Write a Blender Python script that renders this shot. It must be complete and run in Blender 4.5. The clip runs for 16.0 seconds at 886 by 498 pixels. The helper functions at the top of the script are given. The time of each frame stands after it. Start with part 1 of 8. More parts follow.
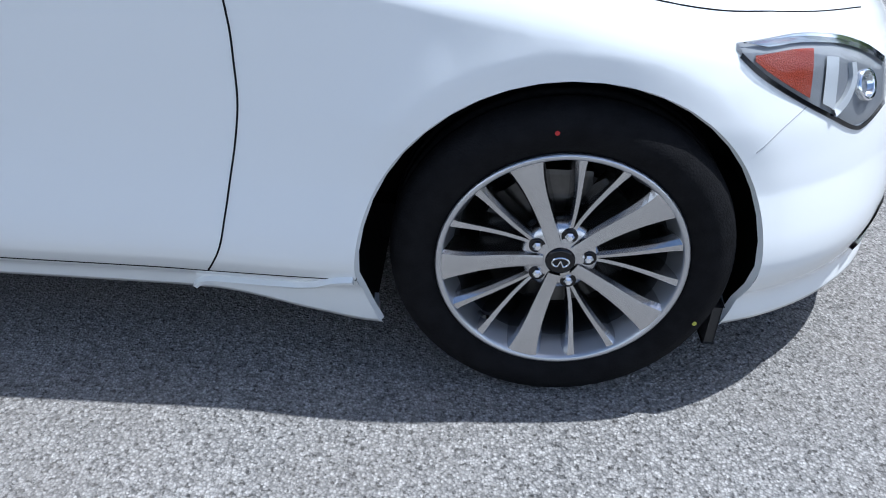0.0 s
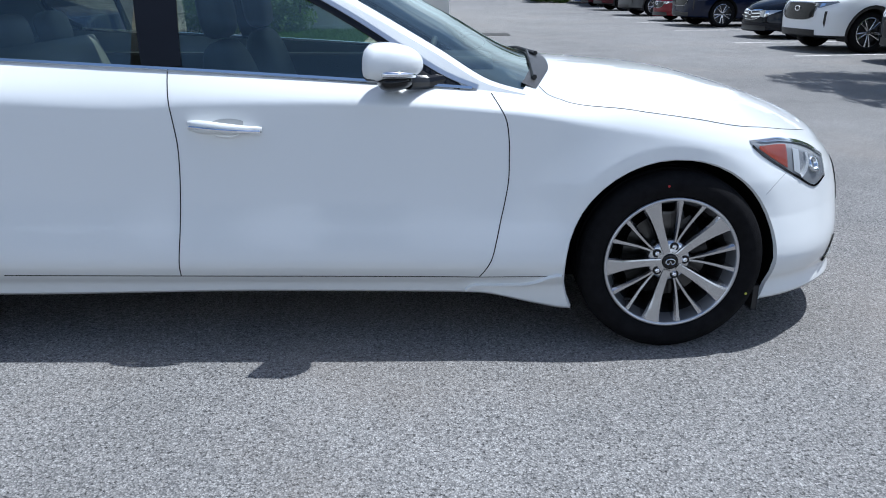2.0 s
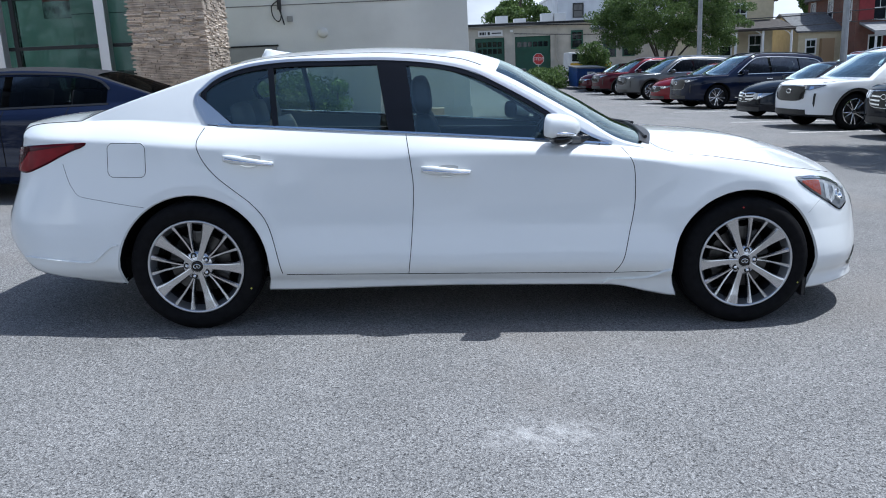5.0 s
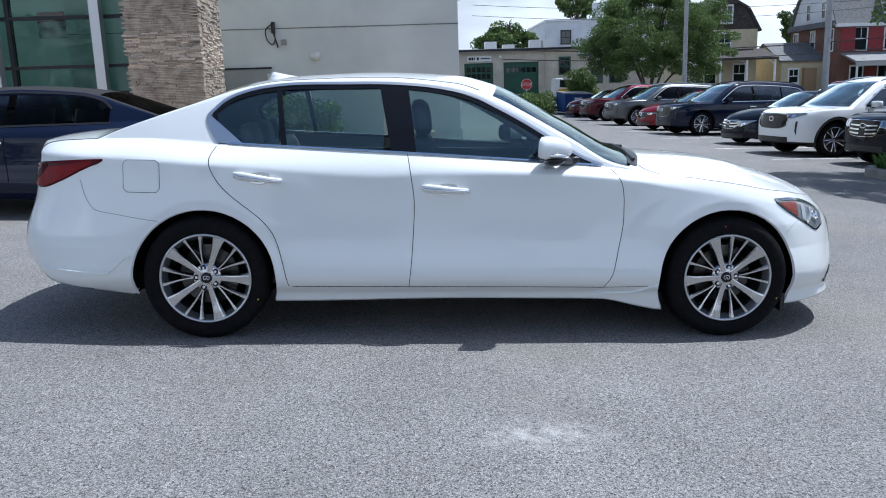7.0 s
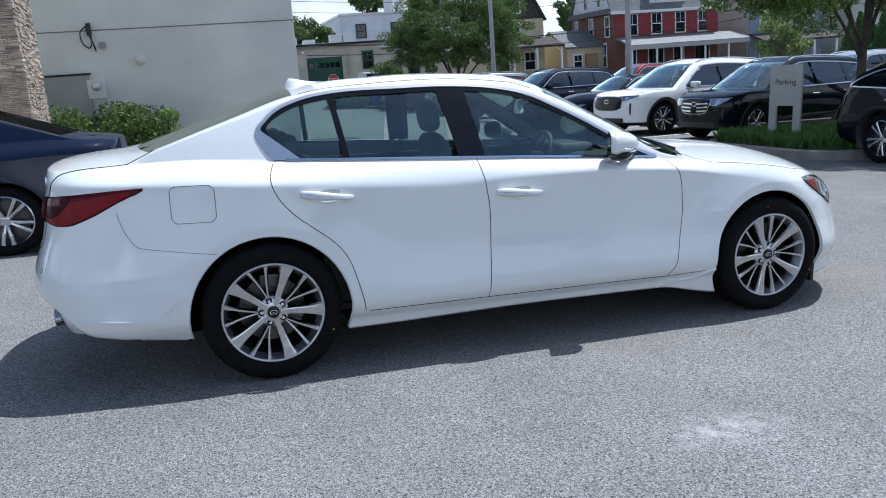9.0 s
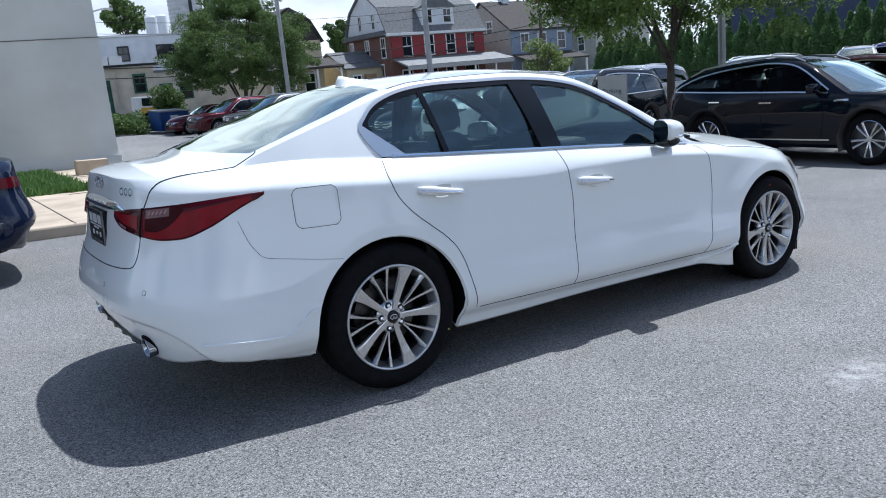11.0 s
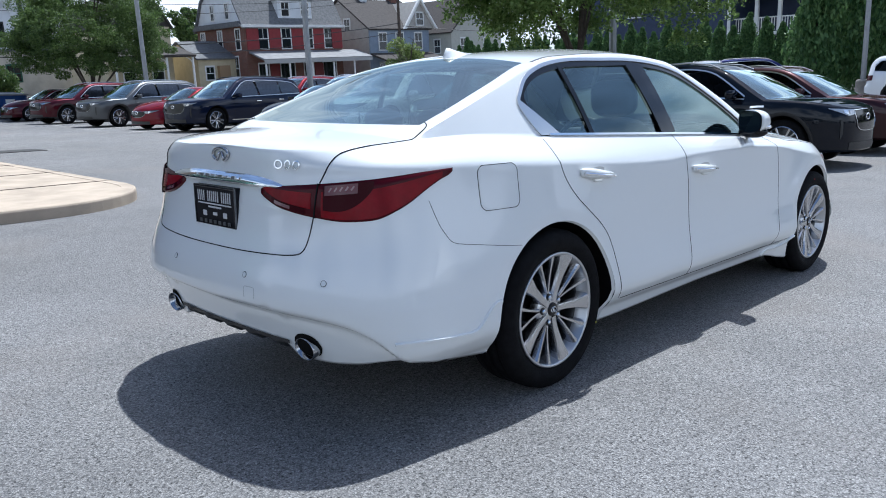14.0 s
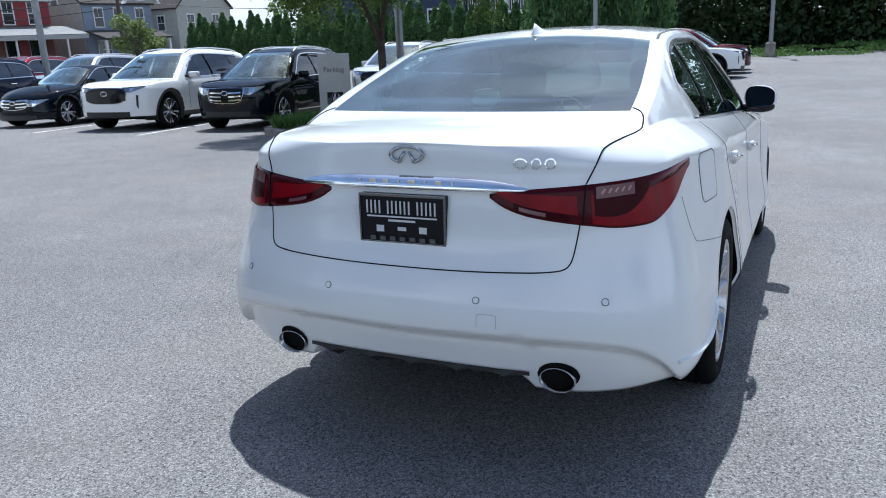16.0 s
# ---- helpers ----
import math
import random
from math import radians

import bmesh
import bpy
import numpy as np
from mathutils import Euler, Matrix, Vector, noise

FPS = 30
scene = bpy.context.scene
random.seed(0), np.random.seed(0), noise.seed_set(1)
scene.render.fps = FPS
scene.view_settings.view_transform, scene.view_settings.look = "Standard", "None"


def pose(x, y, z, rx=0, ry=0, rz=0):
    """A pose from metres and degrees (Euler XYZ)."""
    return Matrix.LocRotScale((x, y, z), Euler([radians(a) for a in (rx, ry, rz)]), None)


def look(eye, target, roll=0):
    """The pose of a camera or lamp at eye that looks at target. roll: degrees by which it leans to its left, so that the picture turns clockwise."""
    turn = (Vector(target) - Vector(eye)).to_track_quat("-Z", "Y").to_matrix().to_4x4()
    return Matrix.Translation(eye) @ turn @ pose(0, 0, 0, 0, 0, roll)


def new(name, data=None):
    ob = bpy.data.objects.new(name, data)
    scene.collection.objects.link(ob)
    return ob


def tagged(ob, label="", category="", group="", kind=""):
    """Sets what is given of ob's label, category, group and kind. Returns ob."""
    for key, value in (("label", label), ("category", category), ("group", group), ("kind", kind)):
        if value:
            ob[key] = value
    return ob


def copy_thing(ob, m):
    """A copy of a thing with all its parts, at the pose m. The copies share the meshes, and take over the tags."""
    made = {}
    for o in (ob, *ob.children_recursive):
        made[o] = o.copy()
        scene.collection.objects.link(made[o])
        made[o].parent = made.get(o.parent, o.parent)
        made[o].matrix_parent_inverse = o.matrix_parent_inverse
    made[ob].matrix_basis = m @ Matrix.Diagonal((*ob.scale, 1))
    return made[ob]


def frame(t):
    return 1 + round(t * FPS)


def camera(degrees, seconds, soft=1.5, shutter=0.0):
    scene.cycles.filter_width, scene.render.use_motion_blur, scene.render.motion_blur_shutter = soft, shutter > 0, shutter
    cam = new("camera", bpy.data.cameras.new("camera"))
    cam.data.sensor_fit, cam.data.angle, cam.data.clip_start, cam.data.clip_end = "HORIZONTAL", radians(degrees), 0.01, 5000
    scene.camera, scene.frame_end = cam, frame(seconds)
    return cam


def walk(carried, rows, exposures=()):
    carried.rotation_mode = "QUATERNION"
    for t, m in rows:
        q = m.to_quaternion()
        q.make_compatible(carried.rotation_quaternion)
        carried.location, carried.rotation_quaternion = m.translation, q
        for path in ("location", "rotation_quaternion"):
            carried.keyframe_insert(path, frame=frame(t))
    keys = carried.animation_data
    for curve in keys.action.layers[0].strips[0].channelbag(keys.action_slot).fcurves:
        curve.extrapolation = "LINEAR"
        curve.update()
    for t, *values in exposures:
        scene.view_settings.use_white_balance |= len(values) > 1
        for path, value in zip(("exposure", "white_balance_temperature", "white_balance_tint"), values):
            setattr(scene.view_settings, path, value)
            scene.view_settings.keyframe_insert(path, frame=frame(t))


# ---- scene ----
cam = camera(58.9, 16.0, soft=1.0)
PATH = [
    (0, (1.231, -2.09, 1.216), (1.183, -0.439, 0.087), 2.2),
    (0.5, (1.139, -2.431, 1.249), (1.102, -0.693, 0.261), 1.7),
    (1, (0.868, -2.753, 1.254), (0.929, -0.944, 0.403), 1.7),
    (1.5, (0.71, -3.135, 1.253), (0.761, -1.275, 0.519), 0.9),
    (2, (0.557, -3.486, 1.301), (0.588, -1.595, 0.65), 0.3),
    (2.5, (0.362, -3.799, 1.337), (0.383, -1.884, 0.763), -0.3),
    (3, (0.27, -4.047, 1.329), (0.252, -2.117, 0.805), -0.8),
    (3.5, (0.101, -4.268, 1.324), (0.088, -2.33, 0.831), -1.0),
    (4, (-0.085, -4.449, 1.324), (-0.07, -2.508, 0.842), -0.9),
    (6.5, (-0.303, -5.026, 1.343), (-0.235, -3.068, 0.942), 0.2),
    (7, (-0.326, -4.989, 1.333), (-0.243, -3.03, 0.939), 0.5),
    (7.5, (-0.592, -4.861, 1.33), (-0.429, -2.906, 0.94), 0.2),
    (8, (-0.916, -4.709, 1.345), (-0.628, -2.772, 0.941), -0.7),
    (8.5, (-1.271, -4.56, 1.371), (-0.832, -2.653, 0.959), -0.9),
    (9, (-1.703, -4.541, 1.385), (-1.129, -2.671, 0.971), -2.1),
    (11.5, (-3.38, -3.629, 1.3), (-2.197, -2.061, 0.926), -3.4),
    (12, (-3.557, -3.5, 1.293), (-2.306, -1.982, 0.929), -3.3),
    (12.5, (-3.619, -3.442, 1.276), (-2.331, -1.955, 0.918), -2.3),
    (13, (-3.678, -3.357, 1.253), (-2.356, -1.898, 0.898), -1.5),
    (13.5, (-3.793, -3.07, 1.241), (-2.444, -1.643, 0.863), -0.8),
    (14, (-3.994, -2.721, 1.247), (-2.6, -1.344, 0.846), -0.9),
    (14.5, (-4.212, -2.332, 1.274), (-2.738, -1.048, 0.854), -1.9),
    (15, (-4.353, -1.908, 1.293), (-2.784, -0.746, 0.863), -1.3),
    (15.5, (-4.534, -1.514, 1.294), (-2.858, -0.517, 0.852), -1.0),
    (16, (-4.592, -1.11, 1.293), (-2.831, -0.284, 0.826), -1.6),
]
walk(cam, [(t, look(eye, target, roll)) for t, eye, target, roll in PATH], [(0, 0.66, 5620, 8), (0.5, 0.50, 5620, 8), (1.5, 0.36, 5620, 8), (3, 0.31, 5620, 8), (12.5, 0.36, 5620, 8), (14.5, 0.43, 5620, 8), (16, 0.44, 5620, 8)])

from mathutils.bvhtree import BVHTree

# ---- light ----
SUN = Vector((0.39, 0.145, 1.0)).normalized()
world = bpy.data.worlds.new("sky")
scene.world = world
world.use_nodes = True
wt = world.node_tree
wt.nodes.clear()
w_out = wt.nodes.new("ShaderNodeOutputWorld")
w_bg = wt.nodes.new("ShaderNodeBackground")
w_sky = wt.nodes.new("ShaderNodeTexSky")
w_sky.sky_type = "NISHITA"
w_sky.sun_disc = False
w_sky.sun_elevation = math.asin(SUN.z)
w_sky.sun_rotation = math.atan2(SUN.x, SUN.y)
w_sky.air_density, w_sky.dust_density, w_sky.ozone_density = 1.0, 1.6, 1.0
w_bg.inputs["Strength"].default_value = 0.107
# thin summer clouds over the blue
w_tc = wt.nodes.new("ShaderNodeTexCoord")
w_map = wt.nodes.new("ShaderNodeMapping")
w_map.inputs["Scale"].default_value = (1.0, 1.0, 2.6)
w_no = wt.nodes.new("ShaderNodeTexNoise")
w_no.inputs["Scale"].default_value = 2.3
w_no.inputs["Detail"].default_value = 7.0
w_no.inputs["Roughness"].default_value = 0.58
w_rp = wt.nodes.new("ShaderNodeValToRGB")
w_rp.color_ramp.elements[0].position, w_rp.color_ramp.elements[1].position = 0.41, 0.66
w_mix = wt.nodes.new("ShaderNodeMixRGB")
w_mix.inputs["Color2"].default_value = (11.8, 12.2, 12.8, 1)
wt.links.new(w_tc.outputs["Generated"], w_map.inputs["Vector"])
wt.links.new(w_map.outputs["Vector"], w_no.inputs["Vector"])
# the cloud thickens towards the horizon
w_sep = wt.nodes.new("ShaderNodeSeparateXYZ")
w_hz = wt.nodes.new("ShaderNodeMapRange")
w_hz.inputs["From Min"].default_value, w_hz.inputs["From Max"].default_value = 0.0, 0.62
w_hz.inputs["To Min"].default_value, w_hz.inputs["To Max"].default_value = 0.34, -0.26
w_add = wt.nodes.new("ShaderNodeMath")
wt.links.new(w_tc.outputs["Generated"], w_sep.inputs["Vector"])
wt.links.new(w_sep.outputs["Z"], w_hz.inputs["Value"])
wt.links.new(w_no.outputs["Fac"], w_add.inputs[0])
wt.links.new(w_hz.outputs["Result"], w_add.inputs[1])
wt.links.new(w_add.outputs["Value"], w_rp.inputs["Fac"])
wt.links.new(w_rp.outputs["Color"], w_mix.inputs["Fac"])
wt.links.new(w_sky.outputs["Color"], w_mix.inputs["Color1"])
# cloud low over the horizon is greyer and uneven
w_low = wt.nodes.new("ShaderNodeMapRange")
w_low.inputs["From Min"].default_value, w_low.inputs["From Max"].default_value = 0.05, 0.45
w_low.inputs["To Min"].default_value, w_low.inputs["To Max"].default_value = 0.58, 1.0
w_n2 = wt.nodes.new("ShaderNodeTexNoise")
w_n2.inputs["Scale"].default_value = 5.5
w_n2.inputs["Detail"].default_value = 6.0
w_r2 = wt.nodes.new("ShaderNodeMapRange")
w_r2.inputs["From Min"].default_value, w_r2.inputs["From Max"].default_value = 0.35, 0.65
w_r2.inputs["To Min"].default_value, w_r2.inputs["To Max"].default_value = 0.78, 1.22
w_mu = wt.nodes.new("ShaderNodeMath")
w_mu.operation = "MULTIPLY"
w_sc = wt.nodes.new("ShaderNodeVectorMath")
w_sc.operation = "SCALE"
wt.links.new(w_sep.outputs["Z"], w_low.inputs["Value"])
wt.links.new(w_map.outputs["Vector"], w_n2.inputs["Vector"])
wt.links.new(w_n2.outputs["Fac"], w_r2.inputs["Value"])
wt.links.new(w_low.outputs["Result"], w_mu.inputs[0])
wt.links.new(w_r2.outputs["Result"], w_mu.inputs[1])
wt.links.new(w_mix.outputs["Color"], w_sc.inputs[0])
wt.links.new(w_mu.outputs["Value"], w_sc.inputs["Scale"])
wt.links.new(w_sc.outputs["Vector"], w_bg.inputs["Color"])
wt.links.new(w_bg.outputs["Background"], w_out.inputs["Surface"])
sun_data = bpy.data.lights.new("sun", "SUN")
sun_data.energy, sun_data.angle, sun_data.color = 4.55, radians(0.6), (1.0, 0.955, 0.89)
sun = new("sun", sun_data)
sun.matrix_world = look(SUN * 60, (0, 0, 0))
scene.cycles.caustics_reflective = False

# ---- materials ----
MATS = {}


def mat(name, color=(0.5, 0.5, 0.5), rough=0.5, metal=0.0, coat=0.0, spec=0.5, vary=0.0, scale=8.0, bump=0.0, bump_scale=60.0,
        second=None, rnd=0.0, emit=None, fine=0.0):
    """A principled material with two scales of variation in colour, and fine relief."""
    if name in MATS:
        return MATS[name]
    m = bpy.data.materials.new(name)
    m.use_nodes = True
    nt = m.node_tree
    b = nt.nodes["Principled BSDF"]
    b.inputs["Roughness"].default_value = rough
    b.inputs["Metallic"].default_value = metal
    b.inputs["Coat Weight"].default_value = coat
    b.inputs["Coat Roughness"].default_value = 0.03
    b.inputs["Specular IOR Level"].default_value = spec
    b.inputs["Base Color"].default_value = (*color, 1)
    if emit:
        b.inputs["Emission Color"].default_value = (*emit[:3], 1)
        b.inputs["Emission Strength"].default_value = emit[3]
    tc = nt.nodes.new("ShaderNodeTexCoord")
    col = None
    if vary or second:
        n1 = nt.nodes.new("ShaderNodeTexNoise")
        n1.inputs["Scale"].default_value = scale
        n1.inputs["Detail"].default_value = 6.0
        nt.links.new(tc.outputs["Object"], n1.inputs["Vector"])
        mx = nt.nodes.new("ShaderNodeMixRGB")
        c2 = second or tuple(c * (1 - vary) for c in color)
        mx.inputs["Color1"].default_value = (*[min(1, c * (1 + vary * 0.5)) for c in color], 1)
        mx.inputs["Color2"].default_value = (*c2, 1)
        rp = nt.nodes.new("ShaderNodeValToRGB")
        rp.color_ramp.elements[0].position, rp.color_ramp.elements[1].position = 0.35, 0.68
        nt.links.new(n1.outputs["Fac"], rp.inputs["Fac"])
        nt.links.new(rp.outputs["Color"], mx.inputs["Fac"])
        col = mx.outputs["Color"]
        if fine:
            n3 = nt.nodes.new("ShaderNodeTexNoise")
            n3.inputs["Scale"].default_value = bump_scale
            n3.inputs["Detail"].default_value = 4.0
            nt.links.new(tc.outputs["Object"], n3.inputs["Vector"])
            m3 = nt.nodes.new("ShaderNodeMixRGB")
            m3.blend_type = "MULTIPLY"
            m3.inputs["Fac"].default_value = fine
            nt.links.new(col, m3.inputs["Color1"])
            nt.links.new(n3.outputs["Color"], m3.inputs["Color2"])
            hs = nt.nodes.new("ShaderNodeHueSaturation")
            hs.inputs["Saturation"].default_value = 0.0
            nt.links.new(n3.outputs["Color"], hs.inputs["Color"])
            nt.links.new(hs.outputs["Color"], m3.inputs["Color2"])
            col = m3.outputs["Color"]
    if rnd:
        oi = nt.nodes.new("ShaderNodeObjectInfo")
        hs2 = nt.nodes.new("ShaderNodeHueSaturation")
        mr = nt.nodes.new("ShaderNodeMapRange")
        mr.inputs["To Min"].default_value, mr.inputs["To Max"].default_value = 1 - rnd, 1 + rnd
        nt.links.new(oi.outputs["Random"], mr.inputs["Value"])
        nt.links.new(mr.outputs["Result"], hs2.inputs["Value"])
        if col is None:
            hs2.inputs["Color"].default_value = (*color, 1)
        else:
            nt.links.new(col, hs2.inputs["Color"])
        col = hs2.outputs["Color"]
    if col is not None:
        nt.links.new(col, b.inputs["Base Color"])
    if bump:
        n2 = nt.nodes.new("ShaderNodeTexNoise")
        n2.inputs["Scale"].default_value = bump_scale
        n2.inputs["Detail"].default_value = 5.0
        nt.links.new(tc.outputs["Object"], n2.inputs["Vector"])
        bp = nt.nodes.new("ShaderNodeBump")
        bp.inputs["Strength"].default_value = bump
        bp.inputs["Distance"].default_value = 0.01
        nt.links.new(n2.outputs["Fac"], bp.inputs["Height"])
        nt.links.new(bp.outputs["Normal"], b.inputs["Normal"])
    MATS[name] = m
    return m


def glass_mat(name, tint=(0.4, 0.45, 0.45), gloss=1.0, rough=0.0, sheen=(1.0, 1.0, 1.0), ior=1.52):
    """Tinted sheet glass: clear to the light behind it, mirror-like by Fresnel."""
    if name in MATS:
        return MATS[name]
    m = bpy.data.materials.new(name)
    m.use_nodes = True
    nt = m.node_tree
    nt.nodes.clear()
    out = nt.nodes.new("ShaderNodeOutputMaterial")
    tr = nt.nodes.new("ShaderNodeBsdfTransparent")
    tr.inputs["Color"].default_value = (*tint, 1)
    gl = nt.nodes.new("ShaderNodeBsdfGlossy")
    gl.inputs["Roughness"].default_value = rough
    gl.inputs["Color"].default_value = (*sheen, 1)
    fr = nt.nodes.new("ShaderNodeFresnel")
    fr.inputs["IOR"].default_value = ior
    mu = nt.nodes.new("ShaderNodeMath")
    mu.operation = "MULTIPLY"
    mu.inputs[1].default_value = gloss
    mu.use_clamp = True
    mx = nt.nodes.new("ShaderNodeMixShader")
    nt.links.new(fr.outputs["Fac"], mu.inputs[0])
    nt.links.new(mu.outputs["Value"], mx.inputs["Fac"])
    nt.links.new(tr.outputs["BSDF"], mx.inputs[1])
    nt.links.new(gl.outputs["BSDF"], mx.inputs[2])
    nt.links.new(mx.outputs["Shader"], out.inputs["Surface"])
    MATS[name] = m
    return m


def paint(name, color, metal=0.0, rough=0.35):
    return mat("paint_" + name, color, rough=rough, metal=metal, coat=1.0 if max(color) > 0.2 else 0.6, spec=0.0)


M_WHITE = mat("pearl_white_paint", (0.737, 0.755, 0.752), rough=0.34, metal=0.0, coat=1.0, spec=0.4)
M_BLACKTRIM = mat("black_plastic_trim", (0.012, 0.012, 0.013), rough=0.45, bump=0.15, bump_scale=400)
M_GLOSSBLACK = mat("gloss_black_trim", (0.006, 0.006, 0.007), rough=0.10, spec=0.35)
M_GAP = mat("shut_line_shadow_gap", (0.01, 0.01, 0.011), rough=0.9, spec=0.1)
M_CHROME = mat("chrome", (0.82, 0.83, 0.85), rough=0.07, metal=1.0)
M_SATIN = mat("satin_chrome", (0.72, 0.71, 0.69), rough=0.28, metal=1.0)
M_DARKCHROME = mat("dark_chrome", (0.40, 0.41, 0.43), rough=0.10, metal=1.0)
M_ALLOY = mat("machined_alloy", (0.52, 0.52, 0.53), rough=0.19, metal=1.0)
M_ALLOYSATIN = mat("satin_painted_alloy", (0.50, 0.51, 0.53), rough=0.30, metal=0.9)
M_DOTRED = mat("red_marking_paint", (0.42, 0.02, 0.02), rough=0.6)
M_DOTYELLOW = mat("yellow_marking_paint", (0.42, 0.42, 0.06), rough=0.6)
M_ALLOYDARK = mat("alloy_inner_barrel", (0.10, 0.10, 0.105), rough=0.4, metal=0.9)
M_RUBBER = mat("tyre_rubber", (0.008, 0.008, 0.009), rough=0.75, spec=0.08, vary=0.3, scale=30, bump=0.25, bump_scale=220)
M_GLASS = glass_mat("car_window_glass", (0.61, 0.72, 0.69), 1.6, sheen=(0.80, 0.96, 0.94), ior=1.75)
M_SCREEN = glass_mat("sky_struck_windshield", (0.66, 0.76, 0.73), 2.4, sheen=(0.86, 1.0, 0.97))
M_REARGLASS = glass_mat("tinted_rear_glass", (0.40, 0.50, 0.47), 1.5, sheen=(0.90, 0.95, 0.86), ior=2.0)
M_GLASSDARK = glass_mat("privacy_glass", (0.12, 0.14, 0.14), 0.13)
M_LAMPGLASS = glass_mat("clear_lamp_lens", (0.96, 0.97, 0.97), 0.6)
M_RED = mat("red_lamp_lens", (0.19, 0.002, 0.007), rough=0.25, coat=0.05, spec=0.12, vary=0.25, scale=14)
M_REDDARK = mat("dark_red_lamp_lens", (0.055, 0.002, 0.006), rough=0.15, coat=0.08, spec=0.10)
M_AMBER = mat("amber_reflector", (0.42, 0.042, 0.008), rough=0.25, coat=0.6, bump=0.4, bump_scale=300)
M_LINER = mat("wheel_well_liner", (0.008, 0.008, 0.008), rough=0.95, spec=0.1)
M_DISC = mat("brake_disc_steel", (0.10, 0.098, 0.095), rough=0.35, metal=1.0, vary=0.3, scale=20)
M_SEAT = mat("dark_leather_seat", (0.055, 0.054, 0.053), rough=0.55, bump=0.2, bump_scale=150)
M_SEATLIGHT = mat("stone_leather_seat", (0.23, 0.21, 0.18), rough=0.5, bump=0.2, bump_scale=150)
M_DASH = mat("dark_dashboard_plastic", (0.040, 0.041, 0.043), rough=0.6, bump=0.2, bump_scale=300)
M_PLATE = mat("black_plate_face", (0.006, 0.006, 0.009), rough=0.45, spec=0.2)
M_PLATEINK = mat("white_plate_print", (0.60, 0.60, 0.61), rough=0.4)

# ---- building helpers ----


def mesh_ob(name, verts, faces, material, parent=None, label="", smooth=True, normals=None):
    me = bpy.data.meshes.new(name)
    me.from_pydata([tuple(v) for v in verts], [], [tuple(f) for f in faces])
    for m in material if isinstance(material, (list, tuple)) else (material,):
        me.materials.append(m)
    me.polygons.foreach_set("use_smooth", [smooth] * len(me.polygons))
    me.update()
    if normals is not None:
        me.normals_split_custom_set_from_vertices([tuple(n) for n in normals])
    ob = new(name, me)
    if parent is not None:
        ob.parent = parent
    if label:
        tagged(ob, label)
    return ob


def part(name, bm, material, parent=None, label="", smooth=False):
    me = bpy.data.meshes.new(name)
    bm.normal_update()
    bm.to_mesh(me)
    bm.free()
    me.materials.append(material)
    if smooth:
        me.polygons.foreach_set("use_smooth", [True] * len(me.polygons))
    ob = new(name, me)
    if parent is not None:
        ob.parent = parent
    if label:
        tagged(ob, label)
    return ob


def thing(name, label, category, m=None, group="", kind=""):
    ob = new(name)
    ob.empty_display_size = 0.1
    if m is not None:
        ob.matrix_basis = m
    return tagged(ob, label, category, group, kind)


def box(bm, lo, hi, bevel=0.0, m=None):
    """A box from corner to corner, with rounded edges where bevel is given."""
    r = bmesh.ops.create_cube(bm, size=1.0)
    vs = r["verts"]
    for v in vs:
        v.co = Vector([lo[i] + (v.co[i] + 0.5) * (hi[i] - lo[i]) for i in range(3)])
    if bevel:
        es = list({e for v in vs for e in v.link_edges})
        r = bmesh.ops.bevel(bm, geom=es, offset=bevel, segments=2, affect="EDGES", profile=0.7)
        vs = list({v for f in r["faces"] for v in f.verts} | {v for v in vs if v.is_valid})
    if m is not None:
        bmesh.ops.transform(bm, matrix=m, verts=vs)
    return bm


def one_box(lo, hi, bevel=0.0, m=None):
    return box(bmesh.new(), lo, hi, bevel, m)


def tube(bm, pts, radii, seg=8, caps=True):
    """A round bar through the points."""
    pts = [Vector(p) for p in pts]
    if not isinstance(radii, (list, tuple)):
        radii = [radii] * len(pts)
    rings = []
    up = Vector((0.13, 0.21, 0.97))
    for i, p in enumerate(pts):
        t = (pts[min(i + 1, len(pts) - 1)] - pts[max(i - 1, 0)]).normalized()
        a = t.cross(up)
        if a.length < 0.05:
            a = t.cross(Vector((1, 0.1, 0)))
        a.normalize()
        b = t.cross(a)
        rings.append([bm.verts.new(p + (a * math.cos(k * 2 * math.pi / seg) + b * math.sin(k * 2 * math.pi / seg)) * radii[i]) for k in range(seg)])
    for r0, r1 in zip(rings, rings[1:]):
        for k in range(seg):
            bm.faces.new((r0[k], r0[(k + 1) % seg], r1[(k + 1) % seg], r1[k]))
    if caps:
        bm.faces.new(rings[0][::-1])
        bm.faces.new(rings[-1])
    return bm


def lathe(profile, seg=48, axis="y", close=False):
    """Turns (radius, along) pairs about an axis."""
    bm = bmesh.new()
    rings = []
    for k in range(seg):
        a = 2 * math.pi * k / seg
        c, s = math.cos(a), math.sin(a)
        rings.append([bm.verts.new((r * c, h, r * s) if axis == "y" else (r * c, r * s, h)) for r, h in profile])
    n = len(profile)
    for k in range(seg):
        r0, r1 = rings[k], rings[(k + 1) % seg]
        for i in range(n - 1 if not close else n):
            j = (i + 1) % n
            bm.faces.new((r0[i], r0[j], r1[j], r1[i]))
    bmesh.ops.remove_doubles(bm, verts=bm.verts, dist=1e-5)
    bmesh.ops.recalc_face_normals(bm, faces=bm.faces)
    return bm


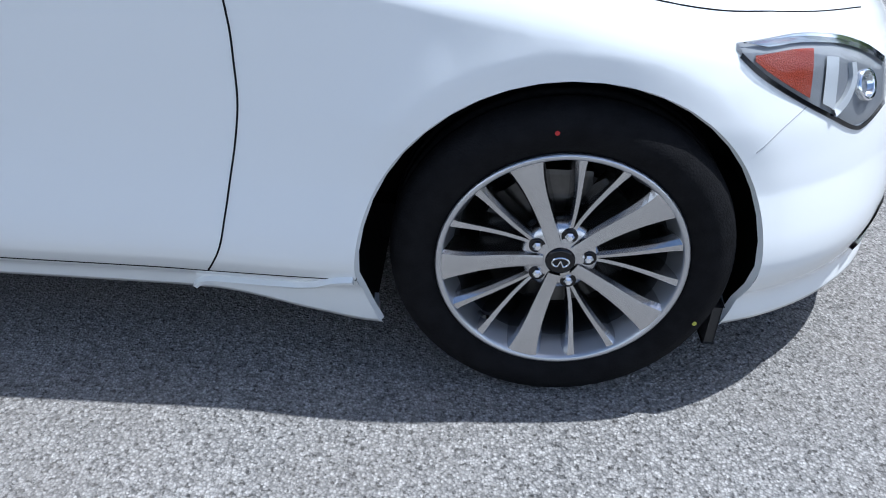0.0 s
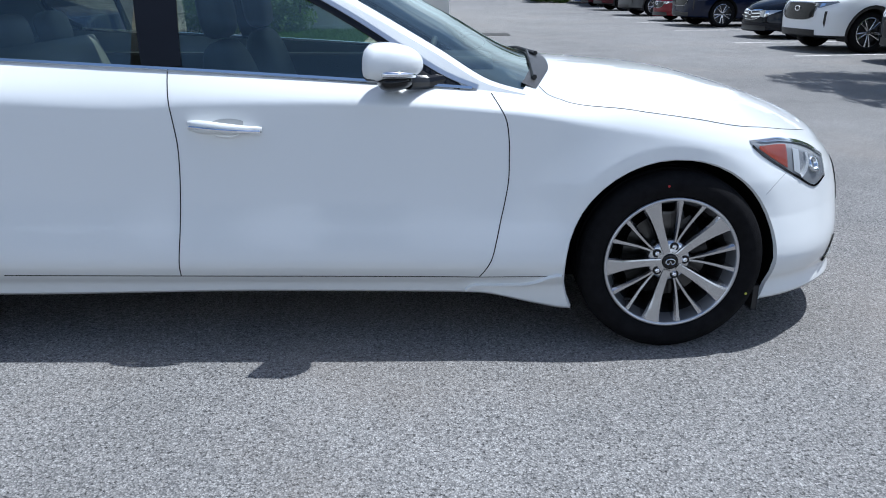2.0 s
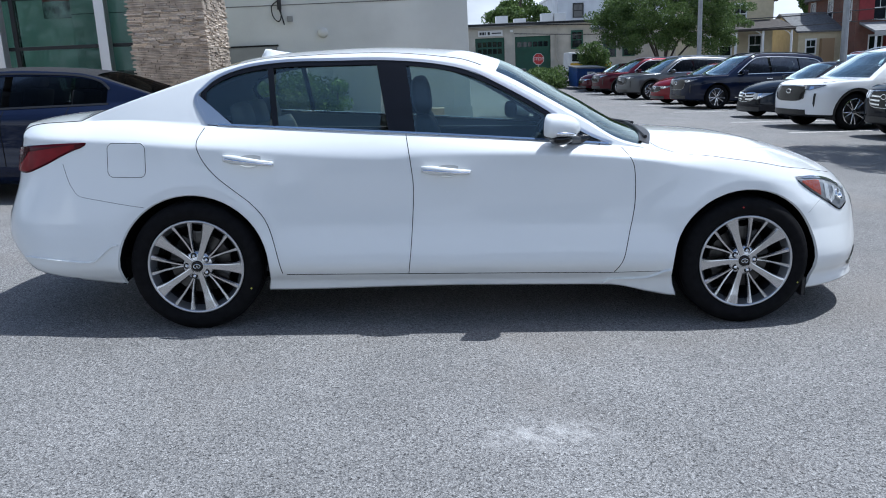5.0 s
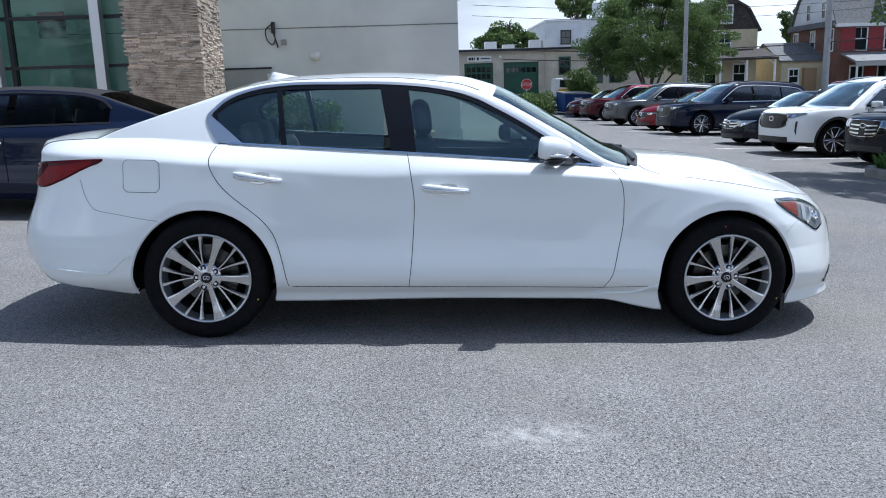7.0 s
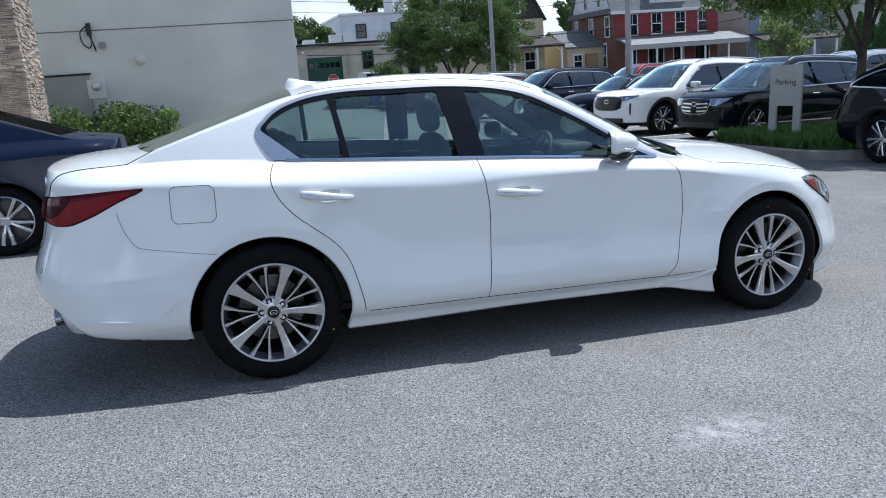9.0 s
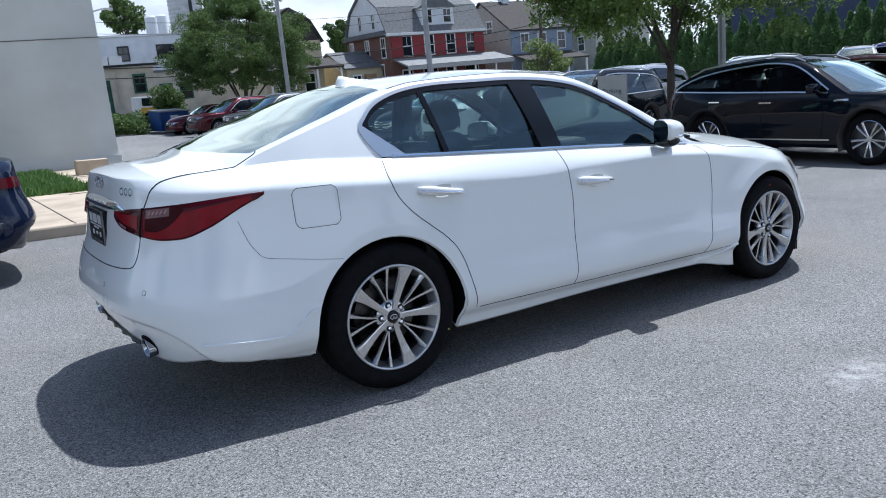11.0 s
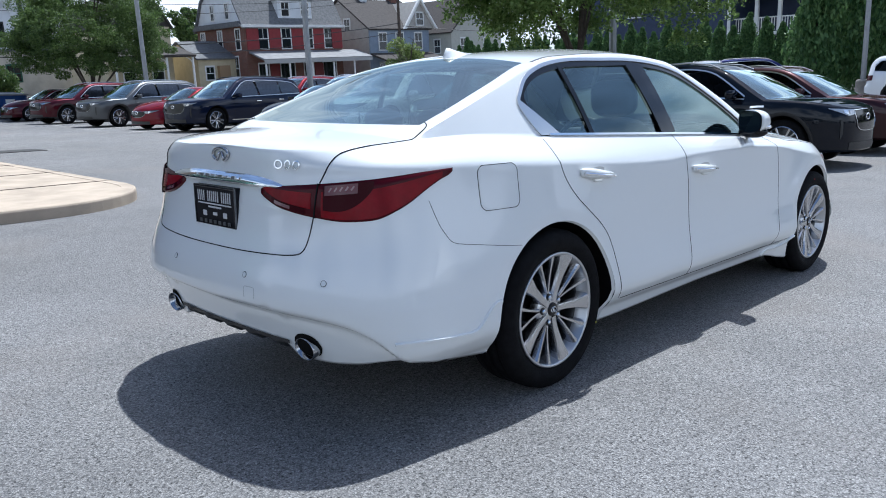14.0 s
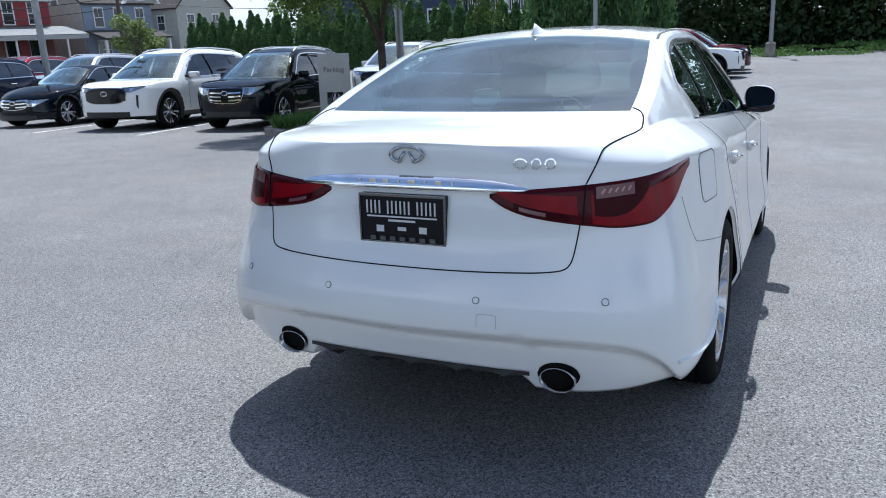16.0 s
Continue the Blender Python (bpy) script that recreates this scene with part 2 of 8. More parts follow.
def curve(pts):
    """A smooth, monotone curve through (x, value) pairs."""
    xs = [p[0] for p in pts]
    ys = [p[1] for p in pts]
    n = len(xs)
    h = [xs[i + 1] - xs[i] for i in range(n - 1)]
    d = [(ys[i + 1] - ys[i]) / h[i] for i in range(n - 1)]
    ms = [d[0]] + [0.0 if d[i - 1] * d[i] <= 0 else 2 * d[i - 1] * d[i] / (d[i - 1] + d[i]) for i in range(1, n - 1)] + [d[-1]]

    def f(x):
        if x <= xs[0]:
            return ys[0]
        if x >= xs[-1]:
            return ys[-1]
        i = 0
        while x > xs[i + 1]:
            i += 1
        t = (x - xs[i]) / h[i]
        return ys[i] * (1 + 2 * t) * (1 - t) ** 2 + h[i] * ms[i] * t * (1 - t) ** 2 + ys[i + 1] * t * t * (3 - 2 * t) + h[i] * ms[i + 1] * t * t * (t - 1)
    return f


def smooth_line(pts, n=10):
    """Catmull-Rom points through a short list of control points."""
    pts = [Vector(p) for p in pts]
    out = []
    for i in range(len(pts) - 1):
        p0, p1, p2, p3 = pts[max(i - 1, 0)], pts[i], pts[i + 1], pts[min(i + 2, len(pts) - 1)]
        for k in range(n):
            t = k / n
            out.append(0.5 * (2 * p1 + (p2 - p0) * t + (2 * p0 - 5 * p1 + 4 * p2 - p3) * t * t + (3 * p1 - p0 - 3 * p2 + p3) * t ** 3))
    out.append(pts[-1])
    return out


def plane_text(body, size, material, m, parent=None, name="lettering", depth=0.002):
    cu = bpy.data.curves.new(name, "FONT")
    cu.body, cu.size, cu.align_x, cu.align_y, cu.extrude = body, size, "CENTER", "CENTER", depth
    cu.materials.append(material)
    ob = new(name, cu)
    ob.parent = parent
    ob.matrix_basis = m
    return ob

# ---- car bodies ----


class CarShape:
    """The outside of a car as functions: a band that runs round it below the belt, a greenhouse side above the belt, and a top
    from rail to rail. x ahead, y to the left, z up; the origin lies on the ground midway between the axles."""

    def __init__(s, zbot, ztop, sect, plan, xr, xf, ends, arches, rail, xc, zc, dlo, cabin, lean=(0.40, 0.35), flare=0.012, low=None):
        s.zbot, s.ztop, s.sect, s.plan, s.xr, s.xf = curve(zbot), curve(ztop), curve(sect), curve(plan), curve(xr), curve(xf)
        (s.dr, s.nr), (s.df, s.nf) = ends
        s.arches, s.rail_c, s.xc, s.zc, s.dlo = arches, curve(rail), curve(xc), curve(zc), curve(dlo)
        s.g0, s.g1 = cabin
        s.lean, s.flare = lean, flare
        s.low = curve(low) if low else None
        s.dip = None
        s.crest = None
        s.fold = None

    def w(s, x, z):
        y = s.sect(z) * s.plan(x)
        if s.crest:
            # the shoulder: upright up to the crest, then rolled in towards the belt
            c, zt = s.crest(x), s.ztop(x)
            d = min(max((z - c) / max(zt - c, 0.03), 0), 1.2)
            k = min(max((z - 0.56) / 0.40, 0), 1)
            k = 0.5 * k + 0.5 * k * k * (3 - 2 * k)
            y = (s.sect(min(z, c)) - (s.sect(c) - s.belt(x)) * d ** 1.5) * (s.plan(x) * (1 - k) + s.plan_hi(x) * k)
        for i, (ax, az, r) in enumerate(s.arches):
            # a lip round each arch: full width for a hand's breadth, then eased into the panel
            d = math.hypot(x - ax, z - az) - r
            if d < 0.34:
                lip, ease = s.flare[i] if isinstance(s.flare, tuple) else (s.flare, 0.28)
                k = min(max((d - 0.045) / ease, 0), 1)
                y += lip * (1 - k) ** 2 * min(max((z - az) / 0.30, 0), 1)
        if s.low and z < 0.5:
            y += s.low(x) * (0.5 - max(z, 0.2)) / 0.3
        return y

    def tail_n(s, z):
        """How square the tail's corners are: squarer low down."""
        k = min(max((1.0 - z) / 0.55, 0), 1)
        return s.nr + (-0.4 if s.nr > 3.3 else 1.3) * k * k * (3 - 2 * k)

    def pt(s, u, z):
        """A point of the band; u 0 to 1 round the tail, 1 to 2 along the side, 2 to 3 round the nose."""
        a, b = s.xr(z), s.xf(z)
        if u < 1:
            t = u * math.pi / 2
            n = s.tail_n(z)
            x = a + s.dr * (1 - max(math.cos(t), 0) ** (2 / n))
            y = s.w(x, z) * math.sin(t) ** (2 / n)
            return Vector((x + s.tuck(y, z), y, z))
        if u <= 2:
            x = a + s.dr + (b - s.df - a - s.dr) * (u - 1)
            return Vector((x, s.w(x, z), z))
        t = (3 - u) * math.pi / 2
        x = b - s.df * (1 - max(math.cos(t), 0) ** (2 / s.nf))
        return Vector((x, s.w(x, z) * max(math.sin(t), 0) ** (2 / s.nf), z))

    def tuck(s, y, z):
        """How far the tail is set in below the fold of its bumper."""
        if not s.fold:
            return 0.0
        k = min(max((s.fold(abs(y)) - z) / 0.045, 0), 1)
        return 0.056 * k * k * (3 - 2 * k)

    def x0(s, u):
        z = 0.62
        for _ in range(3):
            x = s.pt(u, z).x
            z = 0.5 * (s.zbot(x) + s.ztop(x))
        return s.pt(u, z).x

    def side(s, x, z):
        """The band's or the greenhouse's point at (x, z) on the left."""
        zt = s.ztop(x)
        if z > zt and s.g0 <= x <= s.g1:
            return s.green(x, z)
        a, b = s.xr(z), s.xf(z)
        y = s.w(x, z)
        if x < a + s.dr:
            q = min(max((a + s.dr - x) / s.dr, 0), 1)
            y *= max(1 - q ** s.tail_n(z), 0) ** (1 / s.tail_n(z))
        elif x > b - s.df:
            q = min(max((x - b + s.df) / s.df, 0), 1)
            y *= max(1 - q ** s.nf, 0) ** (1 / s.nf)
        return Vector((x, y, z))

    def tail(s, y, z):
        """The tail's point at (y, z)."""
        x = s.xr(z)
        for _ in range(3):
            q = min(abs(y) / s.w(x, z), 1)
            x = s.xr(z) + s.dr * (1 - (1 - q ** s.tail_n(z)) ** (1 / s.tail_n(z)))
        return Vector((x + s.tuck(y, z), y, z))

    def nose(s, y, z):
        x = s.xf(z)
        for _ in range(3):
            q = min(abs(y) / s.w(x, z), 1)
            x = s.xf(z) - s.df * (1 - (1 - q ** s.nf) ** (1 / s.nf))
        return Vector((x, y, z))

    def green(s, x, z):
        zt = s.ztop(x)
        top = s.pt_top(x)
        d = max(z - zt, 0)
        return Vector((x, top - s.lean[0] * d - s.lean[1] * d * d, z))

    def pt_top(s, x):
        z = s.ztop(x)
        a, b = s.xr(z), s.xf(z)
        y = s.w(x, z)
        if x < a + s.dr:
            q = min(max((a + s.dr - x) / s.dr, 0), 1)
            y *= max(1 - q ** s.tail_n(z), 0) ** (1 / s.tail_n(z))
        elif x > b - s.df:
            q = min(max((x - b + s.df) / s.df, 0), 1)
            y *= max(1 - q ** s.nf, 0) ** (1 / s.nf)
        return y

    def zrail(s, x):
        return max(s.rail_c(x), s.ztop(x)) if s.g0 <= x <= s.g1 else s.ztop(x)

    def over(s, x, q):
        """The top's point from rail (q 1) to middle (q 0) at the rail's x."""
        r = s.side(x, s.zrail(x)) if s.g0 <= x <= s.g1 else Vector((x, s.pt_top(x), s.ztop(x)))
        k = 1 - abs(q) ** 2.3
        xm = s.xc(x)
        return Vector((x + (xm - x) * k, r.y * q, r.z + (max(s.zc(xm), r.z) - r.z) * k))


def normal_of(f, a, b, e=0.004):
    n = (f(a + e, b) - f(a - e, b)).cross(f(a, b + e) - f(a, b - e))
    return n.normalized() if n.length > 0 else Vector((0, 1, 0))


def ribbon(f, ctrl, width, lift, material, parent, name, out, label="", n=10, closed=False, depth=0.0):
    """A strip laid on the surface f(a, b) along the control points (a, b); out tells which way is outside."""
    line = smooth_line([(a, b, 0) for a, b in ctrl] + ([(ctrl[0][0], ctrl[0][1], 0)] if closed else []), n)
    pts = [f(p.x, p.y) for p in line]
    vs, fs = [], []
    for i, p in enumerate(pts):
        t = (pts[min(i + 1, len(pts) - 1)] - pts[max(i - 1, 0)])
        t = t.normalized() if t.length > 1e-7 else Vector((1, 0, 0))
        nn = normal_of(f, line[i].x, line[i].y)
        if nn.dot(out) < 0:
            nn = -nn
        b = nn.cross(t).normalized() * (width / 2)
        vs += [p + b - nn * 0.004, p + b + nn * lift, p - b + nn * lift, p - b - nn * 0.004]
        if depth:
            vs[-3] = p + b * 0.6 + nn * (lift + depth)
            vs[-2] = p - b * 0.6 + nn * (lift + depth)
    for i in range(len(pts) - 1):
        for k in range(3):
            fs.append((4 * i + k, 4 * i + k + 1, 4 * i + 5 + k, 4 * i + 4 + k))
    if depth:
        e = 4 * (len(pts) - 1)
        fs += [(3, 2, 1, 0), (e, e + 1, e + 2, e + 3)]
    ob = mesh_ob(name, vs, fs, material, parent, label, smooth=False)
    return ob


def patch(f, a0, a1, blo, bhi, na, nb, lift, material, parent, name, out, label="", rim=0.0):
    """A sheet over the surface f(a, b) for a0 <= a <= a1 and blo(a) <= b <= bhi(a), lifted off it, with its edge turned in."""
    vs, fs = [], []
    for i in range(na + 1):
        a = a0 + (a1 - a0) * i / na
        for j in range(nb + 1):
            b = blo(a) + (bhi(a) - blo(a)) * j / nb
            nn = normal_of(f, a, b)
            if nn.dot(out(f(a, b)) if callable(out) else out) < 0:
                nn = -nn
            edge = i in (0, na) or j in (0, nb)
            vs.append(f(a, b) + nn * (lift if not (edge and rim) else lift - rim))
    m = nb + 1
    for i in range(na):
        for j in range(nb):
            fs.append((i * m + j, (i + 1) * m + j, (i + 1) * m + j + 1, i * m + j + 1))
    return mesh_ob(name, vs, fs, material, parent, label)


def mirror_y(f):
    def g(a, b):
        p = f(a, b)
        return Vector((p.x, -p.y, p.z))
    return g


def car_shell(s, cols, rows, grows, trows, sort, mats, parent, glass_x, glass_q=(0.90, 0.93), mats_label=None, split=()):
    """The shell on both sides. sort(x, z) names the part of a side face; the top is parted by the glass's limits."""
    us = []
    na, nm, nf = cols
    us += [i / na for i in range(na)]
    us += [1 + i / nm for i in range(nm)]
    us += [2 + i / nf for i in range(nf + 1)]
    grid = {}
    verts, faces = [], []
    index = {}

    def add(p):
        key = (round(p[0], 4), round(p[1], 4), round(p[2], 4))
        if key not in index:
            index[key] = len(verts)
            verts.append(Vector(p))
        return index[key]

    arch = s.arches

    def inside(x, z, k=1.0):
        return any((x - ax) ** 2 + (z - az) ** 2 < (r * k) ** 2 for ax, az, r in arch)

    names = []
    for sg in (1, -1):
        colv = []
        for u in us:
            x0 = s.x0(u)
            zb, zt = s.zbot(x0), s.ztop(s.pt(u, s.ztop(x0)).x)
            if s.dip and u < 1:
                zb += s.dip(s.pt(u, 0.34).y)
            col = [s.pt(u, zb + (zt - zb) * j / rows) for j in range(rows + 1)]
            # turned under at the bottom
            b = col[0]
            col.insert(0, Vector((b.x * 0.985, b.y * 0.90, b.z + 0.012)))
            top = col[-1]
            if s.g0 < top.x < s.g1:
                zr = s.zrail(top.x)
                col += [s.green(top.x, zt + (zr - zt) * j / grows) for j in range(1, grows + 1)]
                rail = col[-1]
            else:
                col += [top.copy() for _ in range(grows)]
                rail = top
            xm = s.xc(rail.x)
            zm = max(s.zc(xm), rail.z)
            for k in range(1, trows + 1):
                q = 1 - k / trows
                kk = 1 - q ** 2.3
                col.append(Vector((rail.x + (xm - rail.x) * kk, rail.y * q, rail.z + (zm - rail.z) * kk)))
            colv.append((u, rail.x, [Vector((p.x, p.y * sg, p.z)) for p in col]))
        nr = rows + 1
        for (u0, rx0, c0), (u1, rx1, c1) in zip(colv, colv[1:]):
            for j in range(len(c0) - 1):
                quad = [p.copy() for p in (c0[j], c1[j], c1[j + 1], c0[j + 1])]
                cx = sum(p.x for p in quad) / 4
                cz = sum(p.z for p in quad) / 4
                cy = sum(abs(p.y) for p in quad) / 4
                side_tag = "-l" if sg > 0 else "-r"
                if j < nr:
                    if 0.5 < u0 < 2.6 and all(inside(p.x, p.z, 0.9995) for p in quad):
                        continue
                    nm_ = sort(cx, cy, cz, u0)
                    if nm_ in split:
                        nm_ += side_tag
                elif j < nr + grows:
                    nm_ = sort(cx, cy, cz, u0)
                    if nm_ == "open":
                        continue
                    if nm_ in split:
                        nm_ += side_tag
                else:
                    k = (j - nr - grows + 0.5) / trows
                    q = 1 - k
                    rx = 0.5 * (rx0 + rx1)
                    if glass_x[0] < rx < glass_x[1] and q < glass_q[0]:
                        nm_ = "rear_window"
                    elif glass_x[2] < rx < glass_x[3] and q < glass_q[1]:
                        nm_ = "windshield"
                    elif rx > glass_x[3]:
                        nm_ = "hood"
                    elif rx < glass_x[0]:
                        nm_ = "trunk_lid"
                    else:
                        nm_ = "roof_panel"
                # snap the faces' corners beside an arch onto its rim
                if j < nr:
                    for p in quad:
                        for ax, az, r in arch:
                            d = math.hypot(p.x - ax, p.z - az)
                            if 0 < d < r and u0 > 0.3:
                                x_, z_ = ax + (p.x - ax) * r / d, az + (p.z - az) * r / d
                                q_ = s.side(x_, z_)
                                p.x, p.y, p.z = x_, q_.y * sg, z_
                ids = []
                for p in quad:
                    i = add(p)
                    if i not in ids:
                        ids.append(i)
                if len(ids) > 2:
                    faces.append(ids if sg > 0 else ids[::-1])
                    names.append(nm_)
    # normals over the whole shell, so that the parts meet without a break
    nrm = [Vector((0, 0, 0)) for _ in verts]
    for f in faces:
        n = Vector((0, 0, 0))
        for i in range(1, len(f) - 1):
            n += (verts[f[i]] - verts[f[0]]).cross(verts[f[i + 1]] - verts[f[0]])
        for i in f:
            nrm[i] += n
    for n in nrm:
        if n.length > 0:
            n.normalize()
        else:
            n.z = 1
    flip = -1 if sum(nrm[i].y * verts[i].y for i in range(len(verts))) < 0 else 1
    obs = {}
    for nm_ in sorted(set(names)):
        sub = [f for f, n in zip(faces, names) if n == nm_]
        used = sorted({i for f in sub for i in f})
        to = {i: k for k, i in enumerate(used)}
        fs = [[to[i] for i in (f if flip > 0 else f[::-1])] for f in sub]
        base = nm_.split("-")[0]
        obs[nm_] = mesh_ob(base, [verts[i] for i in used], fs, mats.get(base, mats["body"]), parent, (mats_label or {}).get(base, ""),
                           normals=[nrm[i] * flip for i in used])
    return obs


def tyre_mesh(r, width, rim_r):
    h = width / 2
    prof = [(rim_r, -h * 0.88), (rim_r + 0.012, -h * 0.97), (rim_r + 0.030, -h * 1.02), (0.5 * (r + rim_r) + 0.005, -h * 1.06), (r - 0.030, -h * 1.0),
            (r - 0.014, -h * 0.92), (r - 0.005, -h * 0.80), (r, -h * 0.60)]
    for gx in (0.45, 0.0, -0.45):
        prof += [(r, -h * (gx + 0.07)), (r - 0.008, -h * (gx + 0.06)), (r - 0.008, -h * (gx - 0.06)), (r, -h * (gx - 0.07))]
    prof += [(a, -b) for a, b in prof[7::-1]]
    return lathe(prof, 72)


def rim_mesh(r, width):
    h = width / 2
    return lathe([(r, -h * 0.86), (r + 0.003, -h * 0.93), (r + 0.001, -h * 0.975), (r - 0.003, -h * 0.985), (r - 0.008, -h * 0.970), (r - 0.010, -h * 0.950), (r - 0.012, -h * 0.90), (r - 0.021, -h * 0.68), (r - 0.032, -h * 0.45), (r - 0.037, -h * 0.1), (r - 0.040, h * 0.3), (r - 0.035, h * 0.85)], 72)


def spoke_bar(bm, ang, r0, r1, w0, w1, y0, y1, deep, skew=0.0, ridge=0.006):
    """One spoke as a ridged bar between two radii; skew swings its root round the hub."""
    rows = []
    n = 7
    for i in range(n + 1):
        t = i / n
        r = r0 + (r1 - r0) * t
        a = ang + skew * (1 - t) ** 1.3
        w = w0 + (w1 - w0) * t ** 1.2
        y = y0 + (y1 - y0) * t - 0.010 * math.sin(t * math.pi)
        c, s_ = math.cos(a), math.sin(a)
        tx, tz = -s_, c
        row = []
        for k, (e, dy) in enumerate(((-0.5, deep), (-0.5, 0.004), (-0.18, -ridge), (0.30, -ridge * 0.7), (0.5, 0.005), (0.5, deep))):
            row.append(bm.verts.new((r * c + tx * w * e, y + dy, r * s_ + tz * w * e)))
        rows.append(row)
    for a_, b_ in zip(rows, rows[1:]):
        for k in range(5):
            bm.faces.new((a_[k], a_[k + 1], b_[k + 1], b_[k]))
    return bm


def swept_spoke(bm, n, r0, r1, angle, width, face, section):
    """A spoke from radius r0 to r1; angle, width and face depth are functions of 0..1, section a list of (across, depth)."""
    rows = []
    for i in range(n + 1):
        t = i / n
        r, a, w, y = r0 + (r1 - r0) * t, angle(t), width(t), face(t)
        c, s_ = math.cos(a), math.sin(a)
        rows.append([bm.verts.new((r * c - s_ * w * e, y + dy, r * s_ + c * w * e)) for e, dy in section])
    for a_, b_ in zip(rows, rows[1:]):
        for k in range(len(section) - 1):
            bm.faces.new((a_[k], a_[k + 1], b_[k + 1], b_[k]))
    bmesh.ops.recalc_face_normals(bm, faces=bm.faces)
    if sum(f.normal.y * f.calc_area() for f in bm.faces) > 0:
        bmesh.ops.reverse_faces(bm, faces=bm.faces)
    return bm


def broad_spoke(bm, ang):
    """A flat-faced spoke, waisted beside the hub, that spreads into the rim's lip."""
    return swept_spoke(bm, 14, 0.034, 0.2340, lambda t: ang,
                       lambda t: 0.027 + 0.010 * t + 0.010 * t * t + 0.023 * t ** 5,
                       lambda t: -0.087 + 0.004 * math.sin(math.pi * min(t * 1.3, 1)) - 0.0205 * t ** 1.5,
                       ((-0.70, 0.055), (-0.54, 0.010), (-0.46, 0.001), (-0.30, -0.0004), (0.30, -0.0004), (0.46, 0.001), (0.60, 0.013), (0.74, 0.055)))


def blade_spoke(bm, ang, skew, edge):
    """A slim spoke with a sharp ridge along one side and a long slope on the other, forked from beside a nut."""
    e = 1 if edge > 0 else -1
    sec = [(-0.60 * e, 0.055), (-0.52 * e, 0.010), (-0.42 * e, 0.0), (0.12 * e, -0.001), (0.42 * e, 0.008), (0.60 * e, 0.022), (0.70 * e, 0.060)]
    return swept_spoke(bm, 12, 0.070, 0.2330, lambda t: ang + skew * (1 - t) ** 1.25, lambda t: 0.0120 + 0.0075 * t + 0.009 * t ** 6,
                       lambda t: -0.0770 - 0.0265 * t ** 1.25, sec)


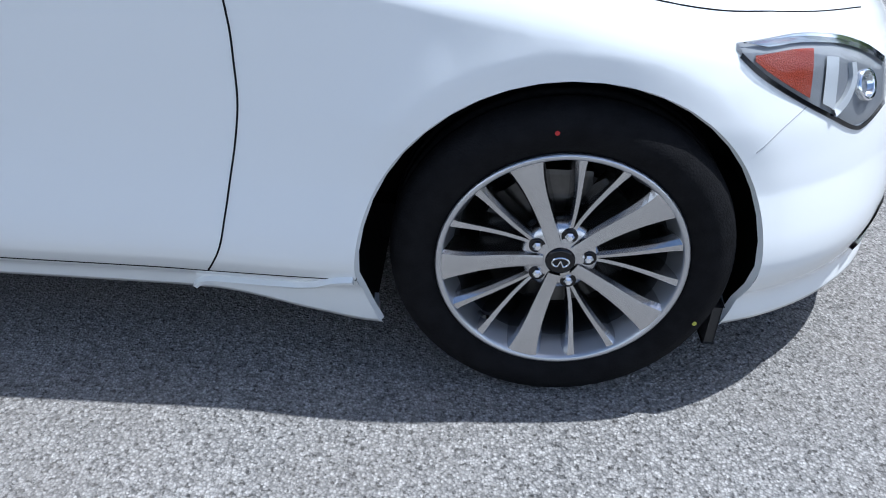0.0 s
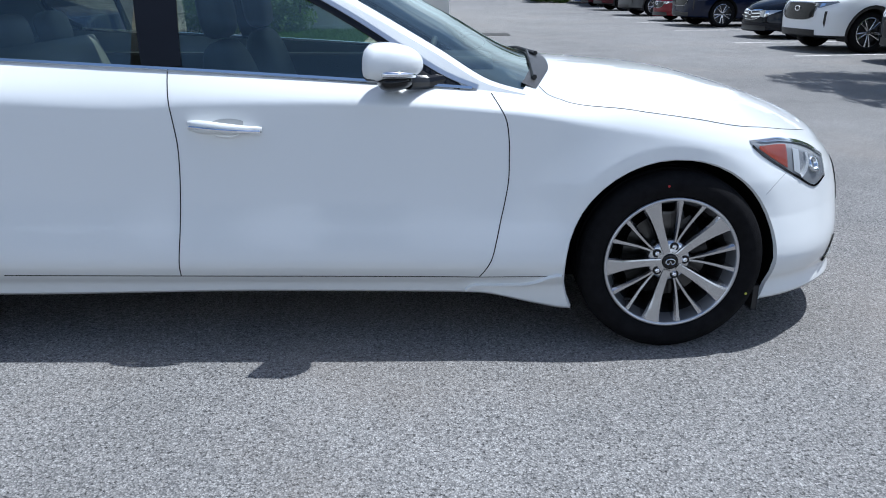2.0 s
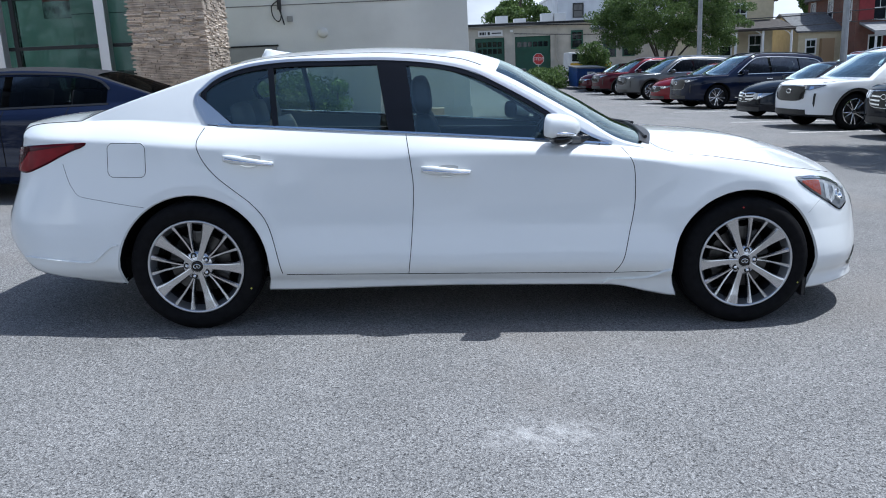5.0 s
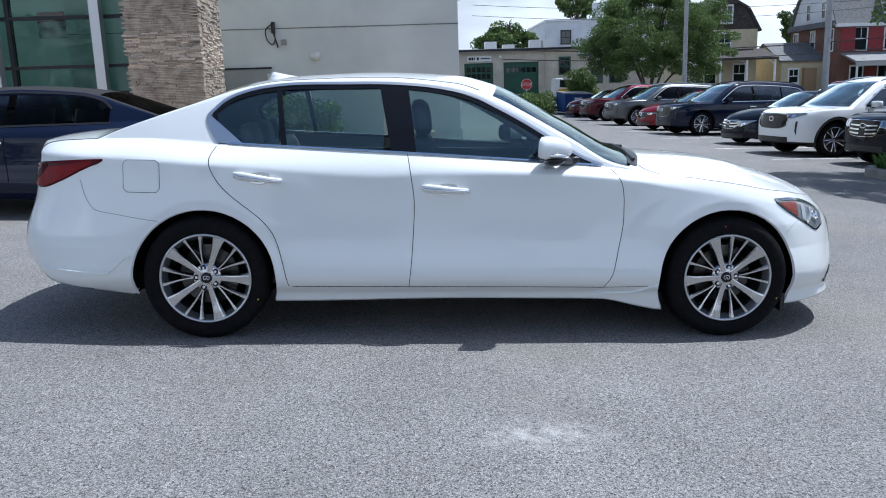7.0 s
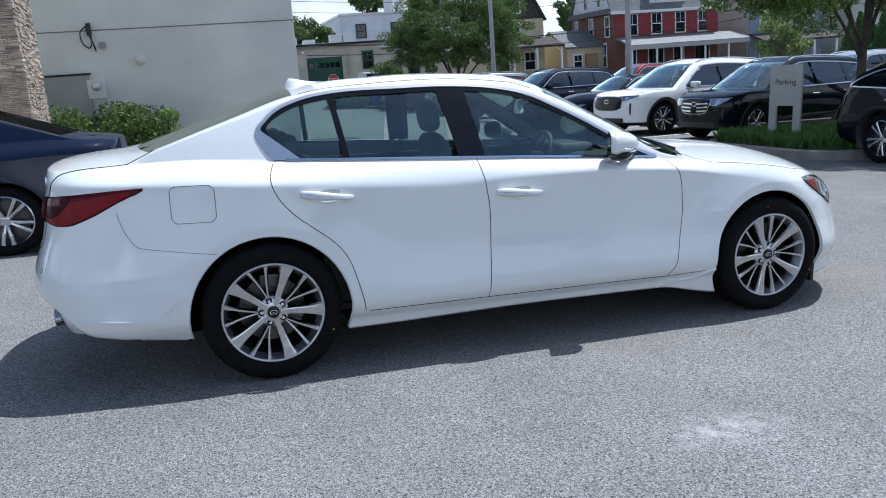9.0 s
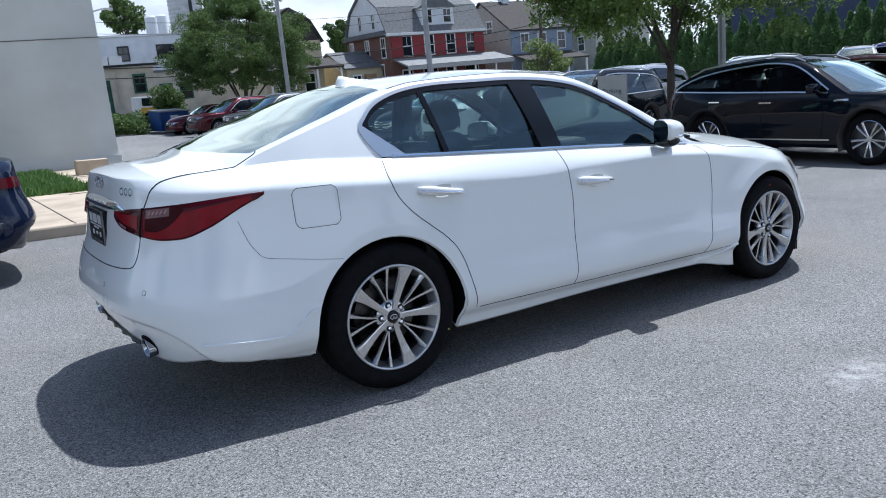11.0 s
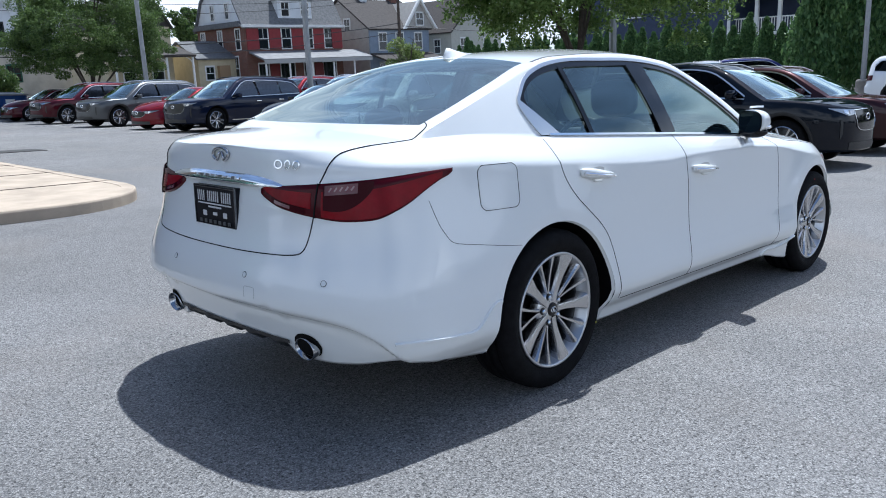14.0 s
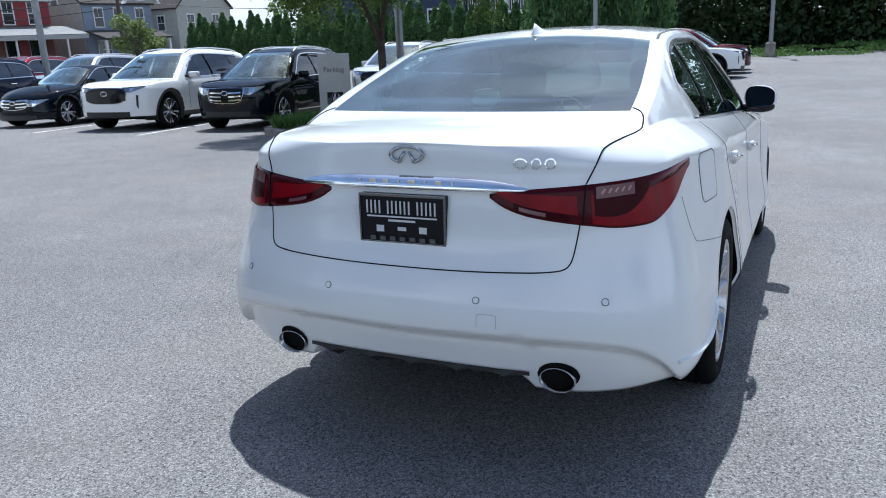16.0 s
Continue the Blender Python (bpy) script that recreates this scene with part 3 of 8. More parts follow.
def hero_wheel(parent_thing, m, phase):
    """An alloy wheel of five broad and ten slim spokes, with its outer face towards -y."""
    wheel = new("wheel")
    wheel.parent = parent_thing
    wheel.matrix_basis = m
    R, RIM = 0.338, 0.243
    part("tyre", tyre_mesh(R, 0.225, RIM), M_RUBBER, wheel, "black road tyre with moulded sidewall", smooth=True)
    part("rim", rim_mesh(RIM, 0.225), M_ALLOYSATIN, wheel, "machined silver alloy rim", smooth=True)
    # lining coloured dark for the shade deep inside the silver rim
    part("barrel", lathe([(RIM - 0.0300, -0.0560), (RIM - 0.0345, -0.0460), (RIM - 0.0395, -0.0112), (RIM - 0.043, 0.032)], 72), M_ALLOYDARK, wheel, "dark inner barrel", smooth=True)
    for i in range(5):
        a = phase + i * 2 * math.pi / 5
        bm = broad_spoke(bmesh.new(), a)
        part("spoke", bm, M_ALLOY, wheel, "broad machined spoke", smooth=False)
        for da, sk, edge in ((0.43, 0.13, -1), (0.83, -0.13, 1)):
            bm = blade_spoke(bmesh.new(), a + da, sk, edge)
            part("spoke", bm, M_ALLOY, wheel, "slim twisted spoke")
    part("hub", lathe([(0.0, -0.0840), (0.034, -0.0840), (0.042, -0.0810), (0.056, -0.0785), (0.070, -0.0755), (0.079, -0.0660), (0.082, -0.0300)], 40), M_ALLOY, wheel, smooth=True)
    part("centre_cap", lathe([(0.0, -0.0915), (0.024, -0.0910), (0.0290, -0.0885), (0.0310, -0.0750)], 36), M_GLOSSBLACK, wheel, "gloss black centre cap with chrome emblem", smooth=True)
    bm = bmesh.new()
    tube(bm, [(0.017 * math.cos(t), -0.0925, 0.011 * math.sin(t)) for t in [i * math.pi / 8 - math.pi / 2 + 0.35 for i in range(15)]], 0.0018, 6)
    tube(bm, [(0, -0.0925, 0.004), (0.006, -0.0925, -0.010)], 0.0018, 6)
    tube(bm, [(0, -0.0925, 0.004), (-0.006, -0.0925, -0.010)], 0.0018, 6)
    part("emblem", bm, M_CHROME, wheel)
    for i in range(5):
        a = phase + (i + 0.5) * 2 * math.pi / 5 + 0.02
        cx, cz = 0.0555 * math.cos(a), 0.0555 * math.sin(a)
        bm = lathe([(0.0, -0.0800), (0.0142, -0.0800), (0.0150, -0.0806), (0.0160, -0.0800), (0.0164, -0.0700)], 20)
        bmesh.ops.translate(bm, verts=bm.verts, vec=(cx, 0, cz))
        part("lug_recess", bm, M_GLOSSBLACK, wheel)
        bm = lathe([(0.0, -0.0890), (0.0055, -0.0890), (0.0075, -0.0870), (0.0100, -0.0840), (0.0104, -0.0700)], 6)
        bmesh.ops.translate(bm, verts=bm.verts, vec=(cx, 0, cz))
        part("lug_nut", bm, M_CHROME, wheel)
    part("brake_disc", lathe([(0.07, -0.008), (0.158, -0.008), (0.16, 0.0), (0.158, 0.016), (0.07, 0.016)], 48), M_DISC, wheel, smooth=False)
    a = phase + 2.2
    bm = one_box((-0.05, -0.035, 0.11), (0.05, 0.04, 0.175), 0.012)
    part("brake_caliper", bm, M_DISC, wheel)
    part("back_plate", lathe([(0.0, 0.03), (0.222, 0.03), (0.226, 0.04)], 40), M_LINER, wheel)
    # the tyre maker's balance dots
    for deg, rr, c_ in ((98, 0.292, M_DOTRED), (-22, 0.300, M_DOTYELLOW))[0 if phase > 1.8 else 1:]:
        bm = lathe([(0.0, -0.1205), (0.0042, -0.1200), (0.0048, -0.1175)], 12)
        bmesh.ops.translate(bm, verts=bm.verts, vec=(rr * math.cos(radians(deg)), 0, rr * math.sin(radians(deg))))
        part("balance_dot", bm, c_, wheel, "small painted dot")
    a = phase + math.radians(218 - 105)
    bm = tube(bmesh.new(), [(0.212 * math.cos(a), -0.075, 0.212 * math.sin(a)), (0.198 * math.cos(a), -0.100, 0.198 * math.sin(a))], [0.005, 0.004], 8)
    part("valve", bm, M_BLACKTRIM, wheel)
    return wheel


def plain_wheel(parent_thing, m, r, width, rim_r, spokes=10, alloy=None):
    """A parked car's wheel, outer face towards -y."""
    wheel = new("wheel")
    wheel.parent = parent_thing
    wheel.matrix_basis = m
    h = width / 2
    part("tyre", lathe([(rim_r, -h * 0.9), (rim_r + 0.02, -h), (r - 0.03, -h), (r, -h * 0.75), (r, h * 0.75), (r - 0.03, h), (rim_r, h * 0.9)], 40), M_RUBBER, wheel, smooth=True)
    bm = lathe([(rim_r, -h * 0.88), (rim_r - 0.012, -h * 0.94), (rim_r - 0.018, -h * 0.6), (rim_r - 0.03, h * 0.6)], 40)
    for i in range(spokes):
        spoke_bar(bm, i * 2 * math.pi / spokes + (0.12 if i % 2 else -0.12), 0.03, rim_r - 0.01, 0.03, 0.04, -h * 0.62, -h * 0.82, 0.03, 0.0, 0.004)
    box(bm, (-0.04, -h * 0.72, -0.04), (0.04, 0, 0.04), 0.015)
    part("rim", bm, alloy or M_ALLOY, wheel)
    part("brake_disc", lathe([(0.0, 0.0), (rim_r * 0.75, 0.0), (rim_r * 0.75, 0.02), (rim_r - 0.02, 0.03)], 28), M_ALLOYDARK, wheel)
    return wheel

# ---- ground ----


def ground_z(x, y):
    """The lot lies level round the car and rises gently to the north and east."""
    a, b = max(y - 38.0, 0.0), max(x - 11.0, 0.0)
    return 0.065 * a * a / (a + 6.0) + 0.033 * b * b / (b + 3.0)


def asphalt_material():
    m = bpy.data.materials.new("worn_asphalt")
    m.use_nodes = True
    nt = m.node_tree
    b = nt.nodes["Principled BSDF"]
    b.inputs["Roughness"].default_value = 0.82
    b.inputs["Specular IOR Level"].default_value = 0.35
    tc = nt.nodes.new("ShaderNodeTexCoord")

    def noise_tex(scale, detail=5.0, rough=0.55):
        n = nt.nodes.new("ShaderNodeTexNoise")
        n.inputs["Scale"].default_value, n.inputs["Detail"].default_value, n.inputs["Roughness"].default_value = scale, detail, rough
        nt.links.new(tc.outputs["Object"], n.inputs["Vector"])
        return n

    def ramp(src, *stops):
        r = nt.nodes.new("ShaderNodeValToRGB")
        e = r.color_ramp.elements
        while len(e) < len(stops):
            e.new(0.5)
        for el, (pos, c) in zip(e, stops):
            el.position, el.color = pos, (*([c] * 3 if isinstance(c, float) else c), 1)
        nt.links.new(src, r.inputs["Fac"])
        return r.outputs["Color"]

    def blend(kind, fac, c1, c2):
        x = nt.nodes.new("ShaderNodeMixRGB")
        x.blend_type = kind
        for key, v in (("Fac", fac), ("Color1", c1), ("Color2", c2)):
            if isinstance(v, (int, float)):
                x.inputs[key].default_value = v
            elif isinstance(v, tuple):
                x.inputs[key].default_value = (*v, 1)
            else:
                nt.links.new(v, x.inputs[key])
        return x.outputs["Color"]

    # stones in the binder: cells of two sizes, each with its own grey
    v1 = nt.nodes.new("ShaderNodeTexVoronoi")
    v1.inputs["Scale"].default_value = 165.0
    nt.links.new(tc.outputs["Object"], v1.inputs["Vector"])
    v2 = nt.nodes.new("ShaderNodeTexVoronoi")
    v2.inputs["Scale"].default_value = 95.0
    nt.links.new(tc.outputs["Object"], v2.inputs["Vector"])
    sep = nt.nodes.new("ShaderNodeSeparateColor")
    nt.links.new(v1.outputs["Color"], sep.inputs["Color"])
    sep2 = nt.nodes.new("ShaderNodeSeparateColor")
    nt.links.new(v2.outputs["Color"], sep2.inputs["Color"])
    stones = ramp(sep.outputs["Red"], (0.0, (0.085, 0.085, 0.088)), (0.40, (0.222, 0.219, 0.215)), (0.85, (0.33, 0.323, 0.314)), (1.0, (0.46, 0.452, 0.443)))
    big = ramp(sep2.outputs["Green"], (0.0, (0.07, 0.07, 0.073)), (0.25, (0.212, 0.210, 0.207)), (0.92, (0.28, 0.274, 0.266)), (1.0, (0.46, 0.46, 0.45)))
    col = blend("MIX", 0.38, stones, big)
    gaps = ramp(v1.outputs["Distance"], (0.30, 1.10), (0.72, 0.32))
    col = blend("MULTIPLY", 0.55, col, gaps)
    # open pits where stones have come out
    pits = ramp(noise_tex(78.0, 2.0).outputs["Fac"], (0.33, 0.22), (0.43, 1.04))
    col = blend("MULTIPLY", 0.9, col, pits)
    # wear at the scale of a tyre track, and of the whole lot
    col = blend("MULTIPLY", 1.0, col, ramp(noise_tex(1.6, 6.0).outputs["Fac"], (0.3, 0.85), (0.7, 1.03)))
    col = blend("MULTIPLY", 1.0, col, ramp(noise_tex(0.22, 4.0).outputs["Fac"], (0.3, 0.88), (0.7, 1.14)))
    warm = ramp(noise_tex(0.55, 5.0).outputs["Fac"], (0.52, 0.0), (0.75, 0.40))
    col = blend("MIX", warm, col, (0.235, 0.205, 0.178))
    # a dried, pale spill beside the car
    mp = nt.nodes.new("ShaderNodeMapping")
    mp.vector_type = "POINT"
    mp.inputs["Location"].default_value = (-0.20, 2.10, 0)
    nt.links.new(tc.outputs["Object"], mp.inputs["Vector"])
    ms = nt.nodes.new("ShaderNodeMapping")
    ms.inputs["Scale"].default_value = (3.0, 5.5, 0.0)
    nt.links.new(mp.outputs["Vector"], ms.inputs["Vector"])
    ln = nt.nodes.new("ShaderNodeVectorMath")
    ln.operation = "LENGTH"
    nt.links.new(ms.outputs["Vector"], ln.inputs[0])
    spill = ramp(ln.outputs["Value"], (0.15, 1.0), (1.0, 0.0))
    spill = blend("MULTIPLY", 1.0, spill, ramp(noise_tex(14.0, 6.0).outputs["Fac"], (0.40, 0.0), (0.62, 0.65)))
    col = blend("MIX", spill, col, (0.52, 0.51, 0.50))
    nt.links.new(col, b.inputs["Base Color"])
    bp = nt.nodes.new("ShaderNodeBump")
    bp.inputs["Strength"].default_value = 0.75
    bp.inputs["Distance"].default_value = 0.006
    hmix = blend("ADD", 0.6, v1.outputs["Distance"], noise_tex(340.0, 3.0).outputs["Fac"])
    hmix = blend("ADD", 0.5, hmix, pits)
    nt.links.new(hmix, bp.inputs["Height"])
    nt.links.new(bp.outputs["Normal"], b.inputs["Normal"])
    return m


M_ASPHALT = asphalt_material()


def build_ground():
    xs = sorted({-400, -200, -100, -60, -30, *range(-20, 61, 2), 80, 100, 140, 200, 300, 500})
    ys = sorted({-400, -200, -100, -60, -30, *range(-20, 81, 2), 100, 140, 200, 300, 500})
    vs = [(x, y, ground_z(min(x, 50), min(y, 56))) for x in xs for y in ys]
    n = len(ys)
    fs = [(i * n + j, (i + 1) * n + j, (i + 1) * n + j + 1, i * n + j + 1) for i in range(len(xs) - 1) for j in range(n - 1)]
    g = mesh_ob("ground", vs, fs, M_ASPHALT)
    tagged(g, "sunlit grey worn asphalt parking lot with pale stains", "ground", kind="structure")


build_ground()

# ---- the white saloon ----
HERO = CarShape(
    zbot=[(-2.6, 0.345), (-2.28, 0.322), (-2.05, 0.268), (-1.9, 0.243), (-1.8, 0.232), (-1.04, 0.20), (-0.1, 0.215), (0.68, 0.21), (0.90, 0.17), (1.04, 0.15), (1.8, 0.18), (2.05, 0.19), (2.35, 0.15)],
    ztop=[(-2.5, 1.035), (-2.2, 1.055), (-1.8, 1.07), (-1.4, 1.048), (-0.9, 1.025), (-0.34, 1.0), (0.45, 0.955), (0.85, 0.925), (1.24, 0.885), (1.56, 0.845), (1.87, 0.78), (2.05, 0.725), (2.25, 0.665)],
    sect=[(0.12, 0.80), (0.25, 0.838), (0.285, 0.868), (0.31, 0.884), (0.335, 0.896), (0.36, 0.900), (0.385, 0.8985), (0.44, 0.889), (0.50, 0.877), (0.56, 0.867), (0.64, 0.8585), (0.72, 0.8530), (0.80, 0.8485), (0.88, 0.8440), (1.0, 0.838)],
    plan=[(-2.5, 0.955), (-1.9, 0.985), (-1.2, 1.0), (0.6, 1.0), (1.3, 0.99), (1.8, 0.965), (2.3, 0.93)],
    xr=[(0.15, -2.44), (0.30, -2.485), (0.38, -2.508), (0.44, -2.525), (0.52, -2.534), (0.57, -2.527), (0.63, -2.508), (0.69, -2.485), (0.74, -2.468), (0.80, -2.456), (0.85, -2.450), (0.92, -2.437), (0.97, -2.428), (1.02, -2.424), (1.045, -2.420), (1.06, -2.405)],
    xf=[(0.12, 2.26), (0.18, 2.30), (0.25, 2.28), (0.38, 2.285), (0.5, 2.275), (0.60, 2.25), (0.68, 2.20), (0.80, 2.10), (1.0, 1.95)],
    ends=((0.45, 3.4), (0.78, 2.4)),
    arches=[(-1.428, 0.325, 0.386), (1.418, 0.330, 0.389)],
    rail=[(-2.0, 1.075), (-1.90, 1.115), (-1.72, 1.18), (-1.48, 1.262), (-1.26, 1.335), (-1.04, 1.378), (-0.48, 1.402), (-0.08, 1.372), (0.135, 1.298), (0.34, 1.194), (0.57, 1.065), (0.763, 0.955), (0.90, 0.921)],
    xc=[(-2.45, -2.45), (-2.2, -2.22), (-1.95, -2.04), (-1.60, -1.62), (-1.22, -1.20), (-0.5, -0.5), (0.1, 0.165), (0.5, 0.595), (0.88, 1.00), (1.2, 1.23), (1.6, 1.66), (1.9, 1.98), (2.1, 2.16), (2.25, 2.25)],
    zc=[(-2.45, 1.04), (-2.38, 1.062), (-2.3, 1.075), (-2.04, 1.105), (-1.62, 1.245), (-1.20, 1.388), (-0.9, 1.425), (-0.45, 1.445), (-0.05, 1.430), (0.165, 1.385), (0.595, 1.178), (1.00, 0.990), (1.23, 0.972), (1.52, 0.947), (1.75, 0.897), (1.96, 0.832), (2.12, 0.762), (2.2, 0.70), (2.25, 0.665)],
    dlo=[(-1.42, 1.165), (-1.37, 1.235), (-1.28, 1.292), (-1.13, 1.335), (-0.9, 1.357), (-0.41, 1.362), (-0.07, 1.325), (0.15, 1.238), (0.337, 1.138), (0.55, 1.01), (0.69, 0.935)],
    cabin=(-1.97, 0.885), lean=(0.42, 0.36), flare=((0.018, 0.34), (0.027, 0.26)),
    low=[(-2.5, -0.02), (-1.9, -0.02), (-1.7, -0.01), (-1.04, 0.0), (0.6, 0.0), (1.04, 0.03), (1.8, 0.05), (2.3, 0.04)])

SEAM_F = curve([(0.28, 0.715), (0.30, 0.745), (0.36, 0.770), (0.49, 0.800), (0.67, 0.828), (0.80, 0.824), (0.87, 0.806), (0.93, 0.765)])
SEAM_B = curve([(0.28, -0.335), (0.5, -0.315), (0.73, -0.305), (0.9, -0.325), (1.02, -0.345)])
SEAM_R = curve([(0.30, -0.98), (0.40, -1.0), (0.57, -1.05), (0.67, -1.13), (0.78, -1.27), (0.87, -1.35), (0.95, -1.385), (1.0, -1.388), (1.05, -1.35)])
SEAM_Q = curve([(0.650, -1.67), (0.680, -1.88), (0.705, -2.0), (0.735, -2.026), (0.777, -2.05), (0.86, -2.077), (1.0, -2.14)])
HERO.crest = curve([(-2.5, 0.99), (-2.1, 0.975), (-1.7, 0.955), (-1.25, 0.930), (-0.85, 0.895), (-0.5, 0.880), (-0.2, 0.893), (0.25, 0.900), (0.6, 0.888), (0.85, 0.868), (1.1, 0.828), (1.4, 0.780), (1.7, 0.735), (2.0, 0.690), (2.3, 0.64)])
HERO.belt = curve([(-2.5, 0.735), (-2.2, 0.725), (-1.9, 0.705), (-1.6, 0.705), (-1.3, 0.722), (-0.9, 0.745), (-0.3, 0.765), (0.4, 0.768), (0.77, 0.755), (1.02, 0.780), (1.3, 0.803), (1.7, 0.808), (2.2, 0.80)])
HERO.plan_hi = curve([(-2.5, 0.880), (-2.2, 0.899), (-1.95, 0.929), (-1.83, 0.951), (-1.65, 0.980), (-1.45, 0.998), (0.6, 1.0), (1.3, 0.995), (1.7, 0.985), (2.3, 0.94)])
HERO.fold = curve([(0.0, 0.488), (0.30, 0.494), (0.52, 0.491), (0.64, 0.481), (0.70, 0.467), (0.75, 0.440), (0.785, 0.404), (0.81, 0.355), (0.83, 0.28), (0.85, 0.18)])
HERO.dip = curve([(0.0, 0.0), (0.37, 0.0), (0.43, -0.045), (0.57, -0.05), (0.68, -0.04), (0.80, -0.01), (0.9, 0.0)])


def hero_sort(x, y, z, u):
    if z > HERO.ztop(x) + 0.004 and HERO.g0 < x < HERO.g1:
        if -1.40 < x < 0.68 and z < HERO.dlo(x) and (x > -1.345 or z > 1.045 + (-1.345 - x) * 1.6):
            return "open"
        return "pillar_frame"
    if u < 0.72 and y < 0.515 and z > 0.675 and x < -2.2:
        return "trunk_lid"
    if x < -1.6 and (z < 0.655 or x < SEAM_Q(z)):
        return "rear_bumper"
    if x > 1.74 and z < 0.58 + (x - 1.74) * 0.85 and z < 0.68:
        return "front_bumper"
    if z < 0.293 and -1.3 < x < 1.3:
        return "sill"
    if SEAM_R(z) < x < SEAM_B(z):
        return "rear_door"
    if SEAM_B(z) <= x < SEAM_F(z):
        return "front_door"
    return "front_fender" if x > 0 else "quarter_panel"


# mirror colour darkened in place of the dark surroundings it would reflect
M_MIRROR = mat("mirror_silver", (0.13, 0.145, 0.16), rough=0.01, metal=1.0)
M_SHADEGREY = mat("grey_cup_paint", (0.40, 0.41, 0.41), rough=0.4, coat=1.0)


def build_hero():
    s = HERO
    car = thing("saloon_car", "glossy pearl white four-door saloon parked on grey asphalt", "car", pose(0, 0.02, 0))
    mats = {"body": M_WHITE, "rear_window": M_REARGLASS, "windshield": glass_mat("windshield_glass", (0.66, 0.75, 0.72), 1.15, sheen=(0.86, 0.98, 0.95))}
    car_shell(s, (48, 250, 40), 84, 16, 22, hero_sort, mats, car, (-1.90, -1.235, 0.125, 0.865), (0.90, 0.95),
              {"rear_window": "tinted curved rear window reflecting the clouds", "windshield": "raked clear windshield"},
              ("front_door", "rear_door", "quarter_panel", "front_fender", "sill", "pillar_frame"))
    L, Rr = s.side, mirror_y(s.side)
    for f, sg in ((Rr, -1), (L, 1)):
        out = Vector((0, sg, 0))
        rb = lambda c, w, l, m, nm, **k: ribbon(f, c, w, l, m, car, nm, out, **k)  # noqa: E731
        gap = 0.0036
        zs = lambda a, b, n=9: [a + (b - a) * i / n for i in range(n + 1)]  # noqa: E731
        rb([(SEAM_F(z), z) for z in zs(0.29, 0.928)], gap, 0.0008, M_GAP, "shut_line")
        rb([(SEAM_B(z), z) for z in zs(0.295, 0.998)], gap, 0.0008, M_GAP, "shut_line")
        rb([(SEAM_R(z), z) for z in zs(0.30, 1.035, 12)], gap, 0.0008, M_GAP, "shut_line")
        rb([(0.725, 0.288), (0.3, 0.291), (-0.3, 0.293), (-0.96, 0.296)], 0.0042, 0.0008, M_GAP, "shut_line")
        rb([(0.725, 0.288), (0.85, 0.293), (1.03, 0.30)], 0.003, 0.0006, M_GAP, "shut_line")
        rb([(-1.66, 0.648), (-1.78, 0.664), (-1.88, 0.680), (-1.965, 0.694), (-2.003, 0.707), (-2.026, 0.735), (-2.05, 0.777), (-2.077, 0.860)], 0.0018, 0.0006, M_GAP, "shut_line")
        rb([(1.745, 0.585), (1.79, 0.622), (1.845, 0.655)], 0.0022, 0.0006, M_SHADEGREY, "shut_line")
        # fuel flap, on the right side only
        if sg < 0:
            x0, x1, z0, z1, r = -1.842, -1.645, 0.797, 0.965, 0.032
            loop = []
            for cx, cz, a0 in ((x1 - r, z1 - r, 0), (x0 + r, z1 - r, 90), (x0 + r, z0 + r, 180), (x1 - r, z0 + r, 270)):
                loop += [(cx + r * math.cos(radians(a0 + d)), cz + r * math.sin(radians(a0 + d))) for d in (0, 15, 30, 45, 60, 75, 90)]
            rb(loop, 0.0022, 0.0008, M_GAP, "fuel_flap_gap", closed=True, n=3)
            patch(f, x0 + 0.004, x1 - 0.004, lambda a: z0 + 0.004 + max(0, 0.030 - (a - x0)) * 0.8 + max(0, 0.030 - (x1 - a)) * 0.8,
                  lambda a: z1 - 0.004 - max(0, 0.030 - (a - x0)) * 0.8 - max(0, 0.030 - (x1 - a)) * 0.8, 24, 12, 0.0012, M_WHITE, car, "fuel_flap", out)
        # bright trim round the windows
        rb([(x, s.ztop(x) + 0.006) for x in (-1.30, -1.0, -0.6, -0.2, 0.2, 0.5, 0.70)], 0.015, 0.004, M_CHROME, "belt_trim", label="bright belt trim below the windows", depth=0.005)
        rb([(x, s.dlo(x) + 0.010) for x in (0.72, 0.6, 0.45, 0.3, 0.15, 0.0, -0.2, -0.45, -0.7, -0.95, -1.13, -1.25, -1.33, -1.385)] + [(-1.418, 1.19), (-1.413, 1.15), (-1.375, 1.085), (-1.345, 1.052)],
           0.017, 0.006, M_SATIN, "window_trim", label="satin chrome surround of the side windows")
        tri = lambda a: 1.05 + (-1.235 - a) * 0.80  # noqa: E731
        patch(f, -1.416, -1.228, lambda a: max(s.ztop(a) + 0.002, 1.036 + (-1.345 - a) * 1.6), lambda a: max(tri(a) + 0.006, s.ztop(a) + 0.004), 18, 4, 0.004, M_SATIN, car, "trim_corner", out)
        rb([(x, s.dlo(x) - 0.008) for x in (0.66, 0.5, 0.3, 0.1, -0.1, -0.4, -0.7, -1.0, -1.2, -1.31, -1.37)] + [(-1.385, 1.19), (-1.36, 1.13), (-1.30, 1.09), (-1.24, 1.055)], 0.026, 0.001, M_GLOSSBLACK, "window_seal")
        # panes
        low = lambda a: s.ztop(a) + 0.010  # noqa: E731
        hi = lambda a: s.dlo(a) - 0.002  # noqa: E731
        patch(f, -1.40, -1.035, lambda a: max(low(a), 1.05 + (-1.235 - a) * 0.80), hi, 14, 10, -0.006, M_GLASS, car, "quarter_window", out, "small fixed rear quarter window")
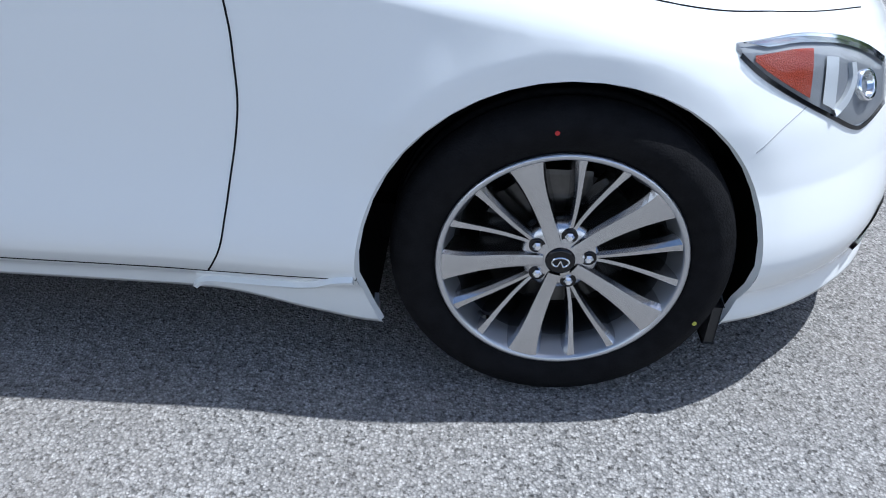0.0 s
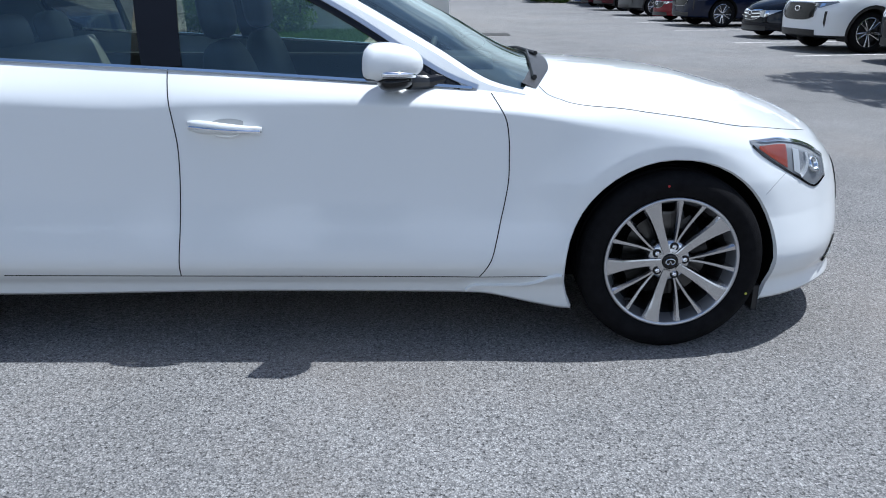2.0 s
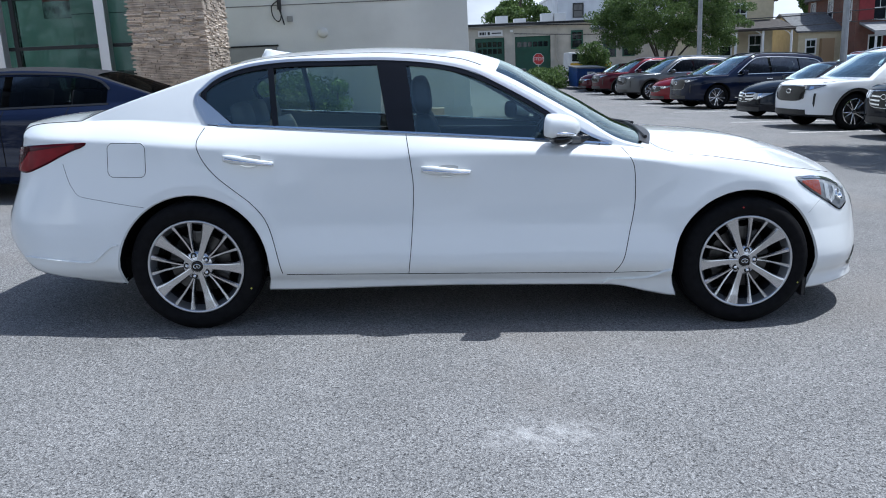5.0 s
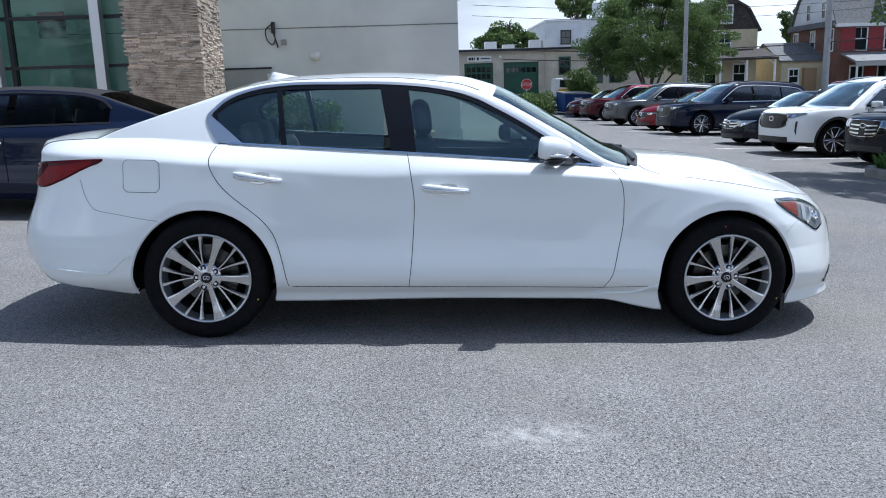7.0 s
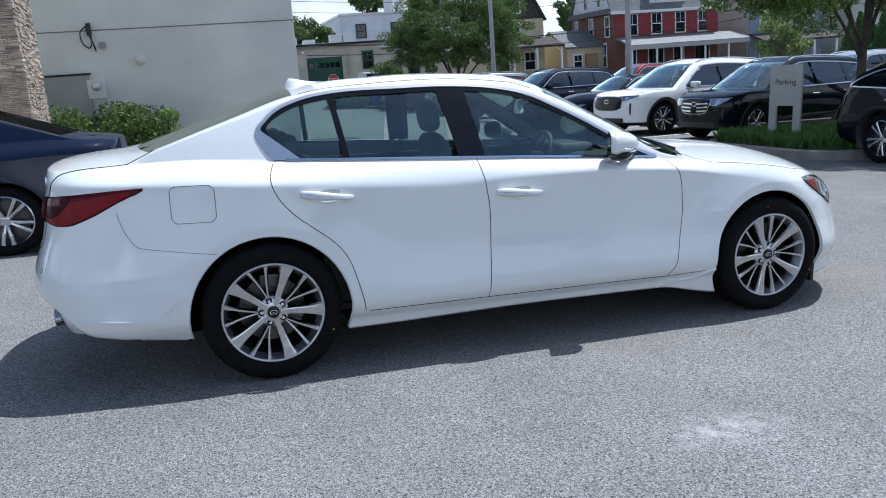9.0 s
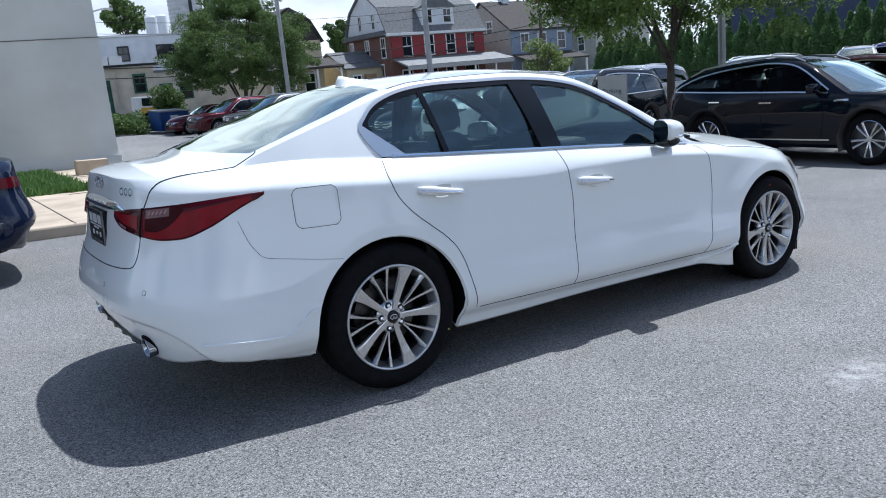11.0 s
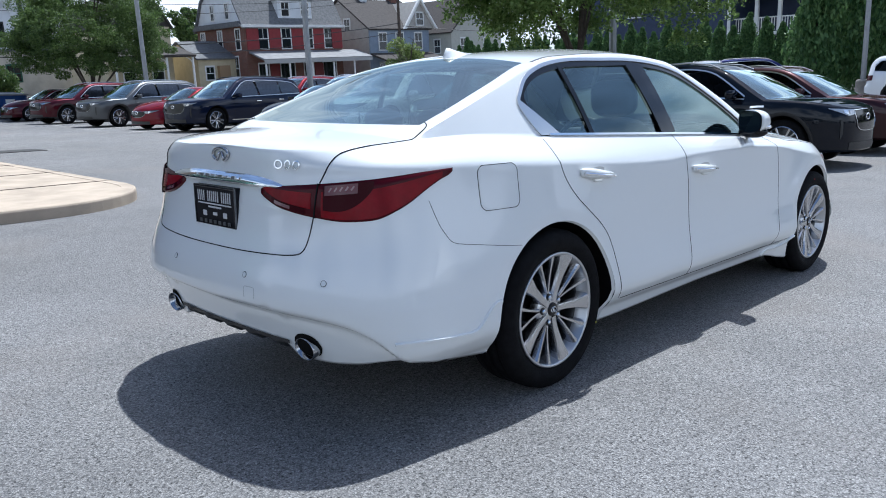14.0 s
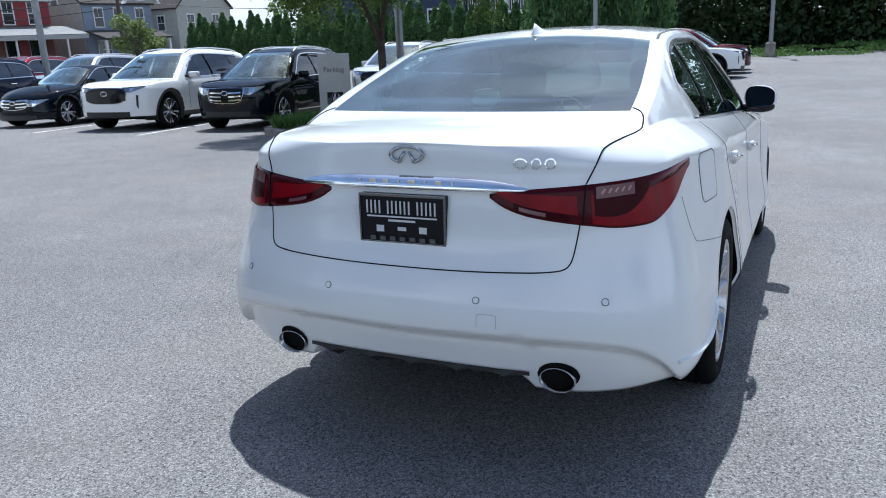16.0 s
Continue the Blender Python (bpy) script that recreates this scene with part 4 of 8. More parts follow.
        patch(f, -1.015, -0.47, low, hi, 14, 10, -0.006, M_GLASS, car, "rear_door_window", out, "tinted rear door window")
        patch(f, -0.36, 0.66, low, hi, 20, 10, -0.006, M_GLASS, car, "front_door_window", out, "tinted front door window")
        # black pillars
        for lo_, wid in (((-1.005, -1.045), 0.030), ((-0.388, -0.452), 0.082), ((-0.330, -0.376), 0.072)):
            a_, b_ = lo_
            rb([(a_ + (b_ - a_) * t, s.ztop(a_) + 0.012 + (s.dlo(b_) - 0.01 - s.ztop(a_) - 0.012) * t) for t in (0, 0.35, 0.7, 1)], wid, 0.003, M_GLOSSBLACK, "pillar")
        patch(f, 0.52, 0.69, low, lambda a: max(min(hi(a), 1.03), low(a) + 0.002), 8, 4, 0.001, M_BLACKTRIM, car, "mirror_sail", out)
        # handles in their cups
        for hx, hz, dz in ((-1.13, 0.878, -0.03), (-0.14, 0.822, -0.015)):
            y = f(hx, hz).y
            bm = bmesh.new()
            rows_ = []
            for i in range(13):
                t = i / 12
                x = hx - 0.125 + 0.25 * t
                bow = 0.034 * math.sin(math.pi * min(max(t * 1.06, 0.02), 0.98)) ** 0.45
                hh = 0.022 * min(1, 0.7 + t * 2) if t < 0.3 else 0.022 - 0.012 * (t - 0.3) / 0.7
                zc_ = hz + dz * (t - 0.5)
                yb = f(x, zc_).y
                rows_.append([bm.verts.new((x, yb + sg * o, zc_ + k)) for o, k in ((bow * 0.4, -hh * 0.6), (bow * 0.9, -hh), (bow, -hh * 0.3), (bow, hh * 0.4), (bow * 0.75, hh), (bow * 0.3, hh * 0.7))])
            for a_, b_ in zip(rows_, rows_[1:]):
                for k in range(6):
                    bm.faces.new((a_[k], a_[(k + 1) % 6], b_[(k + 1) % 6], b_[k]))
            bm.faces.new(rows_[0])
            bm.faces.new(rows_[-1][::-1])
            bmesh.ops.recalc_face_normals(bm, faces=bm.faces)
            handle = part("door_handle", bm, M_WHITE, car, "white door handle with a bright chrome edge", smooth=True)
            bm = bmesh.new()
            tube(bm, [(hx - 0.115 + 0.235 * t, f(hx, hz).y + sg * (0.012 + 0.034 * math.sin(math.pi * min(max(t, 0.08), 0.95)) ** 0.45 - 0.008), hz + dz * (t - 0.5) - 0.004) for t in [i / 10 for i in range(11)]], 0.0062, 8)
            part("chrome_strip", bm, M_CHROME, handle)
            # flat grey patch on the door paints the shade of the hollow
            scoop = lambda x, h0: 0.024 * math.sqrt(max(1 - ((x - hx - 0.012) / 0.062) ** 2, 0)) + h0  # noqa: E731
            patch(f, hx - 0.042, hx + 0.062, lambda x: hz - 0.004, lambda x: hz + 0.008 + 0.8 * scoop(x, 0.002), 14, 3, 0.0012, M_SHADEGREY, car, "handle_scoop", out, "shaded hollow behind the door handle")
            bm = bmesh.new()
            rows_ = []
            for i in range(15):
                t = i / 14 * 2 - 1
                x = hx + 0.005 + 0.048 * t
                d_ = 0.020 * math.sqrt(max(1 - t * t, 0.02))
                zb_ = hz - 0.014
                rows_.append([bm.verts.new((x, f(x, zb_ - d_ * k).y + sg * o, zb_ - d_ * k)) for k, o in ((0.0, 0.001), (0.50, 0.0015), (0.85, 0.016), (1.05, 0.012), (1.15, 0.0))])
            for a_, b_ in zip(rows_, rows_[1:]):
                for k in range(4):
                    bm.faces.new((a_[k], a_[k + 1], b_[k + 1], b_[k]))
            part("handle_cup", bm, M_WHITE, car, smooth=True)
        # door mirror
        my, mz = f(0.55, 0.985).y, 1.02
        bm = bmesh.new()
        bmesh.ops.create_uvsphere(bm, u_segments=28, v_segments=18, radius=1.0)
        for v in bm.verts:
            c = v.co
            p = 2.6
            n_ = (abs(c.x) ** p + abs(c.y) ** p + abs(c.z) ** p) ** (1 / p)
            c /= max(n_, 1e-6)
            c.x = c.x * 0.112 if c.x > 0 else c.x * 0.21
            c.y *= 0.088 * (1 - 0.25 * max(c.x, 0) / 0.125)
            c.x = max(c.x, -0.048 - 0.42 * sg * c.y)
            c.z = c.z * (0.072 if c.z > 0 else 0.052) * (1 - 0.22 * max(c.x, 0) / 0.125)
        bmesh.ops.translate(bm, verts=bm.verts, vec=(0.42, my + sg * 0.108, mz + 0.012))
        mir = part("door_mirror", bm, M_WHITE, car, "white door mirror with a black underside", smooth=True)
        bm = bmesh.new()
        bmesh.ops.create_uvsphere(bm, u_segments=24, v_segments=12, radius=1.0)
        for v in bm.verts:
            c = v.co
            c.x = c.x * 0.082 if c.x > 0 else c.x * 0.040
            c.y *= 0.083 * (1 - 0.25 * max(c.x, 0) / 0.125)
            c.z *= 0.034
        bmesh.ops.translate(bm, verts=bm.verts, vec=(0.418, my + sg * 0.108, mz - 0.040))
        part("mirror_base", bm, M_GLOSSBLACK, mir, smooth=True)
        bm = bmesh.new()
        tube(bm, [(0.42 + 0.089 * math.sin(t) * (1 if t > 0 else 0.4), my + sg * (0.108 + 0.086 * math.cos(t)), mz - 0.022 + 0.012 * math.cos(t)) for t in [radians(-40 + 12 * k) for k in range(11)]], [0.004] + [0.010] * 9 + [0.004], 8)
        part("turn_signal", bm, M_CHROME, mir, "bright side turn signal strip", smooth=True)
        for nm, ry_, rz_, x0_, x1_, ma in (("mirror_rim", 0.081, 0.061, 0.3705, 0.400, M_GLOSSBLACK), ("mirror_glass", 0.075, 0.055, 0.3690, 0.3715, M_MIRROR)):
            oval = []
            for k in range(36):
                c_, s_ = math.cos(k * math.pi / 18), math.sin(k * math.pi / 18)
                n_ = (abs(c_) ** 3.2 + abs(s_) ** 3.2) ** (1 / 3.2)
                oval.append((my + sg * 0.108 + ry_ * c_ / n_, mz + 0.017 + rz_ * s_ / n_ * (1 + 0.12 * sg * -c_)))
            slant = lambda a: 0.42 * sg * (a - my - sg * 0.108)  # noqa: E731
            vs = [(x0_ - slant(a), a, b) for a, b in oval] + [(x1_ - slant(a), a, b) for a, b in oval]
            fs = [tuple(range(36))] + [(k, (k + 1) % 36, 36 + (k + 1) % 36, 36 + k) for k in range(36)]
            mesh_ob(nm, vs, fs, ma, mir, smooth=False)
        bm = tube(bmesh.new(), [(0.60, my - sg * 0.015, 0.972), (0.54, my + sg * 0.02, 0.965), (0.48, my + sg * 0.08, 0.972)], [0.020, 0.024, 0.026], 10)
        part("mirror_foot", bm, M_GLOSSBLACK, mir)
        # head lamp
        hu = curve([(1.675, 0.770), (1.78, 0.768), (1.88, 0.752), (1.97, 0.722), (2.06, 0.672)])
        hl = curve([(1.675, 0.760), (1.74, 0.715), (1.82, 0.668), (1.90, 0.625), (1.965, 0.590), (2.0, 0.588), (2.06, 0.610)])
        patch(f, 1.675, 2.05, hl, hu, 22, 8, 0.001, mat("lamp_bezel_grey", (0.28, 0.29, 0.31), rough=0.3), car, "head_lamp", out, "slim head lamp with amber side reflector")
        patch(f, 1.712, 1.838, lambda a: hl(a) + 0.006, lambda a: max(hu(a) - 0.022, hl(a) + 0.008), 8, 6, 0.004, M_AMBER, car, "amber_reflector", out, "orange side reflector")
        patch(f, 1.685, 2.04, lambda a: hu(a) - 0.014 * min((a - 1.68) / 0.06, 1), lambda a: hu(a) - 0.003, 14, 3, 0.006, M_CHROME, car, "lamp_brow", out)
        ribbon(f, [(1.935, 0.700), (1.940, 0.672), (1.925, 0.645), (1.898, 0.628)], 0.016, 0.009, mat("white_light_guide", (0.70, 0.72, 0.74), rough=0.3), car, "light_guide", out)
        patch(f, 1.868, 1.900, lambda a: hl(a) + 0.008, lambda a: hu(a) - 0.032, 6, 6, 0.005, mat("white_light_guide", (0.70, 0.72, 0.74), rough=0.3), car, "lamp_reflector", out)
        rb([(1.685, 0.752), (1.74, 0.711), (1.82, 0.664), (1.90, 0.621), (1.965, 0.586), (2.0, 0.584), (2.05, 0.606)], 0.008, 0.003, M_GLOSSBLACK, "lamp_seal")
        for k, (cx, cz, rr) in enumerate(((1.975, 0.655, 0.030),)):
            p = f(cx, cz)
            nn = normal_of(f, cx, cz)
            if nn.y * sg < 0:
                nn = -nn
            bm = lathe([(0.0, 0.004), (rr * 0.62, 0.002), (rr * 0.72, -0.012), (rr, -0.016), (rr, 0.0)], 24)
            m_ = Matrix.Translation(p - nn * 0.002) @ (-nn).to_track_quat("Y", "Z").to_matrix().to_4x4()
            bmesh.ops.transform(bm, matrix=m_, verts=bm.verts)
            part("lamp_projector", bm, M_CHROME, car, smooth=True)
        patch(f, 1.675, 2.05, hl, hu, 22, 8, 0.012, M_LAMPGLASS, car, "lamp_lens", out, rim=0.012)
        # skirts and mud flaps
        rb([(0.685, 0.222), (0.715, 0.244), (0.80, 0.250), (0.89, 0.256), (0.945, 0.276), (0.985, 0.297), (1.025, 0.305)], 0.015, 0.005, M_WHITE, "skirt_lip", depth=0.007)
        rb([(-1.802, 0.458), (-1.835, 0.452), (-1.865, 0.430), (-1.91, 0.390), (-1.947, 0.370), (-2.02, 0.371), (-2.10, 0.378), (-2.18, 0.386), (-2.25, 0.390), (-2.29, 0.391)], 0.012, 0.003, M_WHITE, "skirt_lip", depth=0.008)
        bm = one_box((1.745, sg * 0.60, 0.145), (1.765, sg * 0.835, 0.24), 0.004)
        part("air_deflector", bm, M_BLACKTRIM, car)
        # arch liners
        for ax, az, r in s.arches:
            n = 28
            lo_a = math.asin((s.zbot(ax + r * 0.95) + 0.006 - az) / r)
            hi_a = math.pi - math.asin((s.zbot(ax - r * 0.95) + 0.006 - az) / r)
            vs, fs = [], []
            for i in range(n + 1):
                a = lo_a + (hi_a - lo_a) * i / n
                x, z = ax + (r + 0.003) * math.cos(a), az + (r + 0.003) * math.sin(a)
                yo = abs(f(x, max(z, 0.18)).y) - 0.002
                vs += [(x, sg * yo, z), (ax + (r - 0.006) * math.cos(a), sg * (yo - 0.012), az + (r - 0.006) * math.sin(a)),
                       (ax + (r + 0.02) * math.cos(a), sg * (yo - 0.05), az + (r + 0.02) * math.sin(a)), (ax + (r + 0.02) * math.cos(a), sg * 0.50, az + (r + 0.02) * math.sin(a)), (ax, sg * 0.50, az)]
            lip = [(5 * i + k, 5 * i + k + 1, 5 * i + 6 + k, 5 * i + 5 + k) for i in range(n) for k in (0,)]
            rest = [(5 * i + k, 5 * i + k + 1, 5 * i + 6 + k, 5 * i + 5 + k) for i in range(n) for k in (1, 2, 3)]
            mesh_ob("arch_lip", vs, lip, M_WHITE, car)
            mesh_ob("arch_liner", vs, rest, M_LINER, car, "black wheel arch liner")
        # tail lamp round the corner
        # v runs from 0 at the lamp's inner end to 1 at its tip, evenly along the corner
        us_ = [0.10 + 0.915 * i / 160 for i in range(161)]
        ln_ = [0.0]
        for a_, b_ in zip(us_, us_[1:]):
            ln_.append(ln_[-1] + (s.pt(b_, 0.9) - s.pt(a_, 0.9)).length)
        y_in, x_tip = 0.275, -1.943
        k0 = min(range(161), key=lambda i: abs(s.pt(us_[i], 0.9).y - y_in))
        k1 = min(range(161), key=lambda i: abs(s.pt(us_[i], 0.95).x - x_tip))
        u_at = curve([(((ln_[i] - ln_[k0]) / (ln_[k1] - ln_[k0])), us_[i]) for i in range(max(k0 - 4, 0), min(k1 + 5, 161))])
        g = (lambda v, z: s.pt(u_at(v), z)) if sg > 0 else mirror_y(lambda v, z: s.pt(u_at(v), z))
        tu = curve([(0.0, 0.903), (0.12, 0.917), (0.35, 0.934), (0.55, 0.948), (0.8, 0.962), (1.0, 0.968)])
        tl = curve([(0.0, 0.893), (0.06, 0.862), (0.15, 0.837), (0.35, 0.813), (0.48, 0.803), (0.58, 0.806), (0.72, 0.842), (0.88, 0.910), (1.0, 0.955)])
        back = Vector((-1, sg, 0))
        patch(g, 0.0, 1.0, tl, tu, 46, 10, 0.008, M_REDDARK, car, "tail_lamp", back, "dark red wraparound tail lamp", rim=0.010)
        # inner lamp: a bright bar over the reversing light
        patch(g, 0.035, 0.325, lambda u: tl(u) + 0.030, lambda u: tl(u) + 0.030 + 0.52 * (tu(u) - tl(u) - 0.012), 18, 5, 0.0095, M_RED, car, "tail_lamp_glow_bar", back)
        smoke = mat("smoked_lamp_segment", (0.036, 0.002, 0.005), rough=0.2, coat=0.03, spec=0.05)
        patch(g, 0.10, 0.295, lambda u: tl(u) + 0.008, lambda u: tl(u) + 0.030, 10, 3, 0.0105, smoke, car, "reverse_lamp", back)
        patch(g, 0.12, 0.215, lambda u: tl(u) + 0.013, lambda u: tl(u) + 0.024, 8, 2, 0.0115, mat("reverse_lamp_lens", (0.17, 0.07, 0.08), rough=0.2, coat=0.5), car, "reverse_lamp", back)
        # outer lamp: a pale ribbed window over a smoked field, bright red towards the tip
        patch(g, 0.375, 0.93, lambda u: tl(u) + 0.010, lambda u: tl(u) + 0.010 + 0.74 * (tu(u) - tl(u) - 0.012), 24, 6, 0.0095, M_RED, car, "tail_lamp_glow_bar", back)
        patch(g, 0.385, 0.60, lambda u: tl(u) + 0.034 + 0.075 * ((u - 0.385) / 0.215) ** 3, lambda u: tu(u) - 0.010, 14, 4, 0.0105, smoke, car, "lamp_window", back)
        patch(g, 0.392, 0.535, lambda u: tu(u) - 0.046, lambda u: tu(u) - 0.012, 10, 3, 0.0112, mat("smoked_clear_lens", (0.085, 0.012, 0.018), rough=0.2, coat=0.2), car, "lamp_window", back, "clear strip of the tail lamp")
        for k in range(5):
            u0 = 0.412 + 0.024 * k
            ribbon(g, [(u0, tu(u0) - 0.034), (u0 + 0.012, tu(u0) - 0.020)], 0.006, 0.0122, mat("lamp_chrome_rib", (0.26, 0.13, 0.14), rough=0.2, metal=0.6), car, "lamp_rib", back, n=2)
        ribbon(g, [(0.340, tl(0.340) + 0.002), (0.350, 0.88), (0.358, tu(0.358) - 0.002)], 0.005, 0.0105, M_GAP, car, "shut_line", back)
        lamp_top = g(0.360, 0.934)
        # wheels
        for ax in (-1.425, 1.425):
            m_ = pose(ax, sg * 0.755, 0.3355, 0, 0, 0 if sg < 0 else 180)
            hero_wheel(car, m_, radians(112 if ax > 0 else 70))
        # exhaust
        ey = sg * 0.487
        bm = lathe([(0.036, 0.12), (0.040, -0.02), (0.0425, -0.050), (0.042, -0.056), (0.040, -0.055), (0.0375, 0.0), (0.038, 0.10), (0.0, 0.10)], 32)
        bmesh.ops.transform(bm, matrix=pose(-2.376, ey, 0.340, 0, -6, 0) @ pose(0, 0, 0, 0, 0, -90) @ Matrix.Diagonal((1.34, 1, 0.98, 1)), verts=bm.verts)
        part("exhaust_tip", bm, M_DARKCHROME, car, "oval chrome exhaust tip", smooth=True)
        bm = lathe([(0.0, 0.0), (0.039, 0.0)], 24)
        bmesh.ops.transform(bm, matrix=pose(-2.380, ey, 0.340, 0, -6, 0) @ pose(0, 0, 0, 0, 0, -90) @ Matrix.Diagonal((1.34, 1, 0.98, 1)), verts=bm.verts)
        part("exhaust_bore", bm, M_LINER, car)
        el = lambda y: 0.046 * math.sqrt(max(1 - ((y - ey) / 0.064) ** 2, 0.0))  # noqa: E731
        patch(s.tail, ey - 0.0635, ey + 0.0635, lambda y: 0.347 - el(y), lambda y: 0.347 + el(y), 16, 6, 0.0025, M_LINER, car, "exhaust_recess", Vector((-1, 0, 0)))
        # parking sensors in the rear bumper
        for yy, zz in ((0.26, 0.592), (0.632, 0.603)):
            p = s.tail(sg * yy, zz)
            nn = normal_of(s.tail, sg * yy, zz)
            nn = -nn if nn.x > 0 else nn
            m_ = Matrix.Translation(p) @ (-nn).to_track_quat("Y", "Z").to_matrix().to_4x4()
            bm = lathe([(0.0, -0.0015), (0.0085, -0.0015), (0.010, 0.002)], 18)
            bmesh.ops.transform(bm, matrix=m_, verts=bm.verts)
            sen = part("parking_sensor", bm, M_WHITE, car)
            bm = lathe([(0.0098, -0.0012), (0.0114, -0.0012), (0.0114, 0.003)], 18)
            bmesh.ops.transform(bm, matrix=m_, verts=bm.verts)
            part("sensor_ring", bm, M_GAP, sen)
        # side windows' far edge of the roof
        ribbon(lambda a, q: Vector((s.over(a, q).x, sg * s.over(a, q).y, s.over(a, q).z)), [(x, 0.955) for x in (0.05, -0.2, -0.5, -0.8, -1.05, -1.2)], 0.012, 0.001, M_BLACKTRIM, car, "roof_ditch", Vector((0, 0, 1)))
    back = Vector((-1, 0, 0))
    up = Vector((0, 0, 1))
    # boot lid's cut, laid on the panels
    pv, pf = [], []
    for ob in car.children:
        if ob.name.split(".")[0] in ("trunk_lid", "quarter_panel", "rear_bumper", "roof_panel", "pillar_frame", "front_fender", "hood"):
            n0 = len(pv)
            pv += [v.co.copy() for v in ob.data.vertices]
            pf += [tuple(i + n0 for i in p.vertices) for p in ob.data.polygons]
    skin = BVHTree.FromPolygons(pv, pf)
    tl_ = lambda y, z: s.tail(y, z)  # noqa: E731
    ribbon(tl_, [(-0.548, 0.845), (-0.541, 0.785), (-0.534, 0.735), (-0.526, 0.706), (-0.508, 0.69), (-0.47, 0.683), (-0.4, 0.678), (-0.2, 0.671), (0.0, 0.669), (0.2, 0.671), (0.4, 0.678), (0.47, 0.683), (0.508, 0.69), (0.526, 0.706), (0.534, 0.735), (0.541, 0.785), (0.548, 0.845)], 0.0042, 0.001, M_GAP, car, "shut_line", back)
    for sg in (1, -1):
        low_end = Vector((lamp_top.x, abs(lamp_top.y), lamp_top.z))
        plan_line = [(-1.895, 0.575), (-1.915, 0.612), (-1.955, 0.632), (-2.03, 0.642), (-2.12, 0.640), (-2.20, 0.628), (-2.27, 0.608), (-2.32, 0.588)]
        cut = []
        for p in smooth_line([(a, b, 0) for a, b in plan_line], 6):
            hit = skin.ray_cast(Vector((p.x, sg * p.y, 2.0)), Vector((0, 0, -1)))
            if hit[0] is not None:
                cut.append(hit[0])
        top_end = cut[-1]
        for k in range(1, 9):
            q = top_end.lerp(Vector((low_end.x, sg * low_end.y, low_end.z)), k / 8)
            cut.append(skin.find_nearest(q)[0])
        for _ in range(3):
            cut = [cut[0]] + [(cut[k - 1] + cut[k] * 2 + cut[k + 1]) / 4 for k in range(1, len(cut) - 1)] + [cut[-1]]
        on_skin = []
        for p in cut:
            q, nn = skin.find_nearest(p)[:2]
            on_skin.append(q + (nn if nn.dot(q - Vector((-1.9, 0, 0.7))) > 0 else -nn) * 0.0008)
        part("shut_line", tube(bmesh.new(), on_skin, 0.0024, 6), M_GAP, car)
        line = []
        for p in smooth_line([(a, b, 0) for a, b in ((0.945, 0.655), (0.955, 0.705), (0.972, 0.748), (1.01, 0.780), (1.07, 0.795), (1.196, 0.803), (1.325, 0.812), (1.46, 0.807), (1.60, 0.782), (1.72, 0.730), (1.841, 0.645), (1.93, 0.565), (2.01, 0.481))], 5):
            hit = skin.ray_cast(Vector((p.x, sg * p.y, 2.0)), Vector((0, 0, -1)))
            if hit[0] is not None:
                line.append(hit[0])
        part("shut_line", tube(bmesh.new(), line, 0.0015, 6), M_GAP, car)
    # cowl and wiper
    ribbon(lambda a, q: s.over(a, q), [(0.885, q) for q in (-0.9, -0.6, -0.3, 0, 0.3, 0.6, 0.9)], 0.07, 0.003, M_BLACKTRIM, car, "cowl_grille", up)
    for y0, y1 in ((-0.62, 0.02), (-0.05, 0.58)):
        bm = tube(bmesh.new(), [s.over(0.865, y0 / 0.78) + Vector((0.02, 0, 0.010)), s.over(0.83, 0.5 * (y0 + y1) / 0.75) + Vector((0.012, 0, 0.008)), s.over(0.84, y1 / 0.75) + Vector((0.012, 0, 0.010))], [0.010, 0.007, 0.006], 6)
        part("wiper", bm, M_BLACKTRIM, car)
    # chrome blade over the plate
    vs, fs = [], []
    for i in range(41):
        y = -0.395 + 0.79 * i / 40
        e = abs(y / 0.395) ** 4
        for z_, o in ((0.949 - 0.028 * e, -0.001), (0.946 - 0.028 * e, 0.005 - 0.003 * e), (0.932 - 0.017 * e, 0.015 - 0.012 * e), (0.916 - 0.004 * e, 0.021 - 0.018 * e), (0.911, 0.019 - 0.017 * e), (0.907, -0.001)):
            p = tl_(y, z_)
            vs.append((p.x - o, y, z_))
    fs = [(6 * i + k, 6 * i + 6 + k, 6 * i + 7 + k, 6 * i + 1 + k) for i in range(40) for k in range(5)]
    garnish = mesh_ob("boot_garnish", vs, fs, M_CHROME, car, "chrome strip across the boot lid")
    for i, wd in enumerate((0.006, 0.026, 0.022, 0.006, 0.026, 0.006, 0.024, 0.006)):
        y = 0.16 - 0.046 * i
        part("embossed_mark", one_box((tl_(y, 0.93).x - 0.0185, y - wd / 2, 0.920), (tl_(y, 0.93).x, y + wd / 2, 0.936), 0.001), M_SATIN, garnish)
    # plate with its frame
    px = s.tail(0, 0.82).x
    plate_m = pose(px - 0.008, 0.006, 0.815) @ Matrix.Diagonal((1, 0.94, 0.94, 1)) @ pose(0, 0, -0.820)
    bm = one_box((-0.006, -0.16, 0.738), (0.02, 0.16, 0.903), 0.005, plate_m)
    plate = part("licence_plate", bm, M_PLATE, car, "black dealer plate in a chrome frame")
    bm = bmesh.new()
